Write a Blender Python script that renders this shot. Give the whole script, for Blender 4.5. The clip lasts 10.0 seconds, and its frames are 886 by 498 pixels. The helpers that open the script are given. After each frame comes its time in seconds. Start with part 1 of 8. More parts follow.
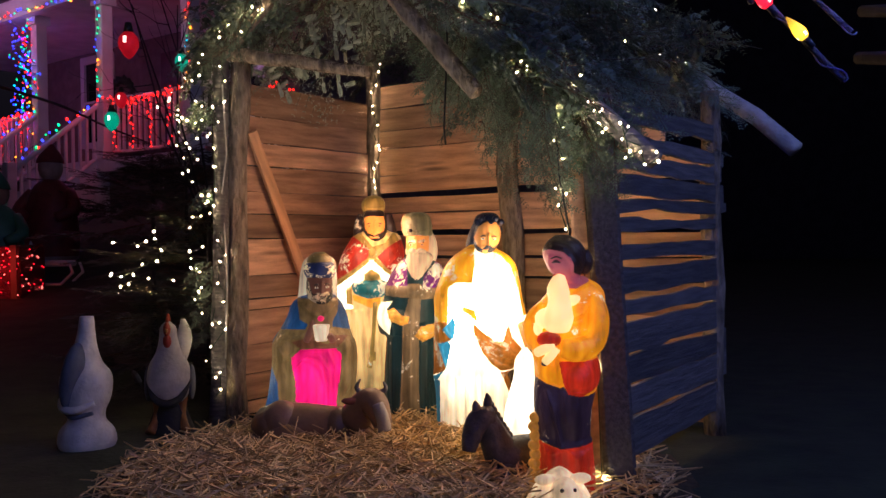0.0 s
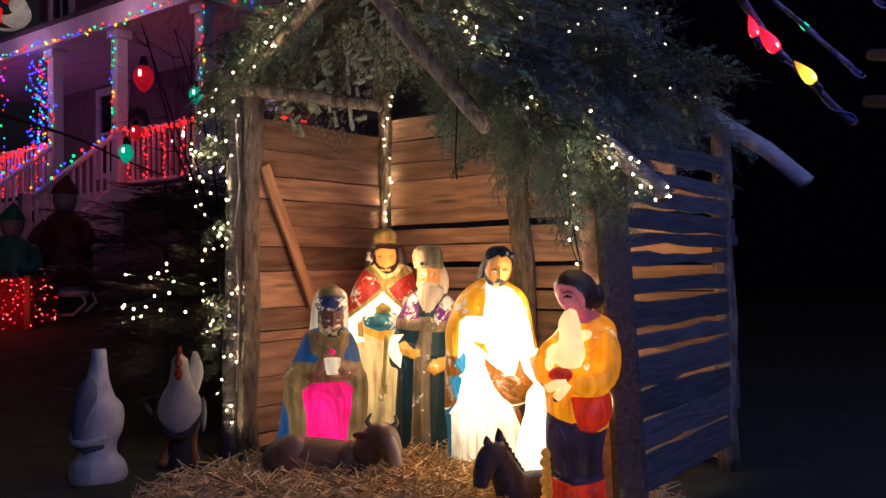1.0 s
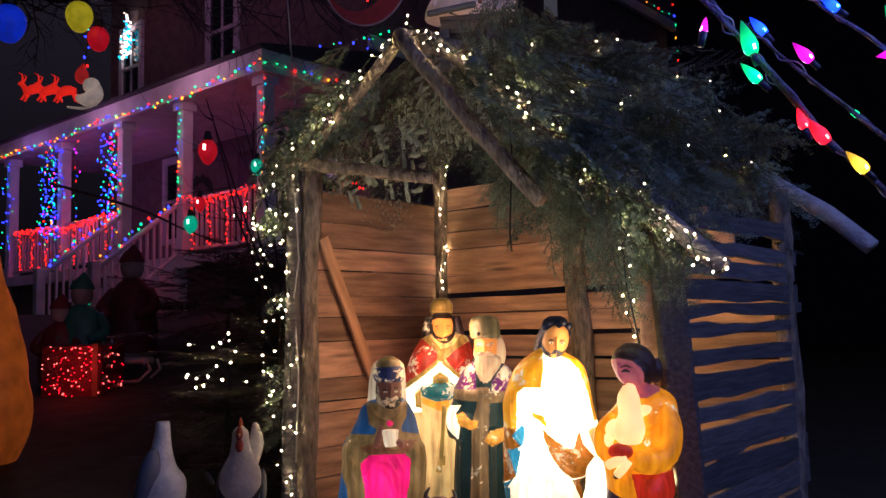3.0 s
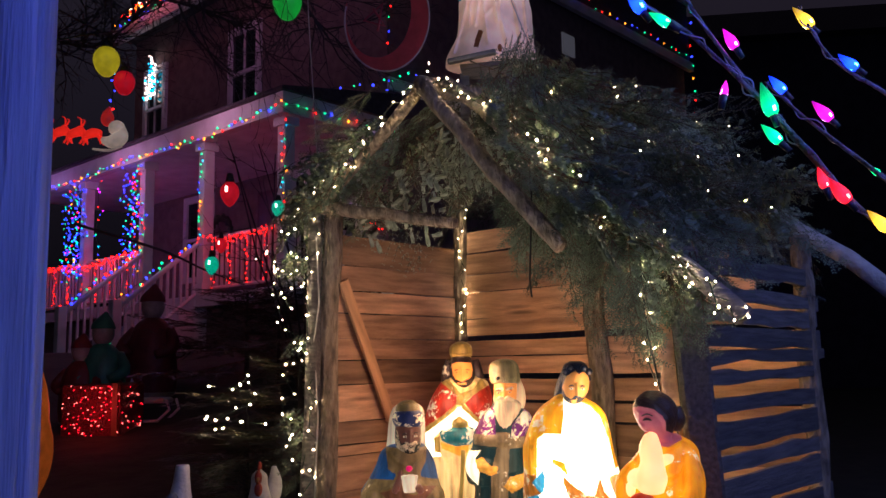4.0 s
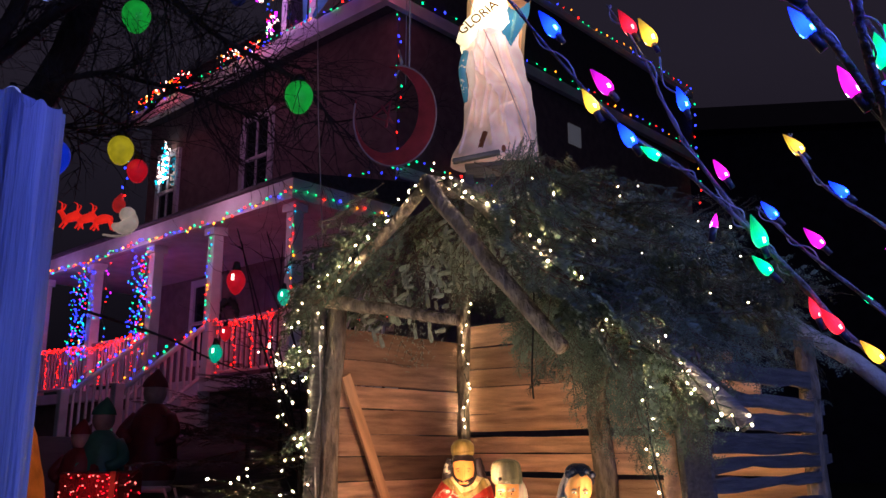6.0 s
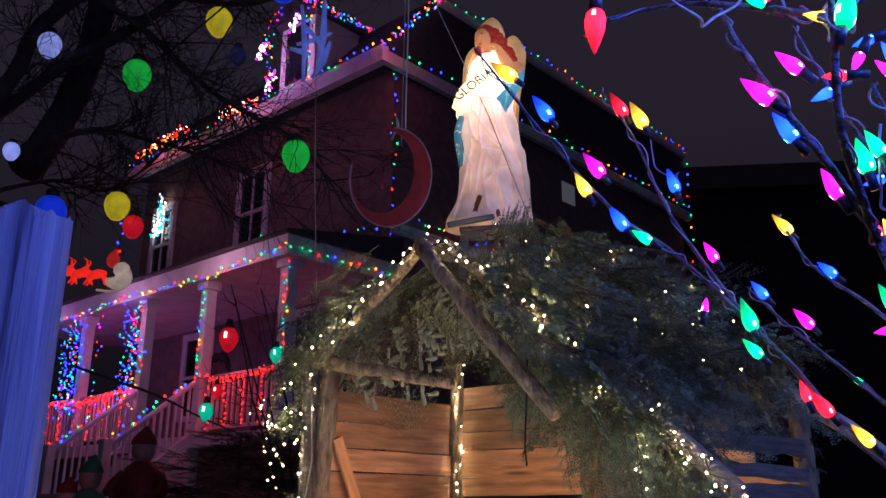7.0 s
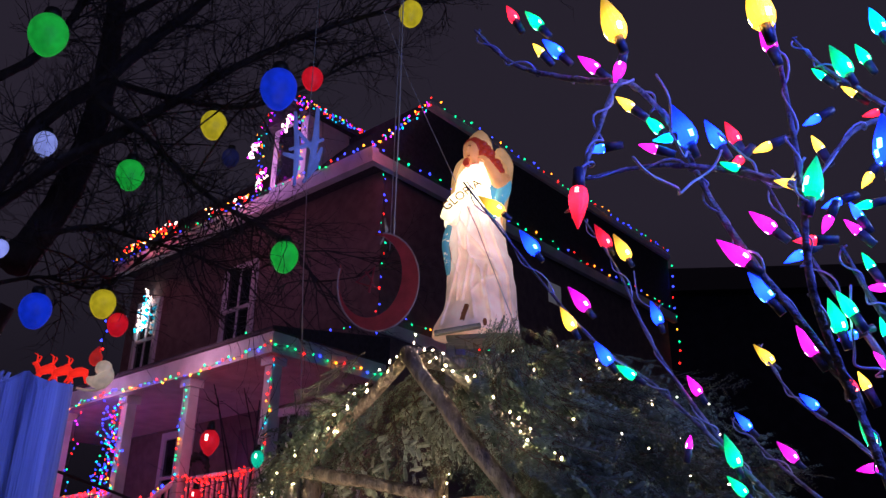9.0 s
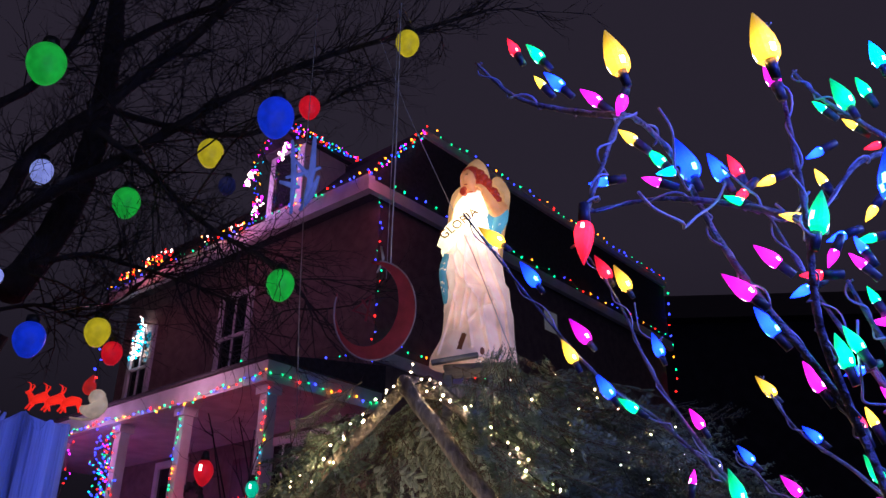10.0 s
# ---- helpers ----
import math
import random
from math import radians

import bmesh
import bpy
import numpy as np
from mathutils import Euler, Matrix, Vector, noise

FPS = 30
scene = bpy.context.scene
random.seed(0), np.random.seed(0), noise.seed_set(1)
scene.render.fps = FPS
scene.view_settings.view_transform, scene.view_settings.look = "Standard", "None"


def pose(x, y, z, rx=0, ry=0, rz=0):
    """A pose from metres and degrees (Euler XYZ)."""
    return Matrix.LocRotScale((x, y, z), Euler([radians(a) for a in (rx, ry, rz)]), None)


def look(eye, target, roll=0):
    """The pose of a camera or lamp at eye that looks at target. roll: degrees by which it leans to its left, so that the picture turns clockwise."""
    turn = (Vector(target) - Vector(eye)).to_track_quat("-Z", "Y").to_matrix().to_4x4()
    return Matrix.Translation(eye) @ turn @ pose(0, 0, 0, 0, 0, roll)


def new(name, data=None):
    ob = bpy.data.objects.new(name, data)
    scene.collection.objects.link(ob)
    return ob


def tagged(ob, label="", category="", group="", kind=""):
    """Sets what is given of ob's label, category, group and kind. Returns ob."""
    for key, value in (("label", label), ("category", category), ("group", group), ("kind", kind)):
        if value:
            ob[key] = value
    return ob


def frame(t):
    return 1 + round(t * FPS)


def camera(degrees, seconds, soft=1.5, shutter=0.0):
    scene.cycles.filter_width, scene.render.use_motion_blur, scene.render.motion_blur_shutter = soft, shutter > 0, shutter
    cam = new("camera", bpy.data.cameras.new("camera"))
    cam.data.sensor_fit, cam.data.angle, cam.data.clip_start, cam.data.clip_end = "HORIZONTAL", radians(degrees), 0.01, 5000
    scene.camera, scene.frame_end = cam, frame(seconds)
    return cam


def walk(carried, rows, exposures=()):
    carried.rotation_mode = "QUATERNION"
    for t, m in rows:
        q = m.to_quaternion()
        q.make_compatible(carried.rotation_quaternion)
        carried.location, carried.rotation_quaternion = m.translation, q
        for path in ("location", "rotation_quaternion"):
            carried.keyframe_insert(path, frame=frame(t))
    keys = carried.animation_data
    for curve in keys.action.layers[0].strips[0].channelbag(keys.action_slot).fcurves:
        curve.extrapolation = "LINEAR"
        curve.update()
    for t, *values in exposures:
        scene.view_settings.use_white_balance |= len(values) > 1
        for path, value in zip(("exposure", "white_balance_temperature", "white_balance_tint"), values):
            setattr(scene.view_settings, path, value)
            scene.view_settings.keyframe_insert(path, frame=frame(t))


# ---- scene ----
cam = camera(54.9, 10.0)
PATH = [
    (0, (0.086, 0.165, 0.825), (0.032, 2.164, 0.796), -0.7),
    (0.5, (0.082, 0.16, 0.836), (0.019, 2.159, 0.841), -0.7),
    (1, (0.086, 0.159, 0.844), (0.007, 2.157, 0.882), -0.7),
    (1.5, (0.091, 0.148, 0.854), (-0.014, 2.144, 0.927), -0.8),
    (2, (0.096, 0.14, 0.865), (-0.046, 2.133, 0.968), -1.0),
    (2.5, (0.097, 0.141, 0.879), (-0.083, 2.128, 1.016), -1.2),
    (4, (0.089, 0.118, 0.917), (-0.16, 2.085, 1.183), -1.0),
    (4.5, (0.091, 0.107, 0.928), (-0.169, 2.065, 1.24), -0.7),
    (5, (0.098, 0.104, 0.941), (-0.167, 2.054, 1.298), -0.6),
    (5.5, (0.105, 0.103, 0.955), (-0.16, 2.044, 1.358), -0.4),
    (7, (0.111, 0.073, 1.0), (-0.13, 1.971, 1.581), 0.3),
    (7.5, (0.113, 0.058, 1.013), (-0.118, 1.938, 1.654), 0.4),
    (8, (0.121, 0.042, 1.024), (-0.1, 1.904, 1.721), 0.5),
    (8.5, (0.122, 0.038, 1.035), (-0.091, 1.883, 1.779), 0.6),
    (9, (0.113, 0.032, 1.039), (-0.09, 1.856, 1.832), 0.8),
    (9.5, (0.106, 0.034, 1.044), (-0.092, 1.847, 1.866), 0.8),
    (10, (0.106, 0.036, 1.048), (-0.085, 1.836, 1.9), 0.7),
]
walk(cam, [(t, look(eye, target, roll)) for t, eye, target, roll in PATH], [(0, 0.0), (5, 0.08), (7, 0.36), (9, 0.52), (10, 0.55)])


# ---------- light ----------
world = bpy.data.worlds.new("night_sky")
scene.world = world
world.use_nodes = True
wn = world.node_tree
bg = wn.nodes["Background"]
wtc = wn.nodes.new("ShaderNodeTexCoord")
wsep = wn.nodes.new("ShaderNodeSeparateXYZ")
wramp = wn.nodes.new("ShaderNodeValToRGB")
wramp.color_ramp.elements[0].position, wramp.color_ramp.elements[0].color = 0.08, (0.003, 0.0024, 0.0042, 1)
wramp.color_ramp.elements[1].position, wramp.color_ramp.elements[1].color = 0.42, (0.0135, 0.0108, 0.0182, 1)
wn.links.new(wtc.outputs["Generated"], wsep.inputs[0])
wn.links.new(wsep.outputs["Z"], wramp.inputs[0])
wn.links.new(wramp.outputs[0], bg.inputs[0])
bg.inputs[1].default_value = 1.0
scene.view_settings.exposure = 0.0


def lamp(name, place, colour, watts, size=0.08):
    data = bpy.data.lights.new(name, "POINT")
    data.color, data.energy, data.shadow_soft_size = colour, watts, size
    ob = new(name, data)
    ob.location = place
    return ob


# unseen fill lamps added on the street side, one white and one blue
lamp("street_side_fill", (-3.0, -5.0, 4.5), (1.0, 0.9, 0.82), 36, 0.3)
lamp("street_side_fill", (5.0, -3.5, 4.5), (0.4, 0.47, 1.0), 150, 0.3)


# lamps added between the lit figures stand in for bulb glow on the boards
lamp("figure_fill_light", (-0.28, 3.72, 0.86), (1.0, 0.6, 0.36), 6.5, 0.08)
lamp("figure_fill_light", (0.3, 3.3, 0.75), (1.0, 0.62, 0.36), 6.5, 0.08)

# unseen spot added low in front of the stable to brighten the gable
gable_fill_data = bpy.data.lights.new("gable_fill", "SPOT")
gable_fill_data.color, gable_fill_data.energy, gable_fill_data.spot_size, gable_fill_data.spot_blend, gable_fill_data.shadow_soft_size = (1.0, 0.96, 0.93), 55, radians(66), 0.7, 0.06
new("gable_fill", gable_fill_data).matrix_world = look((-0.55, 1.85, -0.2), (-0.1, 3.4, 1.75))


# ---------- materials ----------
def mat(name, colour, rough=0.7, dark=None, scale=8.0, bump=0.3, metal=0.0, stretch=(1, 1, 1), fine=60.0, spread=0.12, knots=0.0):
    """A surface with broad stains, fine grain, relief and a shade of its own for each object."""
    m = bpy.data.materials.new(name)
    m.use_nodes = True
    nt = m.node_tree
    b = nt.nodes["Principled BSDF"]
    tc = nt.nodes.new("ShaderNodeTexCoord")
    mp = nt.nodes.new("ShaderNodeMapping")
    mp.inputs["Scale"].default_value = stretch
    nt.links.new(tc.outputs["Object"], mp.inputs[0])
    n1 = nt.nodes.new("ShaderNodeTexNoise")
    n1.inputs["Scale"].default_value, n1.inputs["Detail"].default_value = scale, 6
    n2 = nt.nodes.new("ShaderNodeTexNoise")
    n2.inputs["Scale"].default_value, n2.inputs["Detail"].default_value = fine, 4
    info = nt.nodes.new("ShaderNodeObjectInfo")
    own = nt.nodes.new("ShaderNodeMath")
    own.operation = "MULTIPLY"
    own.inputs[1].default_value = 60.0
    nt.links.new(info.outputs["Random"], own.inputs[0])
    shift = nt.nodes.new("ShaderNodeVectorMath")
    nt.links.new(mp.outputs[0], shift.inputs[0])
    nt.links.new(own.outputs[0], shift.inputs[1])
    for n in (n1, n2):
        nt.links.new(shift.outputs[0], n.inputs["Vector"])
    mix = nt.nodes.new("ShaderNodeMix")
    mix.data_type = "RGBA"
    d = dark or tuple(c * 0.5 for c in colour)
    mix.inputs["A"].default_value, mix.inputs["B"].default_value = (*d, 1), (*colour, 1)
    add = nt.nodes.new("ShaderNodeMath")
    add.operation = "MULTIPLY_ADD"
    add.inputs[1].default_value, add.inputs[2].default_value = 0.5, -0.02
    nt.links.new(n2.outputs[0], add.inputs[0])
    sm = nt.nodes.new("ShaderNodeMath")
    sm.use_clamp = True
    nt.links.new(add.outputs[0], sm.inputs[0])
    r1 = nt.nodes.new("ShaderNodeMapRange")
    r1.inputs["From Min"].default_value, r1.inputs["From Max"].default_value = 0.32, 0.68
    nt.links.new(n1.outputs[0], r1.inputs["Value"])
    r1.inputs["To Max"].default_value = 0.8
    nt.links.new(r1.outputs[0], sm.inputs[1])
    nt.links.new(sm.outputs[0], mix.inputs["Factor"])
    hue = nt.nodes.new("ShaderNodeHueSaturation")
    vr = nt.nodes.new("ShaderNodeMapRange")
    vr.inputs["To Min"].default_value, vr.inputs["To Max"].default_value = 1 - spread, 1 + spread
    nt.links.new(info.outputs["Random"], vr.inputs["Value"])
    nt.links.new(vr.outputs[0], hue.inputs["Value"])
    tone = mix.outputs["Result"]
    if knots:
        vor = nt.nodes.new("ShaderNodeTexVoronoi")
        vor.inputs["Scale"].default_value = knots
        nt.links.new(shift.outputs[0], vor.inputs["Vector"])
        kr = nt.nodes.new("ShaderNodeMapRange")
        kr.inputs["From Min"].default_value, kr.inputs["From Max"].default_value = 0.05, 0.17
        kr.inputs["To Min"].default_value, kr.inputs["To Max"].default_value = 0.8, 0.0
        nt.links.new(vor.outputs["Distance"], kr.inputs["Value"])
        km = nt.nodes.new("ShaderNodeMix")
        km.data_type = "RGBA"
        km.inputs["B"].default_value = (*(c * 0.35 for c in d), 1)
        nt.links.new(kr.outputs[0], km.inputs["Factor"])
        nt.links.new(tone, km.inputs["A"])
        tone = km.outputs["Result"]
    nt.links.new(tone, hue.inputs["Color"])
    nt.links.new(hue.outputs[0], b.inputs["Base Color"])
    b.inputs["Roughness"].default_value, b.inputs["Metallic"].default_value = rough, metal
    bp = nt.nodes.new("ShaderNodeBump")
    bp.inputs["Strength"].default_value, bp.inputs["Distance"].default_value = bump, 0.01
    nt.links.new(sm.outputs[0], bp.inputs["Height"])
    nt.links.new(bp.outputs[0], b.inputs["Normal"])
    return m


def bulb_mat(name, colour, strength):
    m = bpy.data.materials.new(name)
    m.use_nodes = True
    b = m.node_tree.nodes["Principled BSDF"]
    b.inputs["Base Color"].default_value = (*colour, 1)
    b.inputs["Roughness"].default_value = 0.25
    b.inputs["Emission Color"].default_value = (*colour, 1)
    b.inputs["Emission Strength"].default_value = strength
    return m


def glow_mat(name, colour, strength, bulb=(0, 0, 0.4), reach=0.25, worn=0.0, chip=(0.8, 0.62, 0.4), streaks=False):
    """Painted hollow plastic lit by a bulb inside it: brightest near the bulb, with chipped paint."""
    m = bpy.data.materials.new(name)
    m.use_nodes = True
    nt = m.node_tree
    b = nt.nodes["Principled BSDF"]
    tc = nt.nodes.new("ShaderNodeTexCoord")
    sub = nt.nodes.new("ShaderNodeVectorMath")
    sub.operation = "DISTANCE"
    sub.inputs[1].default_value = bulb
    nt.links.new(tc.outputs["Object"], sub.inputs[0])
    k = nt.nodes.new("ShaderNodeMath")
    k.operation = "DIVIDE"
    k.inputs[1].default_value = reach
    nt.links.new(sub.outputs["Value"], k.inputs[0])
    p = nt.nodes.new("ShaderNodeMath")
    p.operation = "POWER"
    p.inputs[1].default_value = 2
    nt.links.new(k.outputs[0], p.inputs[0])
    a = nt.nodes.new("ShaderNodeMath")
    a.inputs[1].default_value = 1
    nt.links.new(p.outputs[0], a.inputs[0])
    q = nt.nodes.new("ShaderNodeMath")
    q.operation = "DIVIDE"
    q.inputs[0].default_value = strength
    nt.links.new(a.outputs[0], q.inputs[1])
    n = nt.nodes.new("ShaderNodeTexNoise")
    n.inputs["Scale"].default_value, n.inputs["Detail"].default_value, n.inputs["Roughness"].default_value = 52, 9, 0.72
    nt.links.new(tc.outputs["Object"], n.inputs["Vector"])
    n3 = nt.nodes.new("ShaderNodeTexNoise")
    n3.inputs["Scale"].default_value = 9
    nt.links.new(tc.outputs["Object"], n3.inputs["Vector"])
    am = nt.nodes.new("ShaderNodeMath")
    nt.links.new(n.outputs[0], am.inputs[0])
    nt.links.new(n3.outputs[0], am.inputs[1])
    r = nt.nodes.new("ShaderNodeMapRange")
    edge = 1.36 - 0.5 * worn
    r.inputs["From Min"].default_value, r.inputs["From Max"].default_value = edge, edge + 0.018
    nt.links.new(am.outputs[0], r.inputs["Value"])
    mix = nt.nodes.new("ShaderNodeMix")
    mix.data_type = "RGBA"
    mix.inputs["A"].default_value, mix.inputs["B"].default_value = (*colour, 1), (*chip, 1)
    nt.links.new(r.outputs[0], mix.inputs["Factor"])
    mot = nt.nodes.new("ShaderNodeHueSaturation")
    vr = nt.nodes.new("ShaderNodeMapRange")
    vr.inputs["From Min"].default_value, vr.inputs["From Max"].default_value = 0.3, 0.7
    vr.inputs["To Min"].default_value, vr.inputs["To Max"].default_value = 0.66, 1.2
    nt.links.new(n3.outputs[0], vr.inputs["Value"])
    # upright streaks put fold shading into the plastic's colour and glow
    mp = nt.nodes.new("ShaderNodeMapping")
    mp.inputs["Scale"].default_value = (1, 1, 0.13)
    nt.links.new(tc.outputs["Object"], mp.inputs[0])
    n4 = nt.nodes.new("ShaderNodeTexNoise")
    n4.inputs["Scale"].default_value, n4.inputs["Detail"].default_value = 38, 3
    nt.links.new(mp.outputs[0], n4.inputs["Vector"])
    vs4 = nt.nodes.new("ShaderNodeMapRange")
    vs4.inputs["From Min"].default_value, vs4.inputs["From Max"].default_value = 0.3, 0.7
    vs4.inputs["To Min"].default_value, vs4.inputs["To Max"].default_value = 0.5, 1.2
    nt.links.new(n4.outputs[0], vs4.inputs["Value"])
    vm = nt.nodes.new("ShaderNodeMath")
    vm.operation = "MULTIPLY"
    nt.links.new(vr.outputs[0], vm.inputs[0])
    nt.links.new(vs4.outputs[0], vm.inputs[1])
    nt.links.new((vm if streaks else vr).outputs[0], mot.inputs["Value"])
    nt.links.new(mix.outputs["Result"], mot.inputs["Color"])
    nt.links.new(mot.outputs[0], b.inputs["Base Color"])
    nt.links.new(mot.outputs[0], b.inputs["Emission Color"])
    nt.links.new(q.outputs[0], b.inputs["Emission Strength"])
    b.inputs["Roughness"].default_value = 0.38
    bp = nt.nodes.new("ShaderNodeBump")
    bp.inputs["Strength"].default_value, bp.inputs["Distance"].default_value = 0.45, 0.01
    nt.links.new(am.outputs[0], bp.inputs["Height"])
    nt.links.new(bp.outputs[0], b.inputs["Normal"])
    return m


pine = mat("pallet_pine", (0.58, 0.34, 0.205), 0.75, (0.2, 0.105, 0.065), 3.4, 0.6, stretch=(1.1, 7, 9), spread=0.5, knots=1.3)
grey_board = mat("weathered_board", (0.17, 0.15, 0.14), 0.85, (0.06, 0.055, 0.055), 5, 0.6, stretch=(1.2, 14, 14), spread=0.3)
barked = mat("bark", (0.36, 0.28, 0.2), 0.9, (0.08, 0.06, 0.043), 30, 1.6, stretch=(1, 1, 0.35))
grey_post = mat("grey_weathered_post", (0.36, 0.37, 0.4), 0.85, (0.08, 0.085, 0.1), 12, 0.8, stretch=(4, 4, 0.3), fine=26)
fir_green = mat("fir_needles", (0.17, 0.22, 0.14), 0.5, (0.035, 0.052, 0.036), 9, 0.1, spread=0.5)
twig_brown = mat("twig", (0.13, 0.09, 0.06), 0.9, None, 40)
soil = mat("dark_lawn", (0.034, 0.044, 0.02), 0.95, (0.012, 0.013, 0.008), 6, 0.8)
white_paint = mat("white_paint", (0.74, 0.72, 0.72), 0.55, (0.5, 0.48, 0.48), 3, 0.15)
stucco = mat("stucco", (0.24, 0.17, 0.155), 0.9, (0.15, 0.1, 0.095), 6, 0.5)
shingle = mat("roof_shingle", (0.06, 0.055, 0.06), 0.9, None, 15, 0.6)
dark_glass = mat("window_dark", (0.015, 0.016, 0.02), 0.08, None, 2, 0.0)
black_cable = mat("black_cable", (0.012, 0.013, 0.012), 0.5, None, 20, 0.1)
green_cable = mat("green_cable", (0.015, 0.04, 0.02), 0.5, None, 20, 0.1)
tree_bark = mat("tree_bark", (0.055, 0.045, 0.045), 0.9, (0.02, 0.017, 0.017), 12, 1.0, stretch=(1, 1, 0.3))
bush_green = mat("bush_leaf", (0.035, 0.05, 0.025), 0.6, None, 20)
warm_bulb = bulb_mat("warm_white_bulb", (1.0, 0.78, 0.44), 160)
COLOURS = {"r": (1.0, 0.012, 0.01), "g": (0.0, 0.42, 0.13), "b": (0.022, 0.035, 1.0), "y": (1.0, 0.24, 0.012), "c": (0.0, 0.3, 0.5), "m": (0.6, 0.012, 0.8), "w": (1.0, 0.7, 0.62)}
mini = {k: bulb_mat("mini_bulb_" + n, COLOURS[k], 5) for k, n in (("r", "red"), ("g", "green"), ("b", "blue"), ("y", "amber"), ("c", "cyan"), ("m", "purple"), ("w", "white"))}


# ---------- building helpers ----------
def thing(name, label, category, group="", at=(0, 0, 0), kind=""):
    ob = new(name)
    ob.location = at
    return tagged(ob, label, category, group, kind)


def mesh_of(name, bm, material, smooth=False):
    me = bpy.data.meshes.new(name)
    bm.to_mesh(me)
    bm.free()
    for mm in material if isinstance(material, (list, tuple)) else [material]:
        me.materials.append(mm)
    if smooth:
        me.shade_smooth()
    return me


def part(name, bm, material, parent=None, label="", smooth=False, at=None):
    ob = new(name, mesh_of(name, bm, material, smooth))
    if at is not None:
        ob.matrix_basis = at if isinstance(at, Matrix) else Matrix.Translation(at)
    ob.parent = parent
    return tagged(ob, label)


def piece(name, me, m, parent):
    ob = new(name, me)
    ob.matrix_basis = m
    ob.parent = parent
    return ob


def box(bm, centre, size, turn=None, bevel=0.0):
    m = Matrix.Translation(centre) @ (turn or Matrix()) @ Matrix.Diagonal((*size, 1))
    vs = bmesh.ops.create_cube(bm, size=1, matrix=m)["verts"]
    if bevel:
        es = list({e for v in vs for e in v.link_edges})
        bmesh.ops.bevel(bm, geom=es, offset=bevel, segments=1, affect="EDGES")
    return bm


def boxed(centre, size, turn=None, bevel=0.0):
    return box(bmesh.new(), centre, size, turn, bevel)


def tube(bm, pts, radii, n=8, wob=0.0, index=0):
    """A round limb through pts."""
    pts = [Vector(p) for p in pts]
    if not isinstance(radii, (list, tuple)):
        radii = [radii] * len(pts)
    rings, side = [], None
    for i, p in enumerate(pts):
        d = (pts[min(i + 1, len(pts) - 1)] - pts[max(i - 1, 0)]).normalized()
        if side is None:
            side = d.orthogonal().normalized()
        side = (side - d * side.dot(d)).normalized()
        up = d.cross(side)
        ring = []
        for k in range(n):
            a = math.tau * k / n
            r = radii[i] * (1 + random.uniform(-wob, wob))
            ring.append(bm.verts.new(p + (side * math.cos(a) + up * math.sin(a)) * r))
        rings.append(ring)
    fs = []
    for a, b in zip(rings, rings[1:]):
        for k in range(n):
            fs.append(bm.faces.new((a[k], a[(k + 1) % n], b[(k + 1) % n], b[k])))
    fs.append(bm.faces.new(rings[0][::-1]))
    fs.append(bm.faces.new(rings[-1]))
    for f in fs:
        f.material_index = index
        f.smooth = True
    return bm


def lerp(a, b, k):
    return Vector(a) + (Vector(b) - Vector(a)) * k


def along(pts, step):
    """Points every step along a polyline."""
    pts = [Vector(p) for p in pts]
    out, left = [], 0.0
    for a, b in zip(pts, pts[1:]):
        l = (b - a).length
        s = left
        while s < l:
            out.append(a.lerp(b, s / l))
            s += step
        left = s - l
    return out


def log_between(name, a, b, ra, rb, material, parent, steps=7, crook=0.012, label=""):
    pts = [lerp(a, b, i / steps) + Vector([random.uniform(-crook, crook) for _ in range(3)]) for i in range(steps + 1)]
    return part(name, tube(bmesh.new(), pts, [ra + (rb - ra) * i / steps for i in range(steps + 1)], 10, 0.07), material, parent, label)


def bead(radius, stretch=1.0):
    bm = bmesh.new()
    bmesh.ops.create_uvsphere(bm, u_segments=6, v_segments=4, radius=radius)
    for v in bm.verts:
        v.co.z *= stretch
    return bm


def light_string(label, pts, step, materials, radius=0.006, jitter=0.02, cable=None, order=None, group="", drop=(0, 0, 0), pull=0.0):
    """A cable with small bulbs along it."""
    th = thing("light_string", label, "string lights", group)
    spots = along(pts, step)
    wired = [p + Vector([random.uniform(-jitter, jitter) for _ in range(3)]) + Vector(drop) for p in spots]
    if len(wired) > 1:
        part("cable", tube(bmesh.new(), wired, 0.0022 if radius < 0.012 else 0.004, 4), cable or green_cable, th)
    meshes = [mesh_of("bulb", bead(radius, 1.3), m) for m in materials]
    for i, p in enumerate(wired):
        me = meshes[order[i % len(order)] if order else random.randrange(len(meshes))]
        off = Vector([random.uniform(-1, 1) for _ in range(3)]) * radius * 1.5
        piece("bulb", me, Matrix.Translation(p + off) @ Matrix.Rotation(random.uniform(0, 3), 4, "X") @ Matrix.Scale(random.uniform(0.7, 1.15), 4), th)
    return th

# ---------- ground ----------
def ground_z(x, y):
    """The yard lies level by the stable and climbs to the house; it falls to the path where the camera is."""
    rise = 1.15 * min(max((y - 5.0) / 6.5, 0.0), 1.0) * min(max((1.5 - x) / 2.0, 0.0), 1.0)
    fall = -0.75 * min(max((2.3 - y) / 0.9, 0.0), 1.0)
    return rise + fall


def sheet(name, xs, ys, height, material):
    bm = bmesh.new()
    grid = [[bm.verts.new((x, y, height(x, y))) for x in xs] for y in ys]
    for j in range(len(ys) - 1):
        for i in range(len(xs) - 1):
            bm.faces.new((grid[j][i], grid[j][i + 1], grid[j + 1][i + 1], grid[j + 1][i]))
    return part(name, bm, material, smooth=True)


def spaced(a, b, n):
    return [a + (b - a) * i / n for i in range(n + 1)]


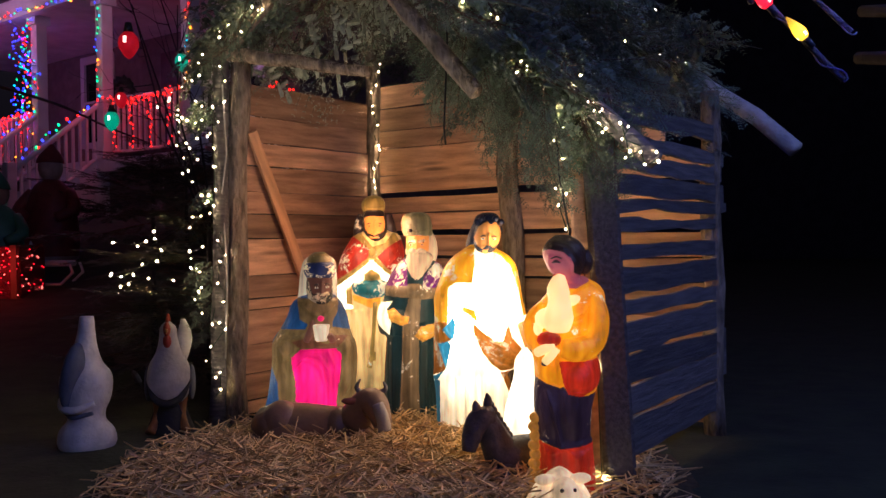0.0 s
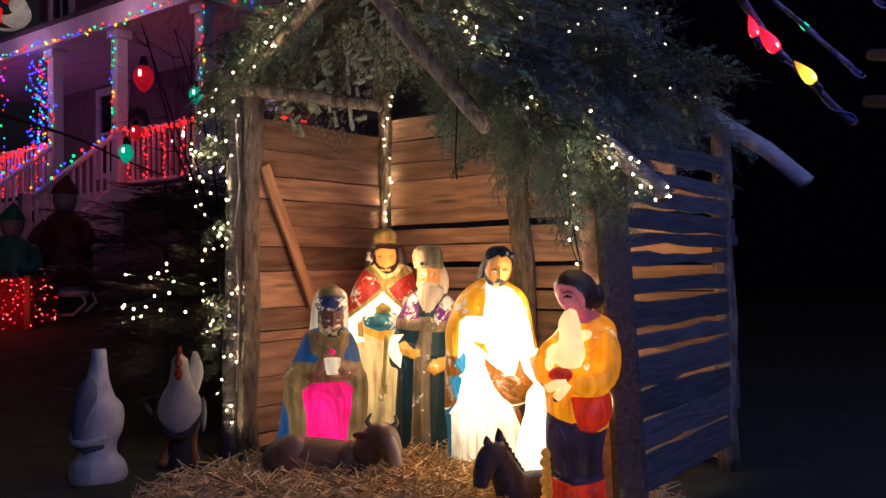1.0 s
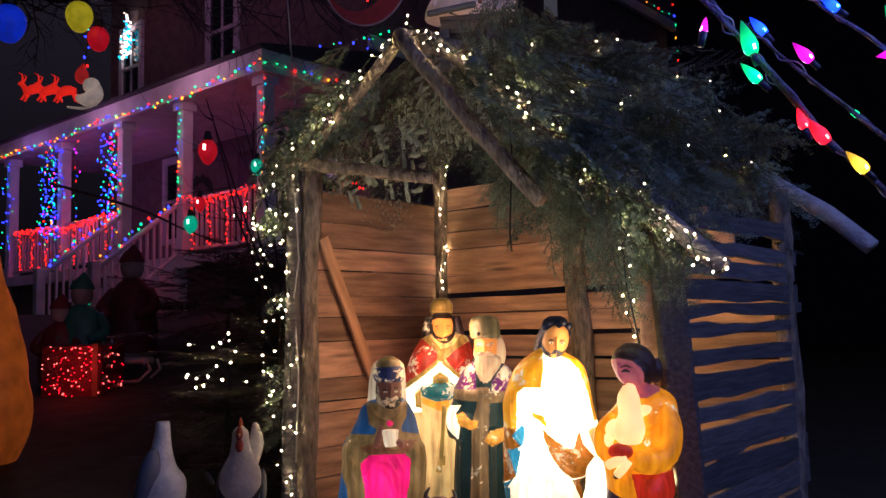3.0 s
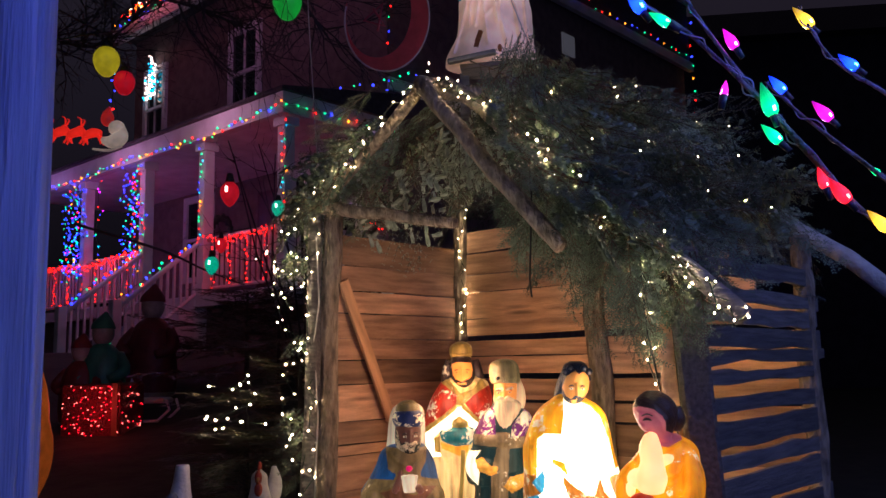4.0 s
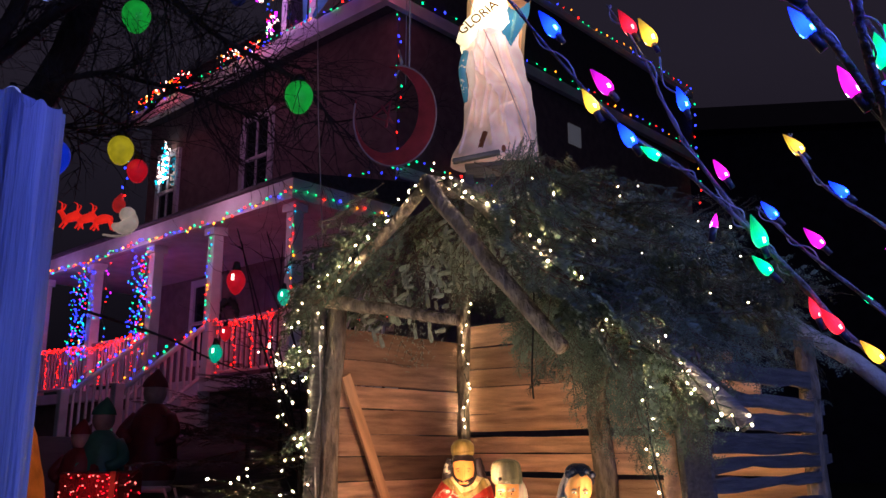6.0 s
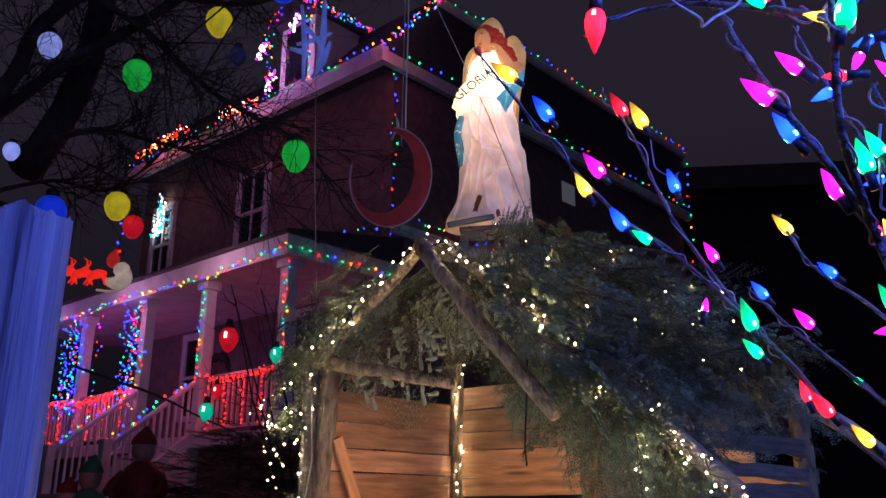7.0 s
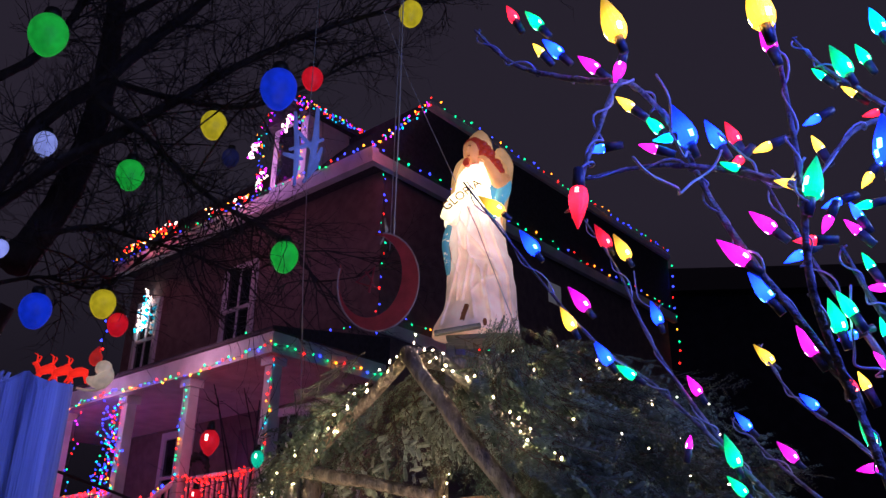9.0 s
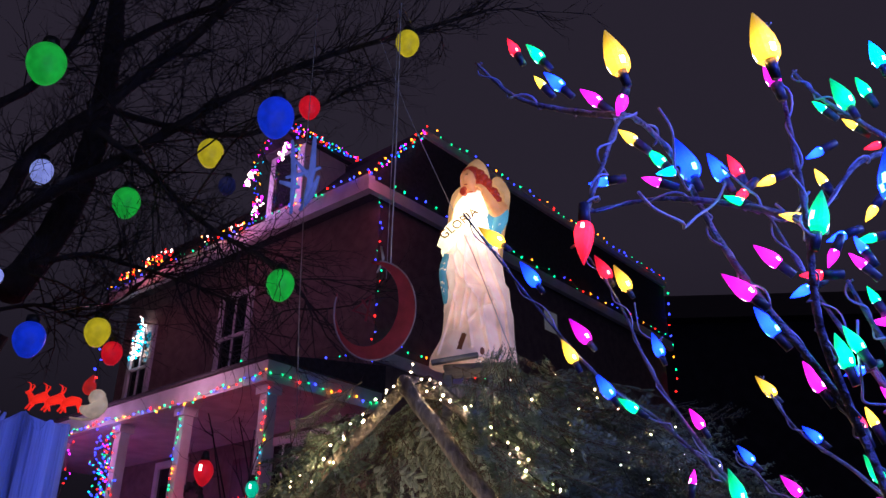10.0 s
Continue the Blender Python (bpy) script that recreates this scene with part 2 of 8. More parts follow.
xs = [-400, -150, -60, -25] + spaced(-14, 6, 100) + [12, 25, 60, 150, 400]
ys = [-400, -150, -40, -10] + spaced(-2, 14, 90) + [20, 40, 90, 200, 400]
ground = sheet("ground", xs, ys, lambda x, y: ground_z(x, y) + 0.03 * noise.noise((x * 1.3, y * 1.3, 0)) + 0.012 * noise.noise((x * 6, y * 6, 2)), soil)
tagged(ground, "dark winter lawn rising gently towards the house", "ground", kind="structure")

# ---------- stable ----------
# log tone lightened so that the back rafter looks lit
pale_log = mat("lightened_log", (0.5, 0.48, 0.46), 0.8, (0.25, 0.23, 0.22), 14, 0.8)
FL, FR, BL, BR = Vector((-0.945, 3.95, 0)), Vector((0.53, 2.86, 0)), Vector((-0.40, 4.70, 0)), Vector((1.10, 3.72, 0))
RIDGE_F, RIDGE_B = Vector((-0.40, 3.49, 2.05)), Vector((0.445, 4.6, 2.2))
EAVE_RF, EAVE_RB = Vector((0.634, 2.648, 1.03)), Vector((1.475, 3.75, 1.18))
EAVE_LF, EAVE_LB = Vector((-0.97, 3.97, 1.66)), Vector((-0.12, 5.06, 1.78))
stable = thing("stable", "rustic open-fronted wooden stable roofed with cut fir branches", "stable", at=(0, 0, 0))
log_between("post", (-0.955, 3.95, -0.03), (-0.915, 3.95, 1.66), 0.05, 0.042, barked, stable)
log_between("post", (-1.02, 3.92, -0.03), (-0.985, 3.93, 1.64), 0.04, 0.034, grey_board, stable)
log_between("post", (BL.x, BL.y, 0), (BL.x, BL.y - 0.02, 1.86), 0.045, 0.038, barked, stable)
log_between("post", (0.33, 4.16, 0), (0.265, 4.2, 1.95), 0.055, 0.045, barked, stable)
log_between("post", (BR.x, BR.y, 0), (BR.x, BR.y, 1.4), 0.045, 0.04, barked, stable)
tilt = (Vector((0.485, 2.86, 1.25)) - Vector((0.555, 2.86, 0))).to_track_quat("Z", "Y").to_matrix().to_4x4()
part("post", boxed((0, 0, 0), (0.095, 0.1, 1.3), None, 0.012), grey_board, stable, "squared weathered corner post", at=Matrix.Translation((0.532, 2.88, 0.62)) @ tilt)
part("post", boxed((0, 0, 0), (0.035, 0.05, 1.1), None, 0.006), pine, stable, at=Matrix.Translation((0.468, 2.9, 0.52)) @ tilt)
log_between("tie_beam", (-1.1, 4.0, 1.68), (-0.3, 3.62, 1.5), 0.034, 0.024, barked, stable, 7, 0.005)
log_between("rafter", RIDGE_F + Vector((-0.03, 0.03, 0.0)), EAVE_LF, 0.027, 0.024, barked, stable, 7, 0.007)
log_between("rafter", (-0.4, 3.36, 2.02), (0.12, 2.98, 1.3), 0.035, 0.029, barked, stable, 7, 0.006)
log_between("rafter", RIDGE_F + Vector((0.08, -0.02, 0.02)), EAVE_RF, 0.03, 0.03, grey_board, stable)
log_between("rafter", RIDGE_B, EAVE_RB, 0.04, 0.036, pale_log, stable)
log_between("rafter", RIDGE_B, EAVE_LB, 0.035, 0.035, barked, stable)
log_between("ridge_pole", RIDGE_F - (RIDGE_B - RIDGE_F) * 0.03, RIDGE_B, 0.04, 0.04, barked, stable)


def board_mesh(length, width, thick, ragged=0.004, waves=7):
    """A board with slightly wandering edges; x along, z across."""
    bm = bmesh.new()
    rows = []
    seed = random.uniform(0, 99)
    for i in range(waves + 1):
        x = length * i / waves
        lo = -width / 2 + ragged * noise.noise((x * 5, seed, 0)) * 2
        hi = width / 2 + ragged * noise.noise((x * 5, seed, 7)) * 2
        rows.append([bm.verts.new(c) for c in ((x, 0, lo), (x, thick, lo), (x, thick, hi), (x, 0, hi))])
    for a, b in zip(rows, rows[1:]):
        for k in range(4):
            bm.faces.new((a[k], a[(k + 1) % 4], b[(k + 1) % 4], b[k]))
    bm.faces.new(rows[0][::-1])
    bm.faces.new(rows[-1])
    bmesh.ops.recalc_face_normals(bm, faces=bm.faces)
    return bm


def wall_boards(a, b, levels, material, parent, over=(0.0, 0.0), ragged=0.004, thick=0.018, out=0.0, tip=0.006):
    """Horizontal boards between two corners; levels are pairs of lower and upper edge heights."""
    a, b = Vector(a), Vector(b)
    d = (b - a)
    yaw = math.atan2(d.y, d.x)
    for lo, hi in levels:
        o1, o2 = random.uniform(0, over[0]), random.uniform(0, over[1])
        l = d.length + o1 + o2
        m = Matrix.Translation(a - d.normalized() * o1 + Vector((0, 0, (lo + hi) / 2))) @ Matrix.Rotation(yaw, 4, "Z") @ Matrix.Translation((0, out + random.uniform(-0.004, 0.004), 0)) @ Matrix.Rotation(random.uniform(-tip, tip), 4, "Y")
        ob = part("board", board_mesh(l, hi - lo, thick, ragged), material, parent)
        ob.matrix_basis = m


def courses(edges, gap):
    return [(lo + gap * random.uniform(0.2, 1), hi - gap * random.uniform(0.2, 1)) for lo, hi in zip(edges, edges[1:])]


random.seed(5)
wall_boards(FL, BL, courses([0.03, 0.09, 0.21, 0.345, 0.5, 0.55, 0.655, 0.825, 0.94, 1.04, 1.16, 1.265, 1.385, 1.53], 0.0042), pine, stable, ragged=0.002, tip=0.003)
back = courses([0.03, 0.2, 0.34, 0.48, 0.63, 0.73, 0.84, 0.95, 1.035, 1.147, 1.29, 1.385, 1.5, 1.62], 0.005)
# a few boards have shrunk away from their neighbours
back[4] = (back[4][0], back[4][1] - 0.012)
back[6] = (back[6][0] + 0.016, back[6][1])
back[8] = (back[8][0] + 0.02, back[8][1])
for lo, hi in back:
    # the upper boards stop short under the falling roof
    reach = min(1.0, 0.43 + (2.0 - hi) / 0.88 * 0.57)
    wall_boards(BL, lerp(BL, BR, reach), [(lo, hi)], pine, stable, ragged=0.004, tip=0.006)
# the weathered outer side has wide gaps
side = [(0.1, 0.22), (0.235, 0.33), (0.335, 0.425), (0.438, 0.537), (0.555, 0.61), (0.632, 0.72), (0.748, 0.795), (0.835, 0.88), (0.9, 0.94), (0.955, 1.02), (1.03, 1.09), (1.11, 1.16), (1.19, 1.25)]
wall_boards(FR + Vector((0.02, 0.05, 0)), BR, side, grey_board, stable, over=(0.0, 0.12), ragged=0.009, out=-0.03, tip=0.008)
brace_a, brace_b = Vector((-0.885, 3.99, 1.3)), Vector((-0.715, 4.24, 0.66))
flat_way = Vector((BL.y - FL.y, FL.x - BL.x, 0)).normalized()
bz = (brace_b - brace_a).normalized()
bx = flat_way.cross(bz).normalized()
by = bz.cross(bx)
part("brace", boxed((0, 0, 0), (0.055, 0.018, 0.72), None, 0.002), mat("fresh_pine", (0.78, 0.44, 0.23), 0.7, (0.5, 0.26, 0.13), 3.4, 0.4, stretch=(9, 9, 1.1)), stable, "diagonal pine brace", at=Matrix.Translation((brace_a + brace_b) / 2 + flat_way * 0.02) @ Matrix((bx, by, bz)).transposed().to_4x4())

# ---------- house ----------
PC = Vector((-3.56, 11.5, 0))
AL, BK = Vector((-0.82, 0.572, 0)), Vector((0.572, 0.82, 0))
house_turn = math.atan2(AL.y, AL.x)
HM = Matrix(((AL.x, BK.x, 0, PC.x), (AL.y, BK.y, 0, PC.y), (0, 0, 1, 0), (0, 0, 0, 1)))


def hp(s, a, z):
    """A place on the house: s along the front, a back from the porch edge, height z."""
    return PC + AL * s + BK * a + Vector((0, 0, z))


def hbox(bm, s0, s1, a0, a1, z0, z1, bevel=0.0):
    return box(bm, ((s0 + s1) / 2, (a0 + a1) / 2, (z0 + z1) / 2), (abs(s1 - s0), abs(a1 - a0), abs(z1 - z0)), None, bevel)


def hpart(name, dims, material, parent, label="", bevel=0.0):
    return part(name, hbox(bmesh.new(), *dims, bevel), material, parent, label, at=HM)


house = thing("house", "two-storey stucco house with porch, hung with coloured string lights", "house")
bm = bmesh.new()
hbox(bm, 0, 8.2, 2.0, 12.6, 0.3, 8.3)
part("wall", bm, stucco, house, at=HM)
# steep front roof slope, flat top
bm = bmesh.new()
prof = [(1.65, 8.3), (1.65, 8.52), (2.95, 10.0), (2.95, 10.14), (12.7, 10.14), (12.7, 8.3)]
ends = [[bm.verts.new((s, a, z)) for a, z in prof] for s in (-0.12, 8.3)]
bm.faces.new(ends[0])
bm.faces.new(ends[1][::-1])
for i in range(len(prof)):
    j = (i + 1) % len(prof)
    bm.faces.new((ends[0][i], ends[1][i], ends[1][j], ends[0][j]))
bmesh.ops.recalc_face_normals(bm, faces=bm.faces)
part("roof", bm, shingle, house, at=HM)
hpart("fascia", (-0.2, 8.35, 1.5, 1.66, 8.2, 8.5), white_paint, house)
hpart("fascia", (-0.22, -0.1, 1.5, 12.7, 8.2, 8.42), white_paint, house)
hpart("fascia", (-0.2, -0.1, 2.95, 12.7, 9.98, 10.12), white_paint, house)
hpart("belt_course", (-0.06, 0, 2.0, 12.6, 5.3, 5.5), white_paint, house)
# porch
hpart("porch_floor", (-0.1, 8.6, -0.1, 2.0, 1.84, 2.02), white_paint, house)
hpart("porch_base", (0, 8.5, 0.1, 1.9, 0.4, 1.84), stucco, house)
hpart("porch_ceiling", (-0.1, 8.6, -0.1, 2.0, 4.42, 4.5), white_paint, house)
hpart("porch_fascia", (-0.25, 8.8, -0.25, -0.1, 4.4, 4.7), white_paint, house)
hpart("porch_fascia", (-0.25, -0.1, -0.1, 2.0, 4.4, 4.7), white_paint, house)
bm = bmesh.new()
prof = [(-0.32, 4.7), (-0.32, 4.75), (2.0, 5.14), (2.0, 4.7)]
ends = [[bm.verts.new((s, a, z)) for a, z in prof] for s in (-0.32, 8.9)]
bm.faces.new(ends[0])
bm.faces.new(ends[1][::-1])
for i in range(4):
    bm.faces.new((ends[0][i], ends[1][i], ends[1][(i + 1) % 4], ends[0][(i + 1) % 4]))
bmesh.ops.recalc_face_normals(bm, faces=bm.faces)
part("porch_roof", bm, shingle, house, at=HM)
for s in (0.0, 2.02, 3.85, 6.04, 8.3):
    bm = hbox(bmesh.new(), s - 0.09, s + 0.09, -0.09, 0.09, 2.02, 4.42, 0.01)
    hbox(bm, s - 0.13, s + 0.13, -0.13, 0.13, 4.28, 4.42)
    hbox(bm, s - 0.12, s + 0.12, -0.12, 0.12, 2.02, 2.2)
    part("column", bm, white_paint, house, at=HM)


def window(s0, s1, z0, z1, a=2.0):
    w = new("window")
    w.parent = house
    bm = bmesh.new()
    for d in ((s0 - 0.12, s0, z0 - 0.1, z1 + 0.14), (s1, s1 + 0.12, z0 - 0.1, z1 + 0.14), (s0, s1, z1, z1 + 0.14), (s0, s1, z0 - 0.1, z0), (s0, s1, (z0 + z1) / 2 - 0.03, (z0 + z1) / 2 + 0.03)):
        hbox(bm, d[0], d[1], a - 0.07, a + 0.02, d[2], d[3])
    hbox(bm, (s0 + s1) / 2 - 0.015, (s0 + s1) / 2 + 0.015, a - 0.05, a, z0, z1)
    part("frame", bm, white_paint, w, at=HM)
    part("pane", hbox(bmesh.new(), s0, s1, a - 0.02, a - 0.012, z0, z1), dark_glass, w, at=HM)


window(3.5, 4.3, 5.75, 7.35)
window(6.9, 7.6, 5.75, 7.35)
window(0.7, 1.5, 2.7, 4.2)
window(1.75, 2.3, 2.7, 4.2)
window(5.0, 5.8, 2.7, 4.2)

# stairs and railings of the porch
for i in range(6):
    hpart("step", (2.1, 3.8, -0.12 - 0.26 * i, 0.16 - 0.26 * i, 0.75, 2.02 - 0.18 * (i + 0.4)), white_paint, house)


def railing(a, b, gap=0.13, height=0.85, drop=0.0):
    rl = new("railing")
    rl.parent = house
    a, b = Vector(a), Vector(b)
    for lift, r in ((height, 0.04), (0.1, 0.025)):
        bm = tube(bmesh.new(), [a + Vector((0, 0, lift)), b + Vector((0, 0, lift))], r, 6)
        part("rail", bm, white_paint, rl)
    n = max(2, int((b - a).length / gap))
    me = mesh_of("baluster", boxed((0, 0, 0), (0.035, 0.035, height - 0.1)), white_paint)
    for i in range(1, n):
        piece("baluster", me, Matrix.Translation(lerp(a, b, i / n) + Vector((0, 0, (height + 0.1) / 2))) @ Matrix.Rotation(house_turn, 4, "Z"), rl)


railing(hp(0.1, 0, 2.02), hp(1.95, 0, 2.02))
railing(hp(3.95, 0, 2.02), hp(5.95, 0, 2.02))
railing(hp(6.12, 0, 2.02), hp(8.2, 0, 2.02))
railing(hp(2.08, -0.05, 2.0), hp(2.08, -1.35, 0.95))
railing(hp(3.82, -0.05, 2.0), hp(3.82, -1.35, 0.95))
railing(hp(0, 0.1, 2.02), hp(0, 1.9, 2.02))
for s in (2.08, 3.82):
    hpart("newel", (s - 0.07, s + 0.07, -1.47, -1.33, 0.7, 1.9), white_paint, house, "", 0.012)
# door of the porch
hpart("door", (2.5, 3.4, 1.95, 2.0, 2.02, 4.1), mat("door_paint", (0.12, 0.03, 0.03), 0.4), house, "dark red front door")
# dormer on the roof slope
dormer = new("dormer")
dormer.parent = house
part("body", hbox(bmesh.new(), 2.05, 3.1, 1.85, 5.0, 8.5, 10.25), white_paint, dormer, at=HM)
bm = bmesh.new()
ends = [[bm.verts.new(c) for c in ((1.9, a, 10.2), (2.575, a, 10.85), (3.25, a, 10.2))] for a in (1.65, 6.0)]
bm.faces.new(ends[0])
bm.faces.new(ends[1][::-1])
for i in range(3):
    bm.faces.new((ends[0][i], ends[1][i], ends[1][(i + 1) % 3], ends[0][(i + 1) % 3]))
bmesh.ops.recalc_face_normals(bm, faces=bm.faces)
part("dormer_roof", bm, shingle, dormer, at=HM)
part("pane", hbox(bmesh.new(), 2.25, 2.9, 1.82, 1.845, 8.9, 10.1), dark_glass, dormer, at=HM)
# attic window in the side
# weak glow added to the blind itself, with no lamp behind it
part("side_window", hbox(bmesh.new(), -0.03, 0.0, 7.05, 7.5, 7.25, 7.7), bulb_mat("glowing_blind", (0.5, 0.5, 0.58), 0.07), house, "small side window with a faintly glowing pale blind", at=HM)

# ---------- dark backdrop: a house shape standing in for hill and trees ---
backdrop_dark = mat("backdrop_dark", (0.045, 0.042, 0.06), 0.9, None, 3)
backdrop = thing("dark_backdrop", "dark unlit house-shaped block standing in for the dark mass behind", "house")
part("wall", boxed((13.0, 31.0, 5.0), (19.0, 8.0, 11.6)), backdrop_dark, backdrop)
bm = bmesh.new()
ends = [[bm.verts.new(c) for c in ((x, 26.4, 10.8), (x, 31, 13.4), (x, 35.6, 10.8))] for x in (3.0, 23.0)]
bm.faces.new(ends[0])
bm.faces.new(ends[1][::-1])
for i in range(3):
    bm.faces.new((ends[0][i], ends[1][i], ends[1][(i + 1) % 3], ends[0][(i + 1) % 3]))
bmesh.ops.recalc_face_normals(bm, faces=bm.faces)
part("roof", bm, shingle, backdrop)

# ---------- coloured strings on the house ----------
ALL = [mini[k] for k in "rgbbyrcm"]
JEWEL = [mini[k] for k in "rgbygb"]
BLUES = [mini[k] for k in "bbbbgcb"]
REDS = [mini["r"]]
lab = "multicoloured string lights strung along the house"
G = "house string lights"
random.seed(11)
light_string(lab, [hp(-0.28, -0.3, 4.5), hp(2, -0.3, 4.38), hp(4, -0.3, 4.46), hp(6, -0.3, 4.38), hp(8.7, -0.3, 4.46)], 0.11, JEWEL + [mini["y"], mini["r"]], 0.016, 0.03, group=G)
light_string(lab, [hp(-0.3, -0.2, 4.5), hp(-0.3, 1.9, 4.5)], 0.16, JEWEL, 0.016, 0.02, group=G)
light_string(lab, [hp(-0.1, -0.12, 4.4), hp(-0.1, -0.12, 2.9)], 0.08, [mini[k] for k in "rygcr"], 0.015, 0.03, group=G)
light_string(lab, [hp(2.0, -0.13, 4.4), hp(2.0, -0.13, 2.9)], 0.09, [mini[k] for k in "rycgb"], 0.015, 0.02, group=G)
for s, dense, mats in ((3.8, 0.028, ALL), (4.0, 0.026, BLUES + ALL), (4.2, 0.03, BLUES), (6.0, 0.028, BLUES), (6.25, 0.024, BLUES + ALL), (6.5, 0.028, BLUES), (5.3, 0.14, ALL), (8.2, 0.06, BLUES)):
    light_string("string lights wound round a white porch column", [hp(s, -0.14, 4.3), hp(s + 0.1, -0.14, 3.9), hp(s - 0.08, -0.15, 3.5), hp(s + 0.12, -0.14, 3.1), hp(s, -0.14, 2.6)], dense, mats, 0.0145, 0.1, group=G)
# red swags over the railings
for s0, s1, rows in ((0.15, 1.9, 4), (4.0, 8.0, 7)):
    light_string("red string lights swagged over the porch railing", [hp(s0, -0.08, 2.9), hp((s0 + s1) / 2, -0.08, 2.78), hp(s1, -0.08, 2.9)], 0.035, REDS, 0.013, 0.05, group=G)
    for i in range(rows):
        s = s0 + (s1 - s0) * (i + 0.5) / rows
        light_string("red string lights hanging down the railing", [hp(s, -0.09, 2.85), hp(s, -0.09, 2.1)], 0.06, REDS, 0.013, 0.02, group=G)
light_string(lab, [hp(2.08, -0.1, 2.9), hp(2.08, -1.4, 1.88), hp(2.08, -1.5, 1.0)], 0.09, JEWEL, 0.019, 0.03, group=G)
light_string(lab, [hp(3.82, -0.1, 2.9), hp(3.82, -1.4, 1.88)], 0.09, JEWEL, 0.019, 0.03, group=G)
light_string(lab, [hp(-0.22, 1.46, 8.52), hp(8.3, 1.46, 8.52)], 0.17, JEWEL, 0.017, 0.03, group=G)
light_string(lab, [hp(-0.12, 1.93, 8.2), hp(-0.12, 1.93, 4.9)], 0.2, JEWEL, 0.017, 0.05, group=G)
light_string(lab, [hp(-0.25, 1.46, 8.5), hp(-0.25, 12.6, 8.5)], 0.3, JEWEL, 0.019, 0.03, group=G)
light_string(lab, [hp(-0.22, 1.6, 8.6), hp(-0.22, 2.95, 10.1)], 0.055, ALL, 0.018, 0.05, group=G)
light_string(lab, [hp(-0.22, 2.95, 10.18), hp(-0.22, 12.7, 10.18)], 0.24, JEWEL, 0.019, 0.03, group=G)
light_string(lab, [hp(-0.22, 12.7, 10.1), hp(-0.22, 12.7, 7.0)], 0.3, JEWEL, 0.025, 0.06, group=G)
light_string(lab, [hp(0.4, -0.3, 4.82), hp(-0.2, 1.0, 5.05), hp(-0.15, 2.4, 5.6), hp(-0.15, 5.0, 5.6)], 0.22, JEWEL, 0.017, 0.04, group=G)
for pts in ([hp(1.95, 1.6, 8.6), hp(1.95, 1.6, 10.2), hp(2.575, 1.6, 10.85), hp(3.2, 1.6, 10.2), hp(3.1, 1.6, 8.6)], [hp(1.9, 1.7, 10.3), hp(1.9, 3.6, 10.3)], [hp(2.575, 1.65, 10.9), hp(2.575, 4.6, 10.9)]):
    light_string("bright string lights outlining the roof dormer", pts, 0.06, ALL, 0.017, 0.06, group=G)
light_string("bright white and red light cluster on the eave", [hp(3.2, 1.4, 8.58), hp(4.5, 1.4, 8.6)], 0.03, [mini[k] for k in "wwry"], 0.021, 0.08, group=G)
light_string("bright red and white light cluster on the eave", [hp(5.7, 1.4, 8.72), hp(7.7, 1.4, 8.62)], 0.03, [mini[k] for k in "rrwy"], 0.021, 0.07, group=G)
for c in ((2.2, 1.55, 10.1), (2.9, 1.55, 9.1), (3.25, 1.55, 9.9)):
    light_string("small clump of white lights on the dormer", [hp(c[0], c[1], c[2]), hp(c[0] + 0.2, c[1], c[2] - 0.3)], 0.012, [mini[k] for k in "wwm"], 0.02, 0.06, group=G)
light_string("cyan lights shaped like a small tree by a window", [hp(7.25 + 0.3 * math.sin(k * 1.9) * (1 - k / 26), 1.85, 6.75 + k * 0.042) for k in range(25)], 0.05, [mini["c"], mini["w"]], 0.024, 0.03, group=G)
# added lamps stand in for the strings' glow on the porch and front
for p, c, w in ((hp(1.0, -0.3, 2.9), (1.0, 0.08, 0.2), 4), (hp(5.0, -0.35, 2.8), (1.0, 0.08, 0.3), 8), (hp(6.8, -0.9, 4.2), (0.6, 0.26, 0.95), 13), (hp(4.0, -1.0, 4.3), (0.85, 0.38, 0.85), 18), (hp(1.2, -1.0, 4.5), (0.95, 0.42, 0.75), 17),
                (hp(2.6, 1.0, 9.3), (0.7, 0.28, 1.0), 26), (hp(6.6, 1.0, 8.8), (1.0, 0.2, 0.3), 12), (hp(-0.8, 1.2, 8.3), (1.0, 0.2, 0.36), 9), (hp(3.0, 0.9, 8.1), (1.0, 0.24, 0.5), 6)):
    lamp("string_light_glow", p, c, w, 0.25)

